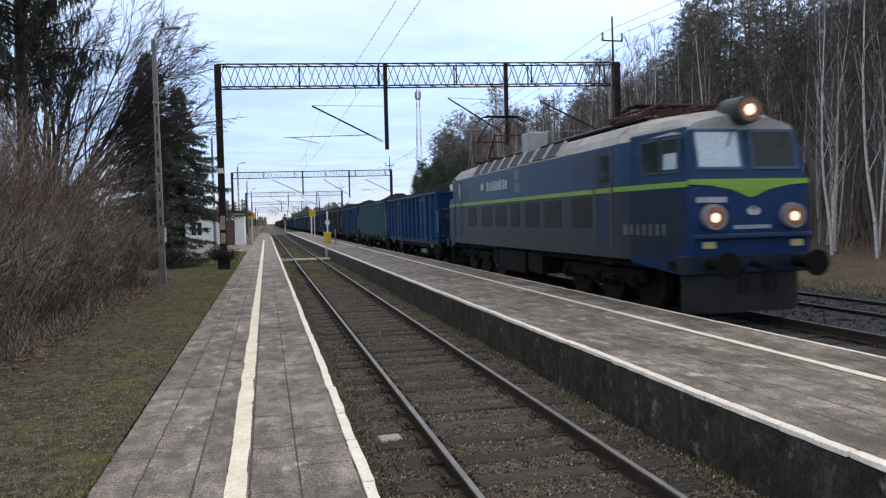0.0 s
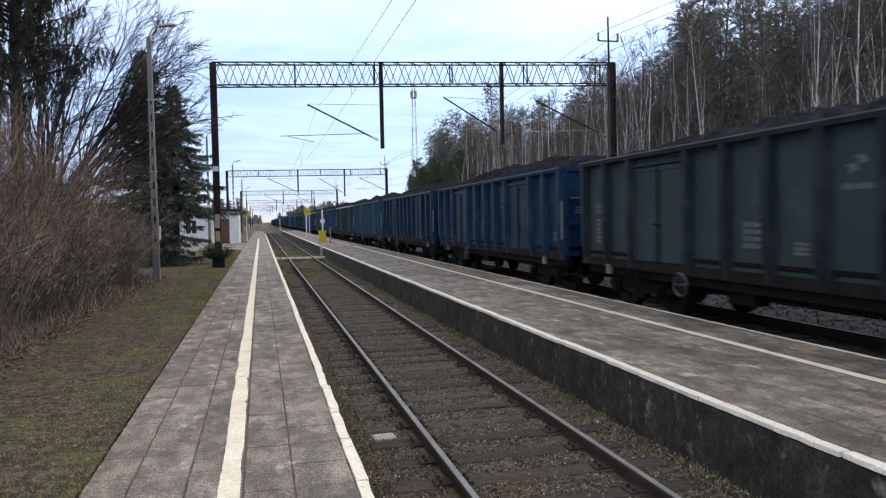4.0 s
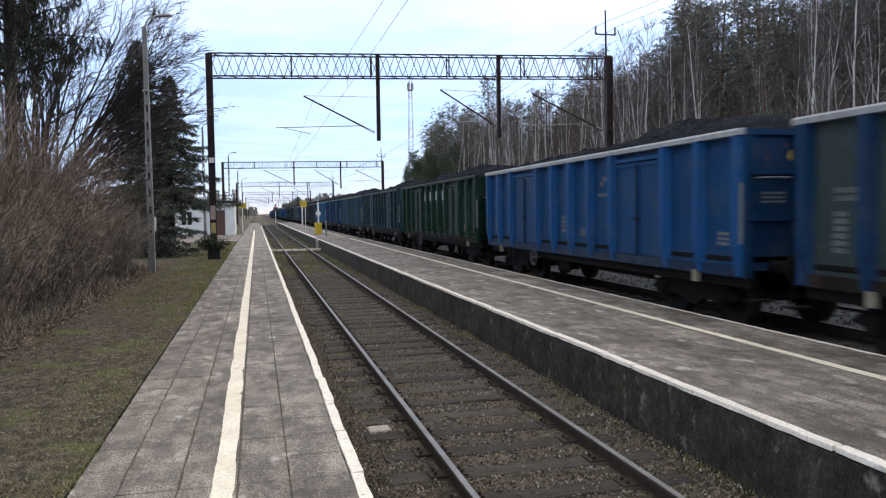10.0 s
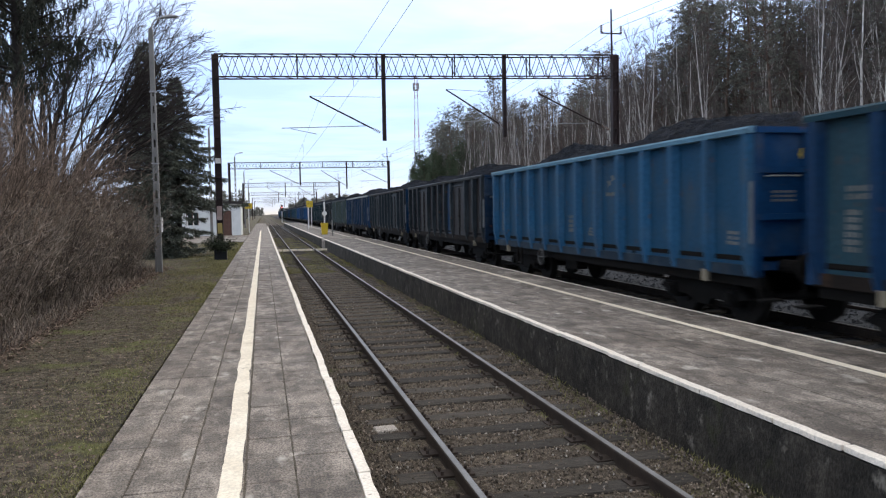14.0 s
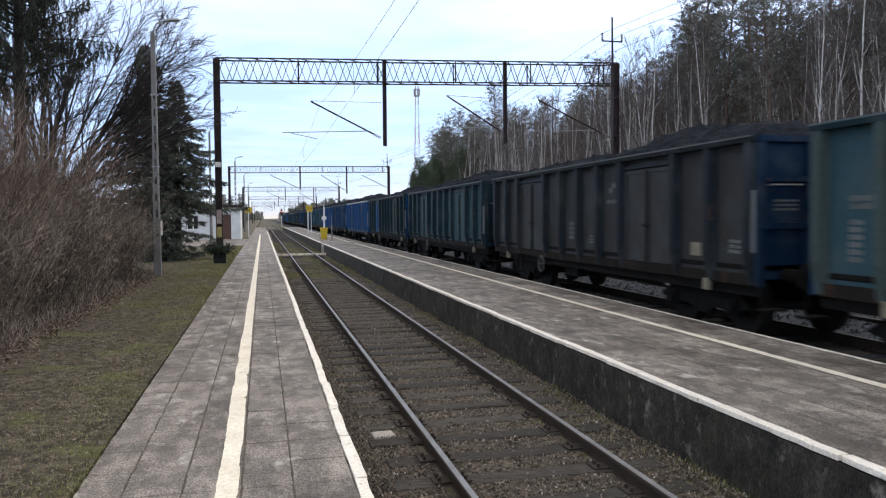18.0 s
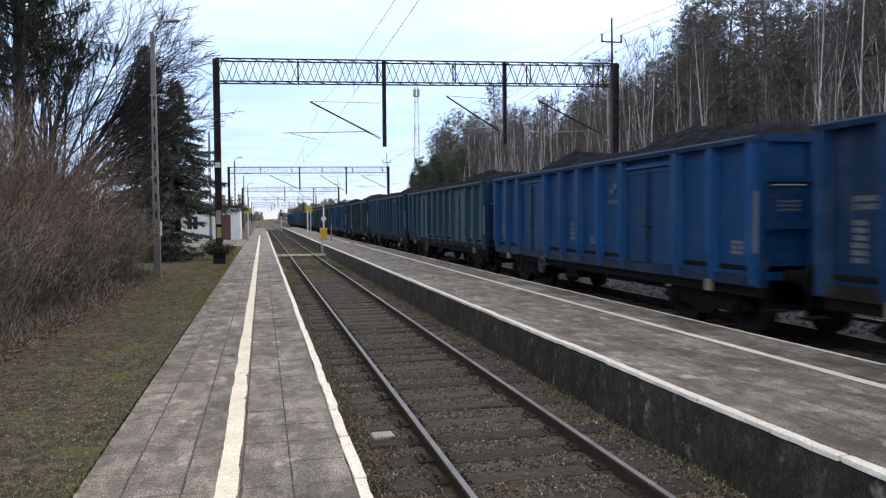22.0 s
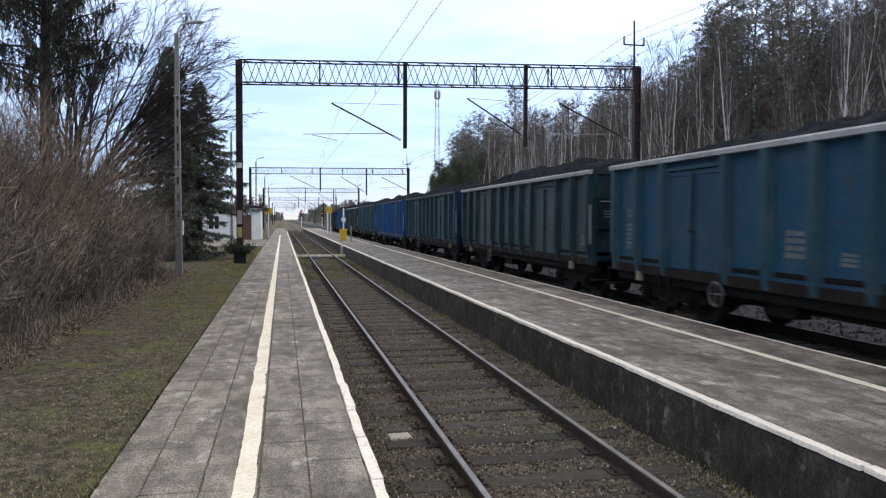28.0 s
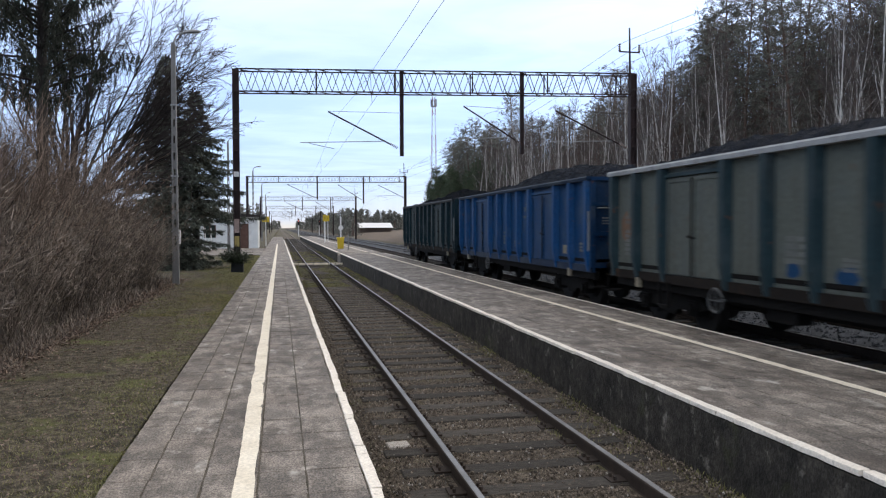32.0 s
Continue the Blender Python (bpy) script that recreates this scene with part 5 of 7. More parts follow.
# colours of the forty-one wagons in train order: panels, ribs, ends, top rail
NAVY, DEEP, VIVID, SKYB = (0.010, 0.034, 0.080), (0.009, 0.044, 0.115), (0.009, 0.066, 0.19), (0.022, 0.080, 0.138)
TEAL, DTEAL, GRAYG, OLIVE = (0.031, 0.082, 0.114), (0.015, 0.040, 0.054), (0.044, 0.068, 0.070), (0.072, 0.078, 0.066)
DARK, GREEN, BROWN, PALE = (0.019, 0.027, 0.035), (0.007, 0.037, 0.021), (0.036, 0.032, 0.034), (0.150, 0.168, 0.150)
SEAG = (0.058, 0.098, 0.098)
RAILW = (0.56, 0.58, 0.60)
AZURE, PALEB = (0.023, 0.100, 0.198), (0.20, 0.42, 0.60)
TOUCH = (0.010, 0.045, 0.110)
LTEAL, GTEAL, STEEL = (0.045, 0.104, 0.128), (0.074, 0.105, 0.102), (0.028, 0.056, 0.068)
SLATE, TAUPE = (0.058, 0.088, 0.102), (0.055, 0.056, 0.057)
TRAIN = [(VIVID, VIVID, VIVID, VIVID), (LTEAL, LTEAL, VIVID, DTEAL), (DEEP, DEEP, DEEP, DEEP), (GRAYG, DARK, DEEP, DARK), (NAVY, NAVY, DEEP, NAVY), (NAVY, NAVY, DEEP, NAVY),
         (SKYB, SKYB, SKYB, TEAL), (GTEAL, STEEL, VIVID, RAILW), (DEEP, DEEP, VIVID, DEEP), (DTEAL, GRAYG, DEEP, BROWN), (GRAYG, DEEP, VIVID, RAILW), (VIVID, VIVID, DEEP, RAILW),
         (GREEN, GREEN, GREEN, GREEN), (TEAL, DTEAL, TEAL, DTEAL), (SKYB, TEAL, SKYB, PALE), (TEAL, DEEP, VIVID, TEAL), (AZURE, AZURE, VIVID, PALEB), (BROWN, DARK, NAVY, DARK),
         (DARK, DARK, DEEP, BROWN), (NAVY, NAVY, VIVID, RAILW), (LTEAL, GTEAL, DEEP, DTEAL), (TAUPE, DARK, NAVY, DARK), (LTEAL, DTEAL, DTEAL, DTEAL), (SEAG, DTEAL, VIVID, DTEAL),
         (VIVID, VIVID, VIVID, RAILW), (DEEP, DEEP, DEEP, DEEP), (VIVID, VIVID, VIVID, DEEP), (LTEAL, TEAL, DEEP, DTEAL), (DEEP, SKYB, DEEP, NAVY), (TEAL, DTEAL, DEEP, DTEAL),
         (VIVID, DEEP, VIVID, DEEP), (DARK, DARK, NAVY, DARK), (TEAL, DTEAL, DTEAL, DTEAL), (SKYB, TEAL, TEAL, RAILW), (SLATE, DTEAL, DTEAL, RAILW), (LTEAL, TEAL, DEEP, DTEAL),
         (VIVID, VIVID, VIVID, DEEP), (GTEAL, TEAL, DEEP, GRAYG), (PALE, STEEL, DARK, RAILW), (VIVID, VIVID, DEEP, NAVY), (GRAYG, DTEAL, DTEAL, DARK)]
NAMES = {AZURE: "bright azure", LTEAL: "faded light teal", GTEAL: "pale grey-teal", SLATE: "slate grey-blue", TAUPE: "dusty taupe", SEAG: "faded sea-green", VIVID: "bright blue", DEEP: "deep blue", NAVY: "navy blue", SKYB: "faded blue", TEAL: "teal", DTEAL: "dark teal", GRAYG: "grey-green", OLIVE: "olive-grey", DARK: "dark slate", GREEN: "dark green", BROWN: "brownish grey", PALE: "pale grey-green"}


def rear_doors(w):
    """The rear pair of door leaves of a wagon."""
    return [ob for ob in w.children if ob.get("role", "") == "door" and sum(c[1] for c in ob.bound_box) > 0]


def build_train():
    loco = locomotive()
    loads = [heap(s) for s in (3, 8, 14, 21, 35)]
    random.seed(11)
    first = make_wagon()
    wagons = []
    for k, (panel, ribs, ends, rail) in enumerate(TRAIN):
        w = first if k == 0 else copy_thing(first, Matrix.Identity(4))
        tagged(w, "%s open goods wagon heaped with coal" % NAMES[panel])
        wear = rnd(0.56, 0.78)
        # Ribs in the panel's paint are lightened, for the light they catch.
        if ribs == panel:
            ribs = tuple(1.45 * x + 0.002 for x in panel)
        if k % 3:
            for ob in [o for o in w.children if o.name.startswith("label_plate")]:
                bpy.data.objects.remove(ob)
        for ob in w.children:
            role = ob.get("role", "")
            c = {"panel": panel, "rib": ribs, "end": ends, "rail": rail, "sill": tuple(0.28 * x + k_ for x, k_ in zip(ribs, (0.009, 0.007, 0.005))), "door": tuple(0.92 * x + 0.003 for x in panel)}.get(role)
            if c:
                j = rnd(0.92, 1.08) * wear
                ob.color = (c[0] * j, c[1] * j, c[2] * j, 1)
        ld = part("coal_load", loads[k % 5], None, w, "dark lumpy coal heap")
        if (k // 5) % 2:
            ld.matrix_basis = pose(0, 0, 0, 0, 0, 180)
        wagons.append(w)
    # most wagons have sills of grimy rust; only the freshly painted blue ones keep theirs blue
    rusty = {}
    for k, w in enumerate(wagons):
        if TRAIN[k][0] in (VIVID, AZURE):
            continue
        for ob in w.children:
            if ob.get("role", "") == "sill":
                if ob.data not in rusty:
                    rusty[ob.data] = ob.data.copy()
                    rusty[ob.data].materials[0] = SILL_RUST
                ob.data = rusty[ob.data]
    # two wagons have plain sides with ribs in place of doors
    for k in (14, 16):
        panel = TRAIN[k][0]
        rib_mesh = next(o.data for o in wagons[k].children if o.name.split(".")[0] == "rib")
        for ob in [o for o in wagons[k].children if o.name.split(".")[0] in ("door_leaf", "door_header", "door_bolt")]:
            bpy.data.objects.remove(ob)
        for s in (-1, 1):
            for y in (-3.15, 3.15):
                ob = part("rib", rib_mesh, None, wagons[k], color=tuple(1.05 * c for c in panel))
                ob.matrix_basis = pose(s * 1.352, y, 0, 0, 0, 0 if s > 0 else 180)
    # rust, ochre lettering remains and blue touch-up spots on the pale wagon
    random.seed(52)
    for y, z, a, b, c, lb in ((-5.75, 2.50, 0.30, 0.12, (0.19, 0.085, 0.040), "ochre remains of a sign"), (-5.75, 2.22, 0.34, 0.05, (0.24, 0.16, 0.09), "faded ochre bar"), (-1.6, 1.80, 0.24, 0.17, (0.15, 0.095, 0.060), "brown rust patch"), (-2.9, 2.1, 0.10, 0.22, (0.12, 0.08, 0.055), "brown rust patch"),
                           (0.5, 1.32, 0.18, 0.12, TOUCH, "blue touch-up spot"), (-0.55, 1.28, 0.22, 0.17, TOUCH, "blue touch-up spot"), (-5.7, 1.45, 0.12, 0.10, TOUCH, "blue touch-up spot"), (5.8, 1.95, 0.24, 0.36, (0.16, 0.10, 0.065), "brown rust patch")):
        bm = B()
        x = 1.39 if abs(y) == 2.9 else 1.358
        prism(bm, [(y + a * rnd(0.7, 1.1) * math.cos(t * 0.524), z + b * rnd(0.7, 1.1) * math.sin(t * 0.524)) for t in range(12)], "x", -x - 0.003, -x + 0.01)
        part("paint_patch", bm, PAINT, wagons[38], lb, color=c)
    # yellow emblems on some end walls
    for k in (10, 11, 15, 16, 22, 39):
        bm = B()
        prism(bm, [(-0.62, 2.72), (-0.50, 2.58), (-0.38, 2.72), (-0.42, 2.82), (-0.58, 2.82)], "y", -HL - 0.006, -HL + 0.004)
        part("end_emblem", bm, YELLOW, wagons[k], "small yellow emblem")
    for ob in rear_doors(wagons[23]):
        ob.color = (*VIVID, 1)
    # two wagons with a single repainted bay
    for k, y, c in ((37, 0.52, VIVID), (23, -1.58, VIVID), (17, -1.58, DEEP)):
        bm = B()
        for s in (-1, 1):
            box(bm, *sorted((s * 1.35, s * 1.362)), y - 0.40, y + 0.40, SILL + 0.2, TOP - 0.12)
        part("repainted_bay", bm, PAINT, wagons[k], "bright blue repainted bay", color=c)
    # large worn lettering on the green wagon, as plain bars
    for y in (1.75, 0.78, 0.42, -0.30, -0.66, -1.42):
        bm = B()
        box(bm, -1.364, -1.355, y - 0.11, y + 0.11, 2.42, 2.78)
        part("lettering", bm, LETTER_WHITE, wagons[12], "large pale lettering bar")
    # sprayed pale blobs near the end of one wagon
    random.seed(41)
    for y, z, a, b, x in ((5.95, 1.45, 0.20, 0.30, 1.358), (5.65, 1.85, 0.24, 0.16, 1.359), (5.6, 1.35, 0.2, 0.2, 1.361), (4.95, 1.62, 0.20, 0.48, 1.358), (4.6, 1.38, 0.30, 0.22, 1.360), (4.55, 1.98, 0.28, 0.12, 1.361), (3.80, 1.62, 0.15, 0.50, 1.390), (3.50, 1.98, 0.22, 0.18, 1.391), (3.45, 1.40, 0.18, 0.28, 1.392), (2.65, 1.55, 0.16, 0.24, 1.390)):
        bm = B()
        prism(bm, [(y + a * rnd(0.8, 1.1) * math.cos(t * 0.524), z + b * rnd(0.8, 1.1) * math.sin(t * 0.524)) for t in range(12)], "x", -x - 0.003, -x + 0.01)
        part("graffiti", bm, GRAFFITI, wagons[29], "faded cream sprayed blob")
    return loco, wagons


LOCO, WAGONS = build_train()


# ---- station furniture ----
def street_lamp(x, y, h, arm, label):
    """Tapered concrete pole with slots, a bent tube arm and a bowl-shaped lantern."""
    p = thing("street_lamp", label, "street lamp", "platform lamps", m=pose(x, y, 0))
    bm = B()
    for s in (-1, 1):
        prism(bm, [(s * 0.105, -0.4), (s * 0.045, -0.4), (s * 0.025, h), (s * 0.062, h)] if s < 0 else [(0.045, -0.4), (0.105, -0.4), (0.062, h), (0.025, h)], "y", -0.075, 0.075)
    z = 0.0
    box(bm, -0.06, 0.06, -0.05, 0.05, -0.4, 1.2)
    while z < h - 1.5:
        box(bm, -0.05, 0.05, -0.05, 0.05, z + 1.5, z + 1.78)
        z += 0.52
    box(bm, -0.055, 0.055, -0.070, 0.070, h - 1.9, h)
    part("pole", bm, CONC_POLE, p, "grey slotted concrete pole")
    bm = B()
    a = Vector((0.02, 0, h - 0.3))
    pts = [a, Vector((0.03, 0, h + 0.12)), Vector((0.12, 0, h + 0.3)), Vector((0.32, 0, h + 0.38))]
    for q, r in zip(pts, pts[1:]):
        rod(bm, q, r, 0.028, n=8)
    part("arm", bm, GALV, p, "bent grey tube arm")
    bm = B()
    prof = [(0.0, 0.0), (0.10, 0.055), (0.30, 0.085), (0.50, 0.06), (0.58, 0.0)]
    rings = []
    for u, k in prof:
        k = max(k, 0.012)
        rings.append([(0.26 + u, k * 1.3 * math.cos(t * math.pi / 5), h + 0.36 + u * 0.12 + k * math.sin(t * math.pi / 5) * (1.1 if t < 5 else 0.35)) for t in range(10)])
    loft(bm, rings)
    part("lantern", bm, GALV, p, "grey bowl-shaped lantern", smooth=True)
    if y < 30:
        for z in (1.42, 3.35, 5.55):
            bm = B()
            box(bm, -0.108, 0.108, -0.085, 0.085, z, z + 0.035)
            part("band", bm, GALV, p, "steel band")
        bm = B()
        box(bm, 0.095, 0.15, -0.05, 0.05, 1.25, 1.70)
        part("fuse_box", bm, WHITE, p, "small white fuse box", bevel=0.01)


street_lamp(-3.18, 24.9, 7.45, 0.8, "tall grey concrete lamp post beside brushwood")
street_lamp(-3.60, 57.0, 7.9, 0.8, "concrete lamp post behind a spruce")
street_lamp(-2.62, 80.0, 7.6, 0.8, "distant concrete lamp post by the platform")
street_lamp(-2.30, 105.0, 7.4, 0.8, "far concrete lamp post by the platform")
street_lamp(-2.30, 135.0, 7.4, 0.8, "far concrete lamp post by the platform")


def station_hut():
    h = thing("station_building", "small whitewashed flat-roofed station building with brown door", "building")
    x0, x1, y0, y1, z1 = -9.5, -1.80, 66.0, 72.0, 2.72
    # front wall with real openings for the door and a window
    for a, b, za, zb in ((x0, -6.2, -0.3, z1), (-6.2, -5.2, -0.3, 0.9), (-6.2, -5.2, 2.0, z1), (-5.2, -3.35, -0.3, z1), (-3.35, -2.55, 2.12, z1), (-2.55, x1, -0.3, z1)):
        bm = B()
        box(bm, a, b, y0, y0 + 0.3, za, zb)
        part("wall", bm, PLASTER, h, "whitewashed plaster wall")
    for a, b, c, d in ((x1 - 0.3, x1, y0 + 0.3, y1), (x0, x0 + 0.3, y0 + 0.3, y1), (x0 + 0.3, x1 - 0.3, y1 - 0.3, y1)):
        bm = B()
        box(bm, a, b, c, d, -0.3, z1)
        part("wall", bm, PLASTER, h, "whitewashed plaster wall")
    bm = B()
    box(bm, x0 - 0.25, x1 + 0.2, y0 - 0.35, y1 + 0.2, z1, z1 + 0.14)
    part("roof", bm, FELT, h, "flat dark felt roof")
    bm = B()
    box(bm, x0 - 0.28, x1 + 0.23, y0 - 0.385, y0 - 0.352, z1 - 0.06, z1 + 0.17)
    part("fascia", bm, FELT, h, "dark roof fascia")
    bm = B()
    box(bm, -3.33, -2.57, y0 + 0.08, y0 + 0.14, -0.02, 2.10)
    for zz in (0.2, 1.2):
        box(bm, -3.2, -2.7, y0 + 0.06, y0 + 0.08, zz, zz + 0.75)
    d = part("door", bm, BROWN_WOOD, h, "brown panelled wooden door")
    bm = B()
    rod(bm, (-2.68, y0 + 0.08, 1.02), (-2.68, y0 + 0.02, 1.02), 0.02, n=6)
    part("handle", bm, GALV, d)
    bm = B()
    box(bm, -6.18, -5.22, y0 + 0.12, y0 + 0.15, 0.92, 1.98)
    w = part("window", bm, GLASS, h, "dark window")
    bm = B()
    for x in (-6.18, -5.72, -5.28):
        box(bm, x, x + 0.06, y0 + 0.08, y0 + 0.12, 0.92, 1.98)
    part("frame", bm, BROWN_WOOD, w)
    for x in (-7.0, -4.2):
        bm = B()
        rod(bm, (x, y0 - 0.06, 0.1), (x, y0 - 0.06, z1), 0.05, n=8)
        part("downpipe", bm, BROWN_WOOD, h, "rusty brown downpipe")


station_hut()
notice = thing("notice_stand", "two thin white posts of a notice stand before the building", "stand", m=pose(-5.4, 61.0, 0))
for px in (-0.22, 0.22):
    bm = B()
    rod(bm, (px, 0, -0.2), (px, 0, 1.75), 0.035, n=8)
    part("post", bm, WHITE, notice)
bm = B()
box(bm, -9.0, -1.22, 50.0, 66.0, -0.2, 0.02)
solid("forecourt", bm, SLAB, "pale paved forecourt before the building", "pavement", kind="structure")


def sign(x, y, z, w, h, post_h, n_posts, label, base=0.0):
    s = thing("platform_sign", label, "sign", "yellow platform signs", m=pose(x, y, base))
    for i in range(n_posts):
        px = (i - (n_posts - 1) / 2) * w * 0.7
        bm = B()
        rod(bm, (px, 0, 0), (px, 0, post_h), 0.04, n=8)
        part("post", bm, WHITE, s, "pale steel post")
    bm = B()
    box(bm, -w / 2, w / 2, -0.07, -0.045, z - h / 2, z + h / 2)
    b = part("board", bm, YELLOW, s, "yellow sign board")
    bm = B()
    box(bm, -w * 0.28, w * 0.28, -0.076, -0.071, z - h * 0.03, z + h * 0.05)
    part("lettering", bm, BLACK, b, "dark unreadable bar")


sign(-1.26, 72.9, 2.55, 0.66, 0.50, 2.8, 1, "yellow sign on a post by the building")
sign(4.95, 86.0, 2.85, 0.34, 0.70, 3.2, 1, "narrow yellow sign on the island platform", P2 - 0.05)
sign(5.45, 88.0, 2.85, 0.34, 0.70, 3.2, 1, "narrow yellow sign on the island platform", P2 - 0.05)
sign(5.25, 90.0, 2.75, 0.34, 0.60, 3.1, 1, "narrow yellow sign on the island platform", P2 - 0.05)


def litter_bin():
    b = thing("litter_bin", "yellow plastic litter bin on the island platform", "bin", m=pose(4.82, 61.6, P2 - 0.05))
    bm = B()
    loft(bm, [[(-k, -k, z), (k, -k, z), (k, k, z), (-k, k, z)] for k, z in ((0.22, 0.06), (0.28, 0.86))])
    part("body", bm, YELLOW, b, bevel=0.02)
    bm = B()
    box(bm, -0.30, 0.30, -0.30, 0.30, 0.865, 0.98)
    part("lid", bm, YELLOW, b, "yellow hinged lid", bevel=0.03)
    bm = B()
    rod(bm, (-0.26, 0.2, 0.07), (0.26, 0.2, 0.07), 0.07, n=10)
    part("wheel", bm, BLACK, b)


litter_bin()
mk = thing("marker_post", "white post with a round plate beside the bin", "post", m=pose(4.95, 63.0, P2 - 0.05))
bm = B()
rod(bm, (0, 0, 0), (0, 0, 2.7), 0.06, n=8)
part("post", bm, WHITE, mk)
bm = B()
rod(bm, (0, -0.10, 1.75), (0, -0.07, 1.75), 0.20, n=18)
part("plate", bm, WHITE, mk, "round white plate")
bm = B()
rod(bm, (5.13, 58.0, P2 - 0.1), (5.13, 58.0, 1.25), 0.05, n=8)
solid("bollard_post", bm, CONC_POLE, "leaning grey concrete post on the platform", "post")
bm = B()
box(bm, -2.3, -1.9, 75.0, 75.3, 0, 0.95)
box(bm, -2.34, -1.86, 74.96, 75.34, 0.95, 1.02)
solid("litter_bin", bm, CONC_POLE, "grey concrete litter bin near the building", "bin", bevel=0.02)


def signal(x, y, h, label):
    s = thing("railway_signal", label, "signal", "railway signals", m=pose(x, y, -0.4))
    bm = B()
    rod(bm, (0, 0, 0), (0, 0, h), 0.08, n=8)
    part("post", bm, WHITE, s)
    bm = B()
    box(bm, -0.22, 0.22, -0.08, 0.08, h - 1.6, h)
    hd = part("head", bm, BLACK, s, "black signal head")
    bm = B()
    rod(bm, (0, -0.12, h - 0.6), (0, -0.08, h - 0.6), 0.10, n=14)
    part("lamp", bm, RED_GLOW, hd, "red lit lamp")


signal(4.6, 190, 4.4, "railway signal showing red between the tracks")
signal(10.9, 215, 4.4, "railway signal showing red beside the main line")


# telecom mast and the pale hall far behind
def radio_mast():
    t = thing("radio_mast", "tall red and white lattice radio mast beyond the trees", "radio mast", m=pose(81.5, 400, 0))
    # Both mast colours are paled, to put the haze of distance into them.
    red = mat("mast_red", (0.36, 0.10, 0.10), (0.30, 0.09, 0.09), 0.7)
    wht = mat("mast_white", (0.62, 0.62, 0.64), (0.52, 0.52, 0.54), 0.7)
    n = 7
    for i in range(n):
        z0, z1 = 72.0 * i / n, 72.0 * (i + 1) / n
        bm = B()
        w0, w1 = 1.7 - 1.0 * i / n, 1.7 - 1.0 * (i + 1) / n
        cs = ((-1, -1), (1, -1), (1, 1), (-1, 1))
        for a, b in cs:
            beam(bm, (a * w0, b * w0, z0), (a * w1, b * w1, z1), 0.15)
        for k in range(3):
            f0, f1 = k / 3, (k + 1) / 3
            ww0, ww1 = w0 + (w1 - w0) * f0, w0 + (w1 - w0) * f1
            za, zb = z0 + (z1 - z0) * f0, z0 + (z1 - z0) * f1
            for (a, b), (c, d) in zip(cs, cs[1:] + cs[:1]):
                beam(bm, (a * ww0, b * ww0, za), (c * ww1, d * ww1, zb), 0.07)
        part("section", bm, red if i % 2 == 0 else wht, t, "red section" if i % 2 == 0 else "white section")
    bm = B()
    rod(bm, (0, 0, 66.5), (0, 0, 66.9), 1.6, n=12)
    for k in range(6):
        a = k * math.pi / 3
        box(bm, 1.5 * math.cos(a) - 0.2, 1.5 * math.cos(a) + 0.2, 1.5 * math.sin(a) - 0.2, 1.5 * math.sin(a) + 0.2, 66.9, 70.5)
    part("antenna_ring", bm, GALV, t, "ring of pale antennas")


radio_mast()
hall = thing("storage_hall", "low hall with a bright white roof beyond the track", "building", m=pose(30.6, 250, 0))
bm = B()
box(bm, -5.2, 5.2, -4, 4, 0, 1.7)
part("wall", bm, mat("dull_brick", (0.2, 0.15, 0.12)), hall, "dull wall")
bm = B()
prism(bm, [(-7.0, 1.7), (7.0, 1.7), (0.0, 3.3)], "x", -5.5, 5.5)
part("roof", bm, WHITE, hall, "bright white sheet roof")


# ---- plants ----
def bend(p, d, length, steps, wobble, up=0.0):
    """A crooked path from p along d."""
    pts, d = [Vector(p)], Vector(d).normalized()
    for _ in range(steps):
        d = (d + rvec(wobble) + Vector((0, 0, up))).normalized()
        pts.append(pts[-1] + d * (length / steps))
    return pts, d


def twiggy(g, pts, r, length, n, depth, spread, up, tip, fine, sides=4):
    """Side branches along a path, again and again, ending in slivers."""
    for _ in range(n):
        u = rnd(0.2, 1.0)
        i = min(int(u * (len(pts) - 1)), len(pts) - 2)
        p = pts[i].lerp(pts[i + 1], u * (len(pts) - 1) - i)
        main = (pts[i + 1] - pts[i]).normalized()
        d = (main + rvec(spread) + Vector((0, 0, up))).normalized()
        ln = length * rnd(0.5, 1.1) * (1.15 - 0.6 * u)
        q, _ = bend(p, d, ln, 4, 0.13, up * 0.4)
        if depth == 0:
            g.tube(q, [fine, fine * 0.8, fine * 0.6, fine * 0.45, fine * 0.3], 3)
        else:
            rr = r * rnd(0.35, 0.6)
            g.tube(q, [max(rr * (1 - 0.2 * k), fine) for k in range(5)], sides)
            twiggy(g, q, rr, ln * 0.55, tip, depth - 1, spread, up, tip, fine, 3)


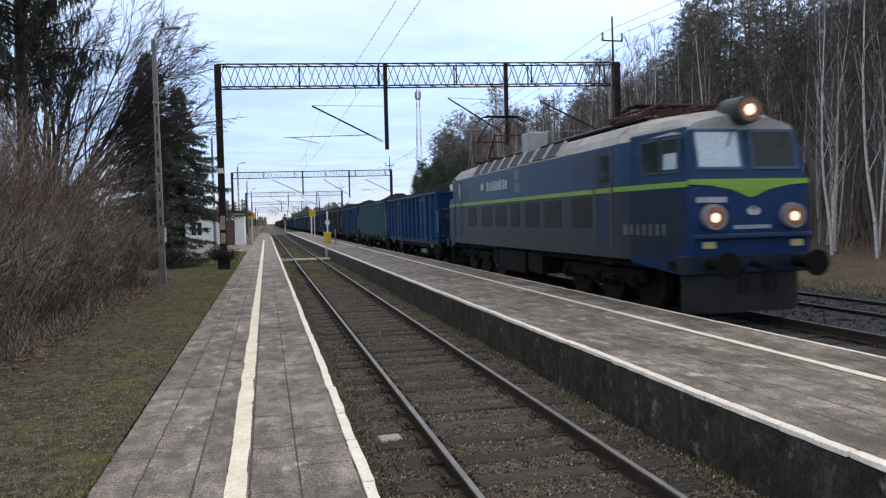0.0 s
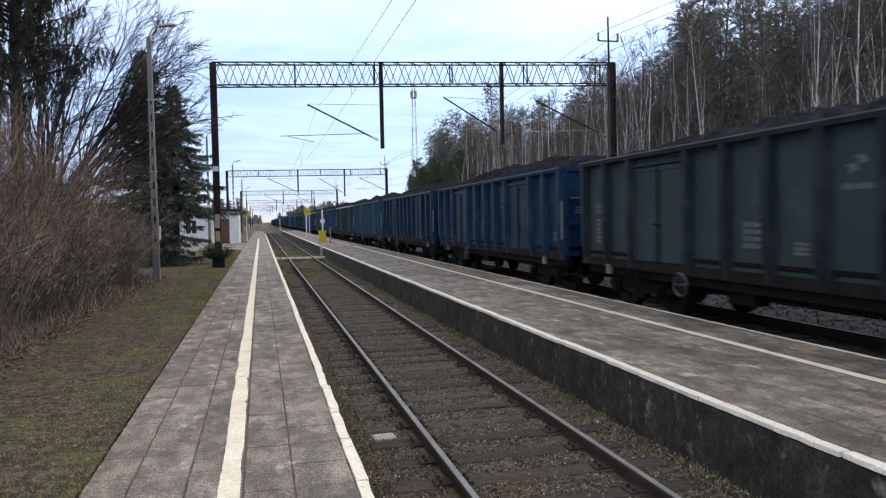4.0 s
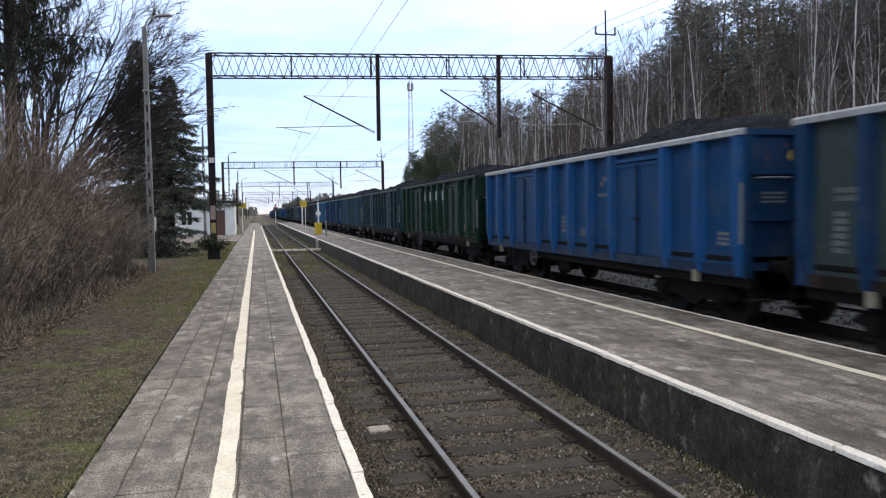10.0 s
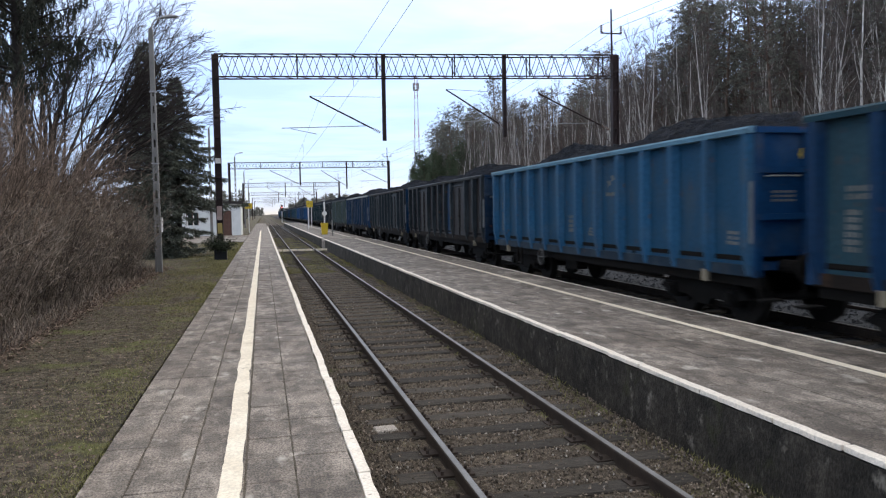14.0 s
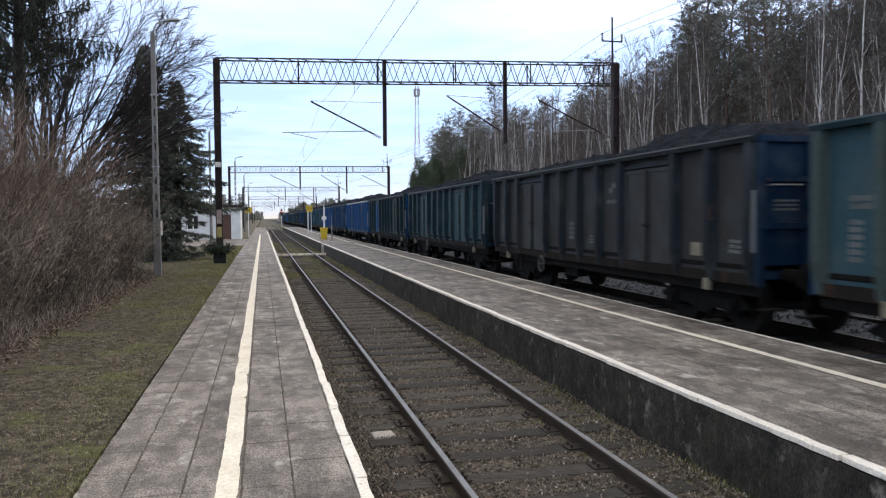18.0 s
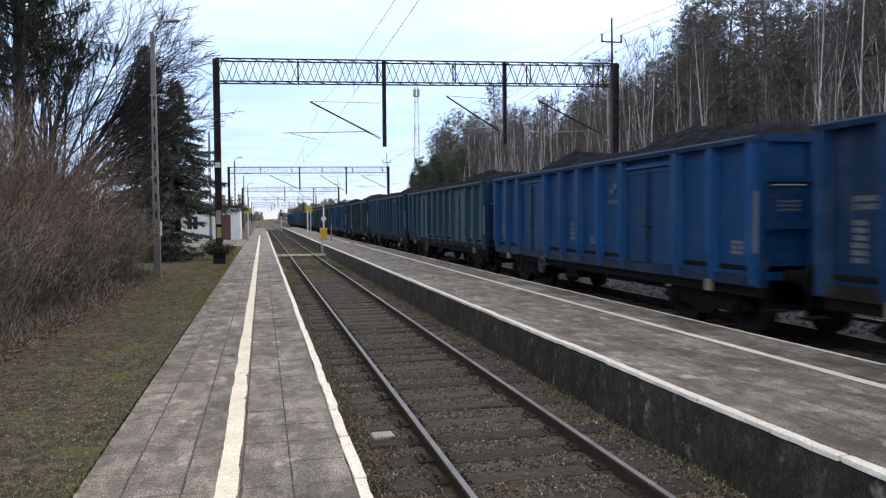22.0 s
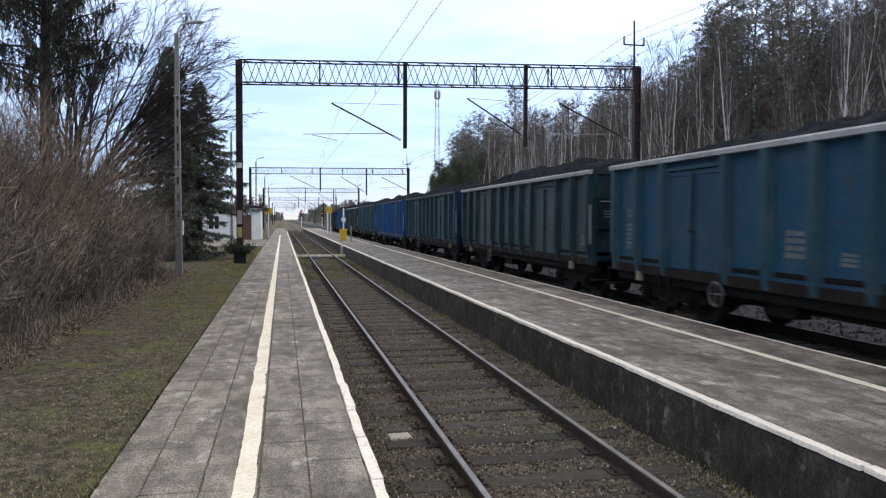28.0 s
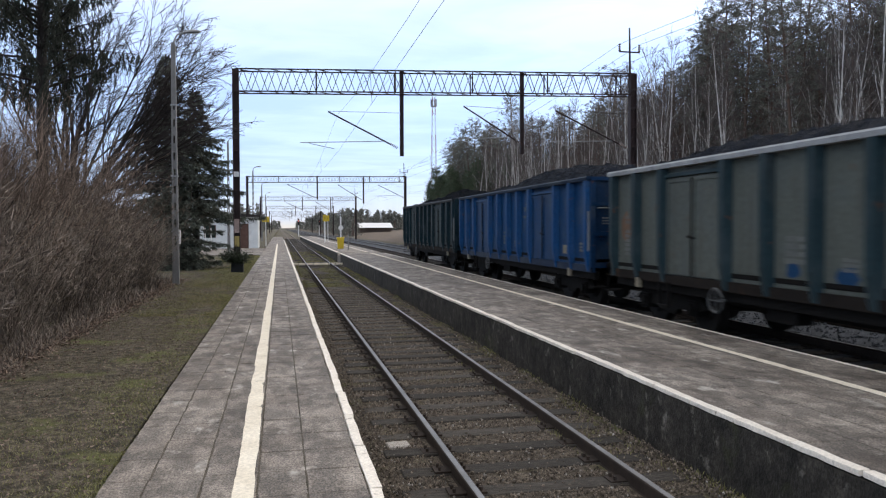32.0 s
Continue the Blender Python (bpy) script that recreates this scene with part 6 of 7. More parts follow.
def birch_meshes(seed, h):
    """Slim white stem, often forked low; ascending pale boughs end in a haze of fine twigs."""
    random.seed(seed)
    trunk, twigs = Geo(), Geo()
    stems = [(Vector((0, 0, -0.4)), Vector((rnd(-0.05, 0.05), rnd(-0.05, 0.05), 1)), h, 0.078)]
    if seed % 2:
        a = rnd(0, 6.28)
        stems.append((Vector((0, 0, -0.2)), Vector((0.09 * math.cos(a), 0.09 * math.sin(a), 1)), h * rnd(0.78, 0.92), 0.060))
    for p, d, ln, r in stems:
        pts, _ = bend(p, d, ln, 14, 0.035, 0.02)
        trunk.tube(pts, [r * (1 - 0.066 * k) for k in range(15)], 6)
        for k in range(15):
            u = 0.30 + 0.66 * k / 15 + rnd(-0.03, 0.03)
            i = min(int(u * 14), 13)
            at = pts[i].lerp(pts[i + 1], u * 14 - i)
            a = k * 2.4 + rnd(-0.5, 0.5)
            lean = rnd(0.40, 0.75)
            q, _ = bend(at, (lean * math.cos(a), lean * math.sin(a), 1), (1.25 - u) * rnd(2.2, 4.4), 6, 0.07, 0.05)
            w = 0.026 * (1.15 - u)
            (trunk if k % 2 == 0 else twigs).tube(q, [max(w * (1 - 0.14 * j), 0.006) for j in range(7)], 4)
            twiggy(twigs, q, 0.012, 1.1, 9, 1, 0.34, 0.02, 5, 0.0055)
        twiggy(twigs, pts[9:], 0.013, 1.3, 14, 1, 0.36, 0.05, 5, 0.0055)
    return trunk.mesh("trunk", BARK_BIRCH, True), twigs.mesh("crown", TWIG)


def pine_meshes(seed, h, low, needles=None):
    random.seed(seed)
    trunk, crown = Geo(), Geo()
    pts, _ = bend((0, 0, -0.4), (rnd(-0.04, 0.04), rnd(-0.04, 0.04), 1), h, 9, 0.02, 0.02)
    trunk.tube(pts, [0.13 * (1 - 0.09 * k) + 0.01 for k in range(10)], 7)
    dense = 15 if low < 0.2 else 9
    for k in range(44):
        u = low + (1 - low) * (k / 44) ** 0.8
        i = min(int(u * 9), 8)
        p = pts[i].lerp(pts[i + 1], u * 9 - i)
        a = k * 2.4 + rnd(-0.4, 0.4)
        if low < 0.2:
            ln = (0.25 + 2.1 * (1.02 - u)) * rnd(0.7, 1.15)
        else:
            ln = (0.5 + 1.6 * math.sin(math.pi * min(1, (1.02 - u) / (1 - low) * 0.85 + 0.1))) * rnd(0.6, 1.15)
        q, _ = bend(p, (math.cos(a), math.sin(a), rnd(0.1, 0.6)), ln, 3, 0.12, 0.05)
        trunk.tube(q, [0.035, 0.025, 0.018, 0.008], 3)
        for j in range(dense):
            c = q[random.choice((1, 2, 2, 3, 3))] + rvec(0.26)
            for _ in range(15):
                d = rvec(1).normalized()
                d.z = abs(d.z) * 0.8 + 0.05
                crown.blade(c + d * 0.03 + rvec(0.07), d * rnd(0.12, 0.24), 0.042)
    return trunk.mesh("trunk", BARK_PINE, True), crown.mesh("crown", needles or PINE_NEEDLE)


def tree(name, meshes, label, category, group, m):
    t = thing(name, label, category, group, m=m)
    part("trunk", meshes[0], None, t)
    part("crown", meshes[1], None, t)
    return t


def forest():
    birches = [tree("birch_tree", birch_meshes(40 + i, 11.6 + i * 0.6), "slender bare white-barked birch at the forest edge", "tree", "birches at the forest edge", pose(0, 0, 0)) for i in range(5)]
    pines = [tree("pine_tree", pine_meshes(60 + i, 14.4 + 0.7 * i, 0.45), "tall dark pine with a bare lower trunk", "tree", "pines of the forest", pose(0, 0, 0)) for i in range(5)]
    young = [tree("pine_tree", pine_meshes(80 + i, 8.5 + 1.1 * i, 0.12, YOUNG_NEEDLE), "young green pine crowned to the ground", "tree", "pines of the forest", pose(0, 0, 0)) for i in range(3)]
    random.seed(5)
    used = set()

    def put(src, x, y, k):
        z = -0.35 + max(0.0, min(1.0, (x - 21.5) / 18)) * 0.8
        m = pose(x, y, z - 0.05, 0, 0, rnd(0, 360))
        s = Matrix.Diagonal((k, k, k, 1))
        if src not in used:
            used.add(src)
            src.matrix_basis = m
            src.scale = (k, k, k)
        else:
            ob = copy_thing(src, m)
            ob.scale = (k, k, k)
    for i in range(125):
        y = 12 + 78 * (max(0.0, i + rnd(-0.4, 0.4)) / 125) ** 1.2
        put(birches[i % 5], rnd(22.5, 30), max(y, 12), rnd(0.84, 1.10))
    for i in range(140):
        y = 10 + 110 * (max(0.0, i + rnd(-0.5, 0.5)) / 140) ** 1.25
        put(pines[i % 5], rnd(36, 46) if 50 < y < 96 and i % 3 else rnd(26, 33), max(y, 9), rnd(0.82, 1.04))
    for i in range(84):
        y = 86 + 60 * random.random() ** 1.3
        put(young[i % 3], max(rnd(21.5, 33), y * 0.20 + rnd(-0.5, 5.0)), y, rnd(0.85, 1.2))


forest()


def woods(name, label, n, area, hs, seed, needles, clump, base=0.3, low=0.35, leaf=None, slim=0.42):
    """Deep woods: many trunks and ragged crowns in one mesh."""
    random.seed(seed)
    vt, ft = Geo(), Geo()
    for _ in range(n):
        x, y = area()
        h = rnd(*hs)
        p = Vector((x, y, base - 0.6))
        top = p + Vector((rnd(-0.4, 0.4), rnd(-0.4, 0.4), h))
        vt.tube([p, p.lerp(top, 0.5), top], [0.15, 0.11, 0.03], 5)
        for _ in range(needles):
            u = low + (1 - low) * random.random() ** 0.7
            c = p.lerp(top, u) + Vector((random.gauss(0, 1.15), random.gauss(0, 1.15), 0)) * (1.25 - u)
            for _ in range(4):
                d = rvec(1).normalized()
                ft.blade(c, d * clump * rnd(0.5, 1.1), clump * slim)
    a = new(name, ft.mesh(name, leaf or PINE_NEEDLE))
    tagged(a, label, "woods", kind="stuff")
    b = new(name + "_trunks", vt.mesh(name + "_trunks", BARK_PINE))
    tagged(b, "brown trunks deep in the woods", "woods", kind="stuff")


woods("deep_woods", "dark pine crowns deep in the forest", 400, lambda: (rnd(30, 62), rnd(-8, 52)), (12.5, 16.8), 4, 74, 0.34, low=0.42)
woods("deep_woods", "dark pine crowns deep in the forest", 360, lambda: (rnd(38, 75), rnd(52, 150)), (10.5, 13.5), 14, 66, 0.42, low=0.35)
woods("bare_woods", "grey-brown bare woods behind the birches", 440, lambda: (rnd(27, 48), rnd(44, 92)), (9.5, 13.8), 24, 170, 0.6, low=0.15, leaf=TWIG_DEEP, slim=0.026)
woods("far_woods", "low hazy woods closing the line of sight", 300, lambda: (lambda x, y: (x, y) if not 0.003 < x / y < 0.022 else (x + 22, y))(rnd(-70, 170), rnd(660, 860)), (6, 9), 16, 40, 1.5, low=0.05)
woods("far_woods", "hazy dark woods in the distance", 520, lambda: (rnd(17, 190), rnd(300, 560)), (7, 10), 6, 46, 1.2, low=0.05)
woods("far_woods", "dark woods left of the line in the distance", 160, lambda: (rnd(-70, -6), rnd(210, 460)), (6, 10), 7, 46, 1.0, low=0.05)
woods("trackside_bushes", "dark bushes beside the line in the distance", 60, lambda: (lambda y: (max(16.5, y * rnd(0.062, 0.098)), y))(rnd(170, 300)), (3, 7), 9, 60, 0.55, low=0.02)


def undergrowth():
    """Thin grey-brown saplings and twigs between the trunks."""
    random.seed(15)
    g = Geo()
    for _ in range(9000):
        x, y = rnd(23.5, 50), 9 + 88 * random.random() ** 1.1
        h = rnd(1.5, 10.5)
        q, _ = bend((x, y, -0.3 + max(0.0, min(1.0, (x - 21.5) / 18)) * 0.8), (rnd(-0.3, 0.3), rnd(-0.3, 0.3), 1), h, 3, 0.12, 0.03)
        r = rnd(0.008, 0.022)
        g.tube(q, [r, r * 0.8, r * 0.55, r * 0.25], 3)
        for _ in range(4):
            i = random.choice((1, 2))
            e, _ = bend(q[i], (rnd(-1, 1), rnd(-1, 1), 0.8), rnd(0.5, 1.6), 2, 0.1)
            g.tube(e, [0.01, 0.008, 0.004], 3)
    tagged(new("undergrowth", g.mesh("undergrowth", TWIG_DEEP)), "bare grey-brown saplings between the trunks", "undergrowth", kind="stuff")


undergrowth()


def spruce(seed, h, radius, low, label, m, squash=0.0):
    """Whorls of boughs; each bough is a drooping flat spray of needle-clad twigs."""
    random.seed(seed)
    trunk, crown = Geo(), Geo()
    pts, _ = bend((0, 0, -0.3), (0, 0, 1), h + 0.3, 8, 0.01, 0.05)
    trunk.tube(pts, [0.15 * (1 - 0.115 * k) + 0.010 for k in range(9)], 7)
    layers = int((h - low) * 4.2)
    for k in range(layers):
        u = k / layers
        z = low + (h - low) * u
        full = radius * ((1 - u) ** 1.0 * (1 - squash * (1 - u) ** 3) + 0.03) * rnd(0.82, 1.1)
        for j in range(8):
            a = k * 0.9 + j * math.pi / 4 + rnd(-0.3, 0.3)
            l2 = full * rnd(0.6, 1.22)
            rise = 0.55 if u > 0.8 else 0.15 - 0.35 * (1 - u)
            q, _ = bend((0, 0, z + rnd(-0.1, 0.1)), (math.cos(a), math.sin(a), rise), l2, 5, 0.06, -0.03)
            q[5].z += 0.05 * l2
            trunk.tube(q, [0.026, 0.021, 0.016, 0.012, 0.008, 0.004], 3)
            for _ in range(int(2 + 20 * l2)):
                v = 0.12 + 0.88 * random.random() ** 0.8
                i = min(int(v * 5), 4)
                c = q[i].lerp(q[i + 1], v * 5 - i)
                b = a + random.choice((-1, 1)) * rnd(0.4, 1.0)
                ln = rnd(0.22, 0.55) * (1.15 - 0.6 * v) * min(1.0, 0.35 + 0.7 * l2)
                run = Vector((math.cos(b), math.sin(b), rnd(-0.85, 0.0))).normalized()
                for n in range(12):
                    e = c + run * ln * rnd(0, 1) + Vector((0, 0, -0.02))
                    crown.blade(e, (run * 0.8 + rvec(0.5)).normalized() * rnd(0.08, 0.17), rnd(0.024, 0.044))
    return tree("spruce_tree", (trunk.mesh("trunk", BARK_DARK, True), crown.mesh("crown", NEEDLE)), label, "tree", "spruces by the platform", m)


def old_spruce(seed, h, low, label, m):
    """Thin crown: rising boughs with long curtains of hanging twigs."""
    random.seed(seed)
    trunk, crown = Geo(), Geo()
    pts, _ = bend((0, 0, -0.3), (0, 0, 1), h + 0.3, 10, 0.012, 0.05)
    trunk.tube(pts, [0.125 * (1 - 0.09 * k) + 0.012 for k in range(11)], 8)
    z = low
    while z < h - 0.5:
        u = z / h
        at = pts[min(int(u * 10), 9)].lerp(pts[min(int(u * 10), 9) + 1], u * 10 - min(int(u * 10), 9))
        for j in range(5):
            a = z * 5.1 + j * 1.257 + rnd(-0.4, 0.4)
            l2 = 2.6 * (1 - u) ** 0.5 * rnd(0.45, 1.1)
            q, _ = bend(at + Vector((0, 0, rnd(-0.2, 0.2))), (math.cos(a), math.sin(a), rnd(0.15, 0.6)), l2, 6, 0.06, 0.02)
            trunk.tube(q, [0.034, 0.028, 0.022, 0.017, 0.012, 0.009, 0.005], 4)
            for _ in range(int(5 + 18 * l2)):
                v = 0.15 + 0.85 * random.random()
                i = min(int(v * 6), 5)
                c = q[i].lerp(q[i + 1], v * 6 - i)
                tw, _ = bend(c, (random.gauss(0, 0.28), random.gauss(0, 0.28), -1), rnd(0.16, 0.62) * (1.15 - 0.45 * v), 4, 0.07, -0.1)
                for n in range(15):
                    w = rnd(0, 3.99)
                    e = tw[int(w)].lerp(tw[int(w) + 1], w - int(w))
                    crown.blade(e, (Vector((0, 0, -0.9)) + rvec(0.42)).normalized() * rnd(0.07, 0.15), rnd(0.018, 0.032))
        # a few bare dead sticks between the boughs
        q, _ = bend(at, (rnd(-1, 1), rnd(-1, 1), rnd(-0.3, 0.3)), rnd(0.4, 0.9), 4, 0.15, 0.0)
        trunk.tube(q, [0.014, 0.011, 0.008, 0.006, 0.003], 3)
        z += rnd(0.26, 0.38)
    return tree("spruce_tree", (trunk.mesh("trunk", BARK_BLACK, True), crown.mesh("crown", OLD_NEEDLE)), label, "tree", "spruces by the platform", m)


spruce(21, 9.3, 2.9, 0.3, "dense grey-green spruce with a pointed top", pose(-4.75, 34.6, 0), 0.25)
spruce(22, 7.9, 2.25, 2.55, "smaller grey-green spruce grown into a taller one", pose(-3.62, 35.2, 0))
spruce(24, 3.0, 1.2, 0.1, "low bushy spruce under a taller one", pose(-4.2, 33.4, 0))
old_spruce(23, 17.0, 4.75, "old spruce with hanging branches above brushwood", pose(-4.87, 17.2, 0))


def leaning_tree():
    """Old bare tree: a short bole, long slanting limbs that fork again and again, and drooping fine tips."""
    random.seed(31)
    trunk, twigs = Geo(), Geo()
    base = Vector((-6.75, 27.2, 2.3))
    trunk.tube([Vector((-6.95, 27.2, -0.3)), Vector((-6.9, 27.2, 0.9)), base], [0.26, 0.22, 0.19], 8)

    def limb(p, d, ln, r, level):
        steps = (9, 6, 5, 4)[level]
        pts, end = bend(p, d, ln, steps, (0.045, 0.075, 0.10, 0.13)[level], (0.012, 0.02, -0.01, -0.04)[level])
        g = trunk if level < 2 else twigs
        g.tube(pts, [max(r * (1 - 0.78 * k / steps), 0.0058) for k in range(steps + 1)], (6, 5, 4, 3)[level])
        if level == 3:
            return
        n = (10, 8, 6)[level]
        for k in range(n):
            u = 0.22 + 0.76 * (k + rnd(-0.3, 0.3)) / (n - 1)
            u = min(max(u, 0.15), 0.98)
            i = min(int(u * steps), steps - 1)
            q = pts[i].lerp(pts[i + 1], u * steps - i)
            way = (pts[i + 1] - pts[i]).normalized()
            out = (way + rvec(0.30) + Vector((0.10, 0, -0.02))).normalized()
            limb(q, out, ln * rnd(0.34, 0.56) * (1.12 - 0.45 * u), r * (1 - 0.7 * u) * rnd(0.45, 0.65), level + 1)
    for i in range(18):
        ang = -0.28 + 1.34 * (i / 17) + rnd(-0.07, 0.07)
        d = Vector((math.sin(ang), rnd(-0.22, 0.22), math.cos(ang)))
        limb(base + Vector((rnd(-0.3, 0.3), rnd(-0.3, 0.3), rnd(-0.5, 0.3))), d, rnd(5.4, 6.6) if ang < 0.85 else rnd(4.4, 5.2) if ang < 0.98 else rnd(2.2, 3.0), rnd(0.055, 0.095), 0)
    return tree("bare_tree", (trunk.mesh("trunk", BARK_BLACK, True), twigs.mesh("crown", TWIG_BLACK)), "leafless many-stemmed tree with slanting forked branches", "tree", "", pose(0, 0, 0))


leaning_tree()


def shrub(seed, x, y, h, r, material, label, n=420):
    """A brake of upright shoots with fine side twigs."""
    random.seed(seed)
    s = thing("brushwood_shrub", label, "shrub", "brushwood along the platform", m=pose(x, y, -0.05))
    g, f = Geo(), Geo()
    for _ in range(n):
        a, q = rnd(0, 6.283), random.random() ** 0.6
        p = Vector((math.cos(a) * q * r * 0.62, math.sin(a) * q * r * 0.80, 0))
        d = Vector((math.cos(a) * q * 0.30 + random.gauss(0, 0.17), math.sin(a) * q * 0.26 + random.gauss(0, 0.17), 1))
        ln = h * (0.55 + 0.6 * random.random() ** 0.6) * (1.0 - 0.15 * q)
        pts, _ = bend(p, d, ln, 4, 0.16, 0.04)
        w = rnd(0.004, 0.009)
        g.tube(pts, [w, w * 0.85, w * 0.7, w * 0.5, w * 0.25], 3)
        for _ in range(24):
            i = random.choice((0, 1, 1, 2, 2, 3, 3))
            c = pts[i].lerp(pts[i + 1], random.random())
            e = (pts[i + 1] - pts[i]).normalized() + rvec(0.72)
            f.blade(c, e.normalized() * rnd(0.10, 0.32), rnd(0.006, 0.012))
    part("stem_mass", g.mesh("stem_mass", material), None, s)
    part("twig_mass", f.mesh("twig_mass", material), None, s)


SHRUBS = [(-4.6, 9.4, 2.7, 1.0), (-5.4, 10.6, 3.2, 1.3), (-4.7, 11.8, 2.0, 1.0), (-5.5, 12.6, 3.5, 1.3), (-4.6, 13.9, 2.3, 1.0), (-5.3, 14.8, 3.75, 1.3), (-4.5, 16.0, 2.6, 1.0), (-5.2, 17.0, 3.5, 1.4), (-4.4, 18.2, 2.3, 1.0),
          (-5.1, 19.2, 3.4, 1.4), (-4.4, 20.4, 2.2, 1.0), (-5.0, 21.4, 3.15, 1.3), (-4.2, 22.6, 1.9, 0.95), (-5.0, 23.6, 2.8, 1.2), (-6.8, 15.0, 3.8, 1.4), (-6.8, 19.0, 3.6, 1.4), (-6.6, 23.0, 3.0, 1.3), (-4.4, 24.6, 2.2, 0.9), (-6.9, 11.0, 3.4, 1.4)]
for i, (x, y, h, r) in enumerate(SHRUBS):
    tall = h > 3.1
    h *= 1.18 if tall else 1.0
    shrub(100 + i, x, y, h, r, BRUSH_RED if tall else BRUSH, "tall reddish-brown willow brushwood, leafless" if tall else "dense grey-brown leafless brushwood", 520 if tall else 420)


def evergreen(x, y):
    random.seed(77)
    s = thing("evergreen_shrub", "round dark evergreen shrub around the gantry foot", "shrub", m=pose(x, y, 0))
    g, f = Geo(), Geo()
    for _ in range(70):
        d = Vector((rnd(-1, 1), rnd(-1, 1), rnd(0.1, 0.8)))
        q, _ = bend((d.x * 0.1, d.y * 0.1, 0.42), d, rnd(0.35, 0.62), 3, 0.1)
        g.tube(q, [0.01, 0.008, 0.006, 0.003], 3)
        for _ in range(34):
            c = q[random.choice((1, 2, 3))] + rvec(0.06)
            f.blade(c, rvec(1).normalized() * rnd(0.05, 0.11), 0.03)
    part("stem_mass", g.mesh("stem_mass", BARK_DARK), None, s)
    part("foliage", f.mesh("foliage", BOX_LEAF), None, s)


evergreen(-1.68, 30.85)


def grass(name, n, x0, x1, y0, y1, z, hs, label, material=GRASS, wide=0.0045, dens=None):
    random.seed(n)
    g = Geo()
    for _ in range(n):
        y = y0 + (y1 - y0) * random.random() ** 1.9
        x = rnd(x0, x1)
        if dens and random.random() > dens(x, y):
            continue
        d = Vector((random.gauss(0, 0.5), random.gauss(0, 0.5), 1)).normalized()
        g.blade(Vector((x, y, z - 0.012)), d * rnd(*hs), wide * (1 + y * 0.05))
    tagged(new(name, g.mesh(name, material)), label, "grass", kind="stuff")


tufts = lambda x, y: 0.25 + 0.9 * max(0, noise.noise((x * 1.3, y * 0.9, 4)) + 0.25)
grass("grass", 190000, -6.5, -1.22, 3.6, 48, -0.02, (0.012, 0.042), "short winter grass, brown and mossy green", dens=tufts)
grass("dry_grass", 5200, -4.6, -3.3, 9, 27, -0.02, (0.10, 0.38), "dry brown grass along the brushwood", BRUSH, 0.008)
grass("weeds", 34000, 2.95, 3.92, 5, 40, RAIL1 - SUNK - 0.02, (0.02, 0.07), "sparse weeds along the platform wall", MOSS, 0.008, dens=lambda x, y: 0.03 + max(0, noise.noise((x * 1.6, y * 0.7, 9))) * 1.9)
grass("weeds", 7000, 0.74, 1.45, 5, 40, RAIL1 - SUNK - 0.02, (0.015, 0.05), "sparse weeds along the platform wall", dens=lambda x, y: 0.1 + max(0, noise.noise((x * 2, y * 0.7, 2))) * 1.6)
grass("track_grass", 30000, 0.95, 3.8, 30, 75, RAIL1 - SUNK - 0.02, (0.03, 0.09), "olive grass growing between the old rails", MOSS, 0.008, dens=lambda x, y: 0.9 if abs(abs(x - AXIS1) - 0.7525) > 0.1 and noise.noise((x * 0.8, y * 0.25, 3)) > -0.15 else 0.0)
grass("verge_grass", 9000, 15.3, 22, 10, 60, -0.62, (0.06, 0.22), "rough verge grass beside the third track", wide=0.012)
grass("moss", 150000, -3.0, -1.20, 3.6, 50, -0.02, (0.008, 0.026), "olive moss along the platform edge", MOSS, 0.007, lambda x, y: 0.08 + 1.1 * max(0, (x + 2.6) / 1.4) * max(0.0, 0.45 + 1.3 * noise.noise((x * 1.4, y * 0.55, 1))))
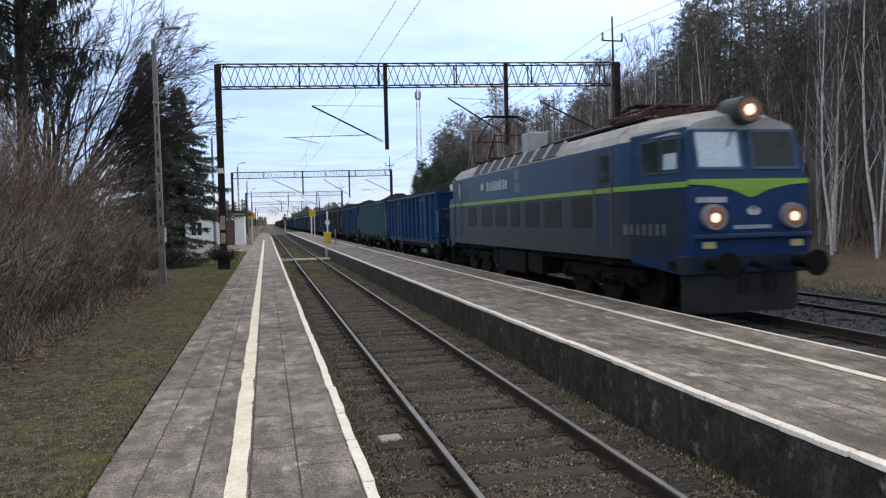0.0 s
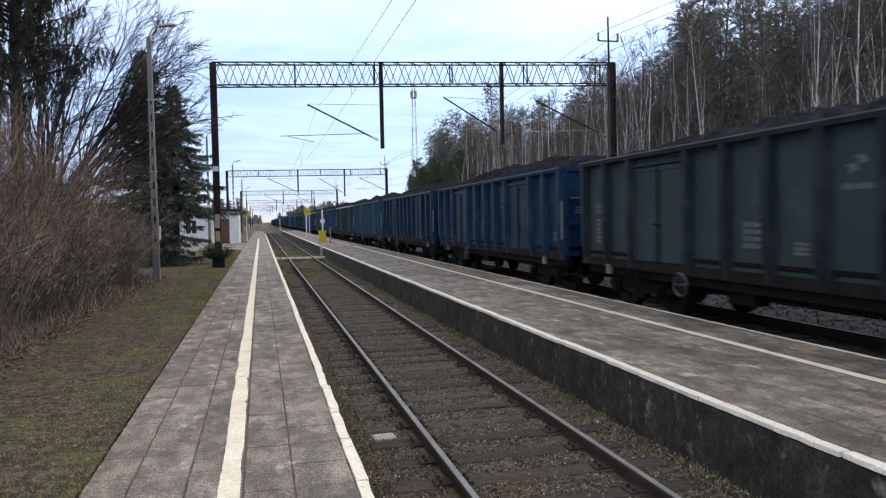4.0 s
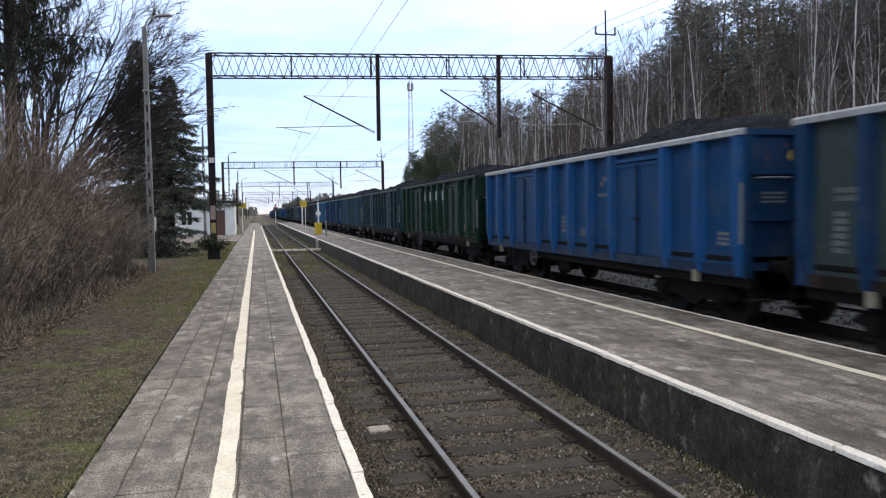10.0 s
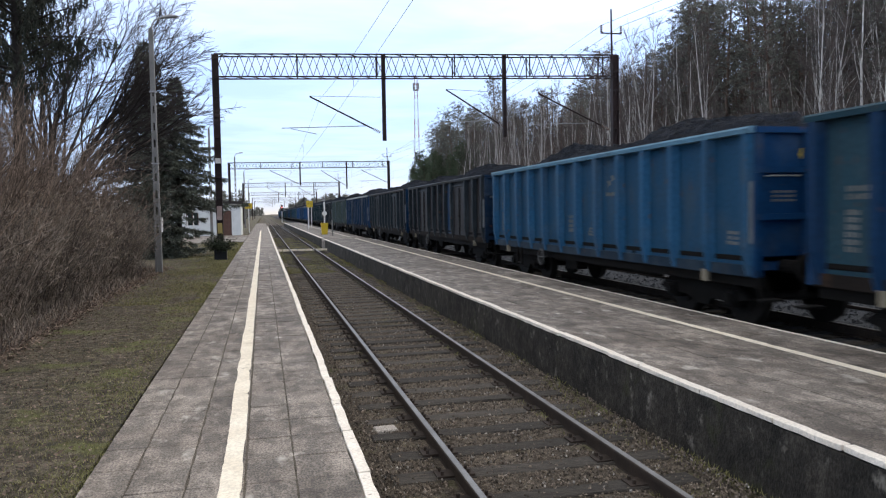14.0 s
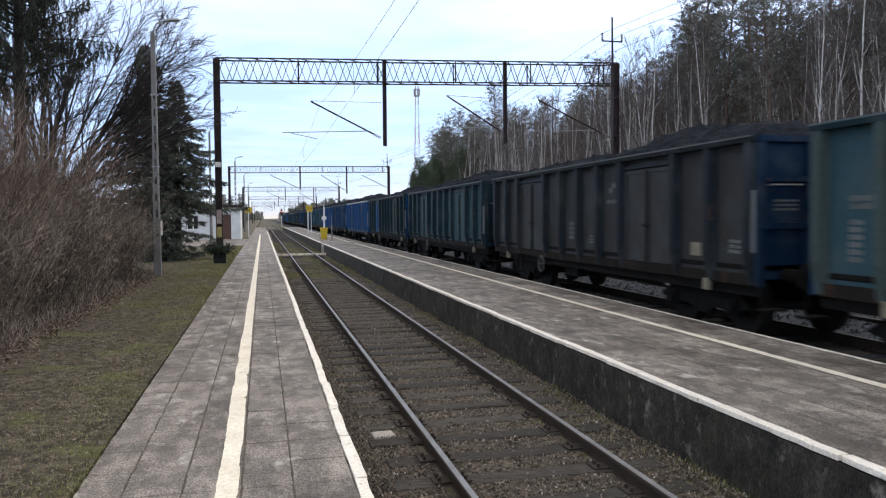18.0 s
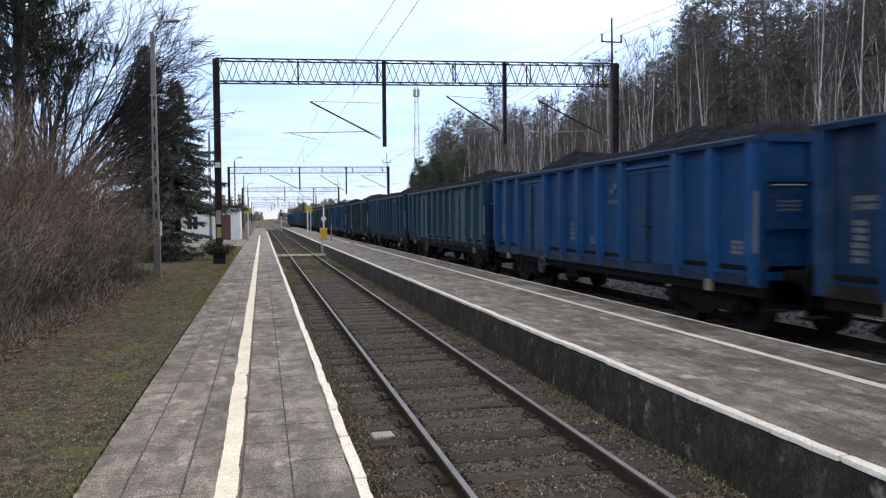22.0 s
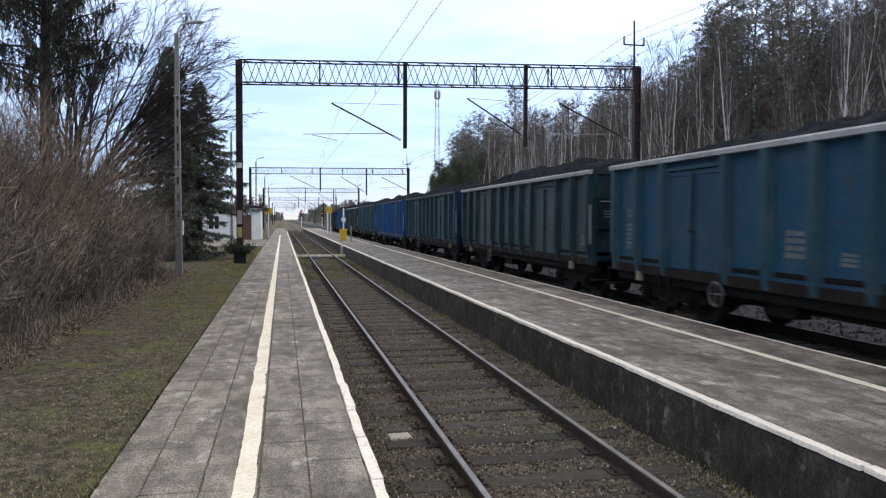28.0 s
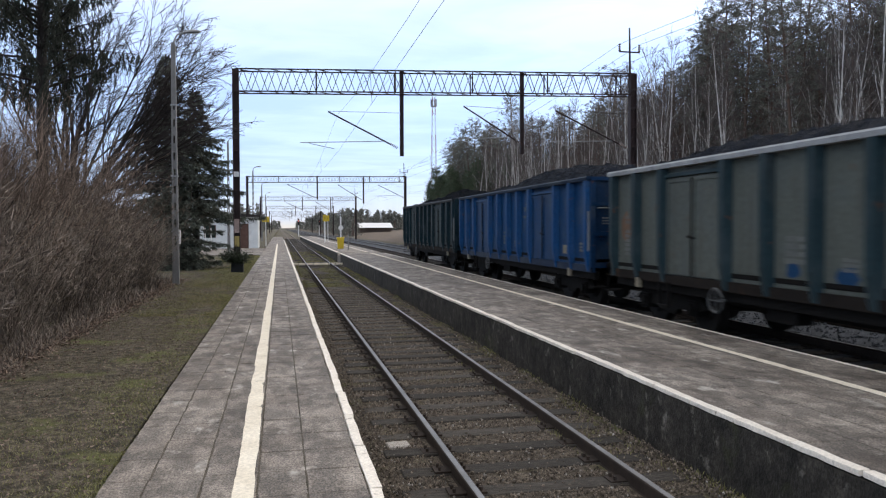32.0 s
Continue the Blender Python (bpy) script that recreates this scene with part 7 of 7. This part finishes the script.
grass("moss", 60000, -3.4, -1.22, 16, 52, -0.02, (0.02, 0.05), "olive moss in the verge further along", MOSS, 0.008, lambda x, y: max(0.0, 0.55 + 1.2 * noise.noise((x * 0.9, y * 0.35, 6))) * (0.35 + 0.65 * max(0.0, (x + 3.4) / 2.2)))
# fallen leaves on the grass
random.seed(8)
lv = Geo()
for _ in range(15000):
    p = Vector((rnd(-5, -1.25), 3.8 + 26 * random.random() ** 1.6, 0.0))
    d = Vector((rnd(-1, 1), rnd(-1, 1), rnd(0, 0.3))).normalized()
    lv.blade(p, d * rnd(0.016, 0.040), rnd(0.010, 0.022))
for _ in range(16000):
    p = Vector((-3.55 + random.gauss(0, 0.22), 8 + 19 * random.random(), 0.0))
    d = Vector((rnd(-1, 1), rnd(-1, 1), rnd(0, 0.5))).normalized()
    lv.blade(p, d * rnd(0.03, 0.07), rnd(0.02, 0.035))
tagged(new("fallen_leaves", lv.mesh("fallen_leaves", mat("dry_leaves", (0.25, 0.195, 0.155), (0.125, 0.085, 0.064), 0.9, 5, 20, 0, space="World", island=0.6))), "dry fallen leaves on the grass", "leaves", kind="stuff")


# ---- movement: the whole train passes at one steady speed ----
def motions():
    times = [0.0, 8.0, 16.0, 24.0, 32.0]
    walk(LOCO, [(t, pose(AXIS2, NOSE - SPEED * t, RAIL2)) for t in times])
    for k, w in enumerate(WAGONS):
        mid = NOSE + 19.24 + 14.04 * (k + 0.5)
        walk(w, [(t, pose(AXIS2, mid - SPEED * t, RAIL2)) for t in times])
    # wheels roll while their vehicle is near
    for k, v in enumerate([LOCO, *WAGONS]):
        start = NOSE + (10 if k == 0 else 19.24 + 14.04 * (k - 0.5))
        a, b = max(0, int((start - 48) / SPEED * FPS)), min(32 * FPS, int((start + 6) / SPEED * FPS))
        for ws in [o for o in v.children_recursive if "radius" in o]:
            x, y, z = ws.location
            turn = math.degrees(SPEED / FPS / ws["radius"])
            rows = [(n / FPS, pose(x, y, z, turn * (n - a))) for n in range(a, b + 1)]
            first = [(0.0, pose(x, y, z))] if a > 0 else []
            last = [(32.0, rows[-1][1])] if b < 32 * FPS else []
            walk(ws, first + rows + last)


motions()
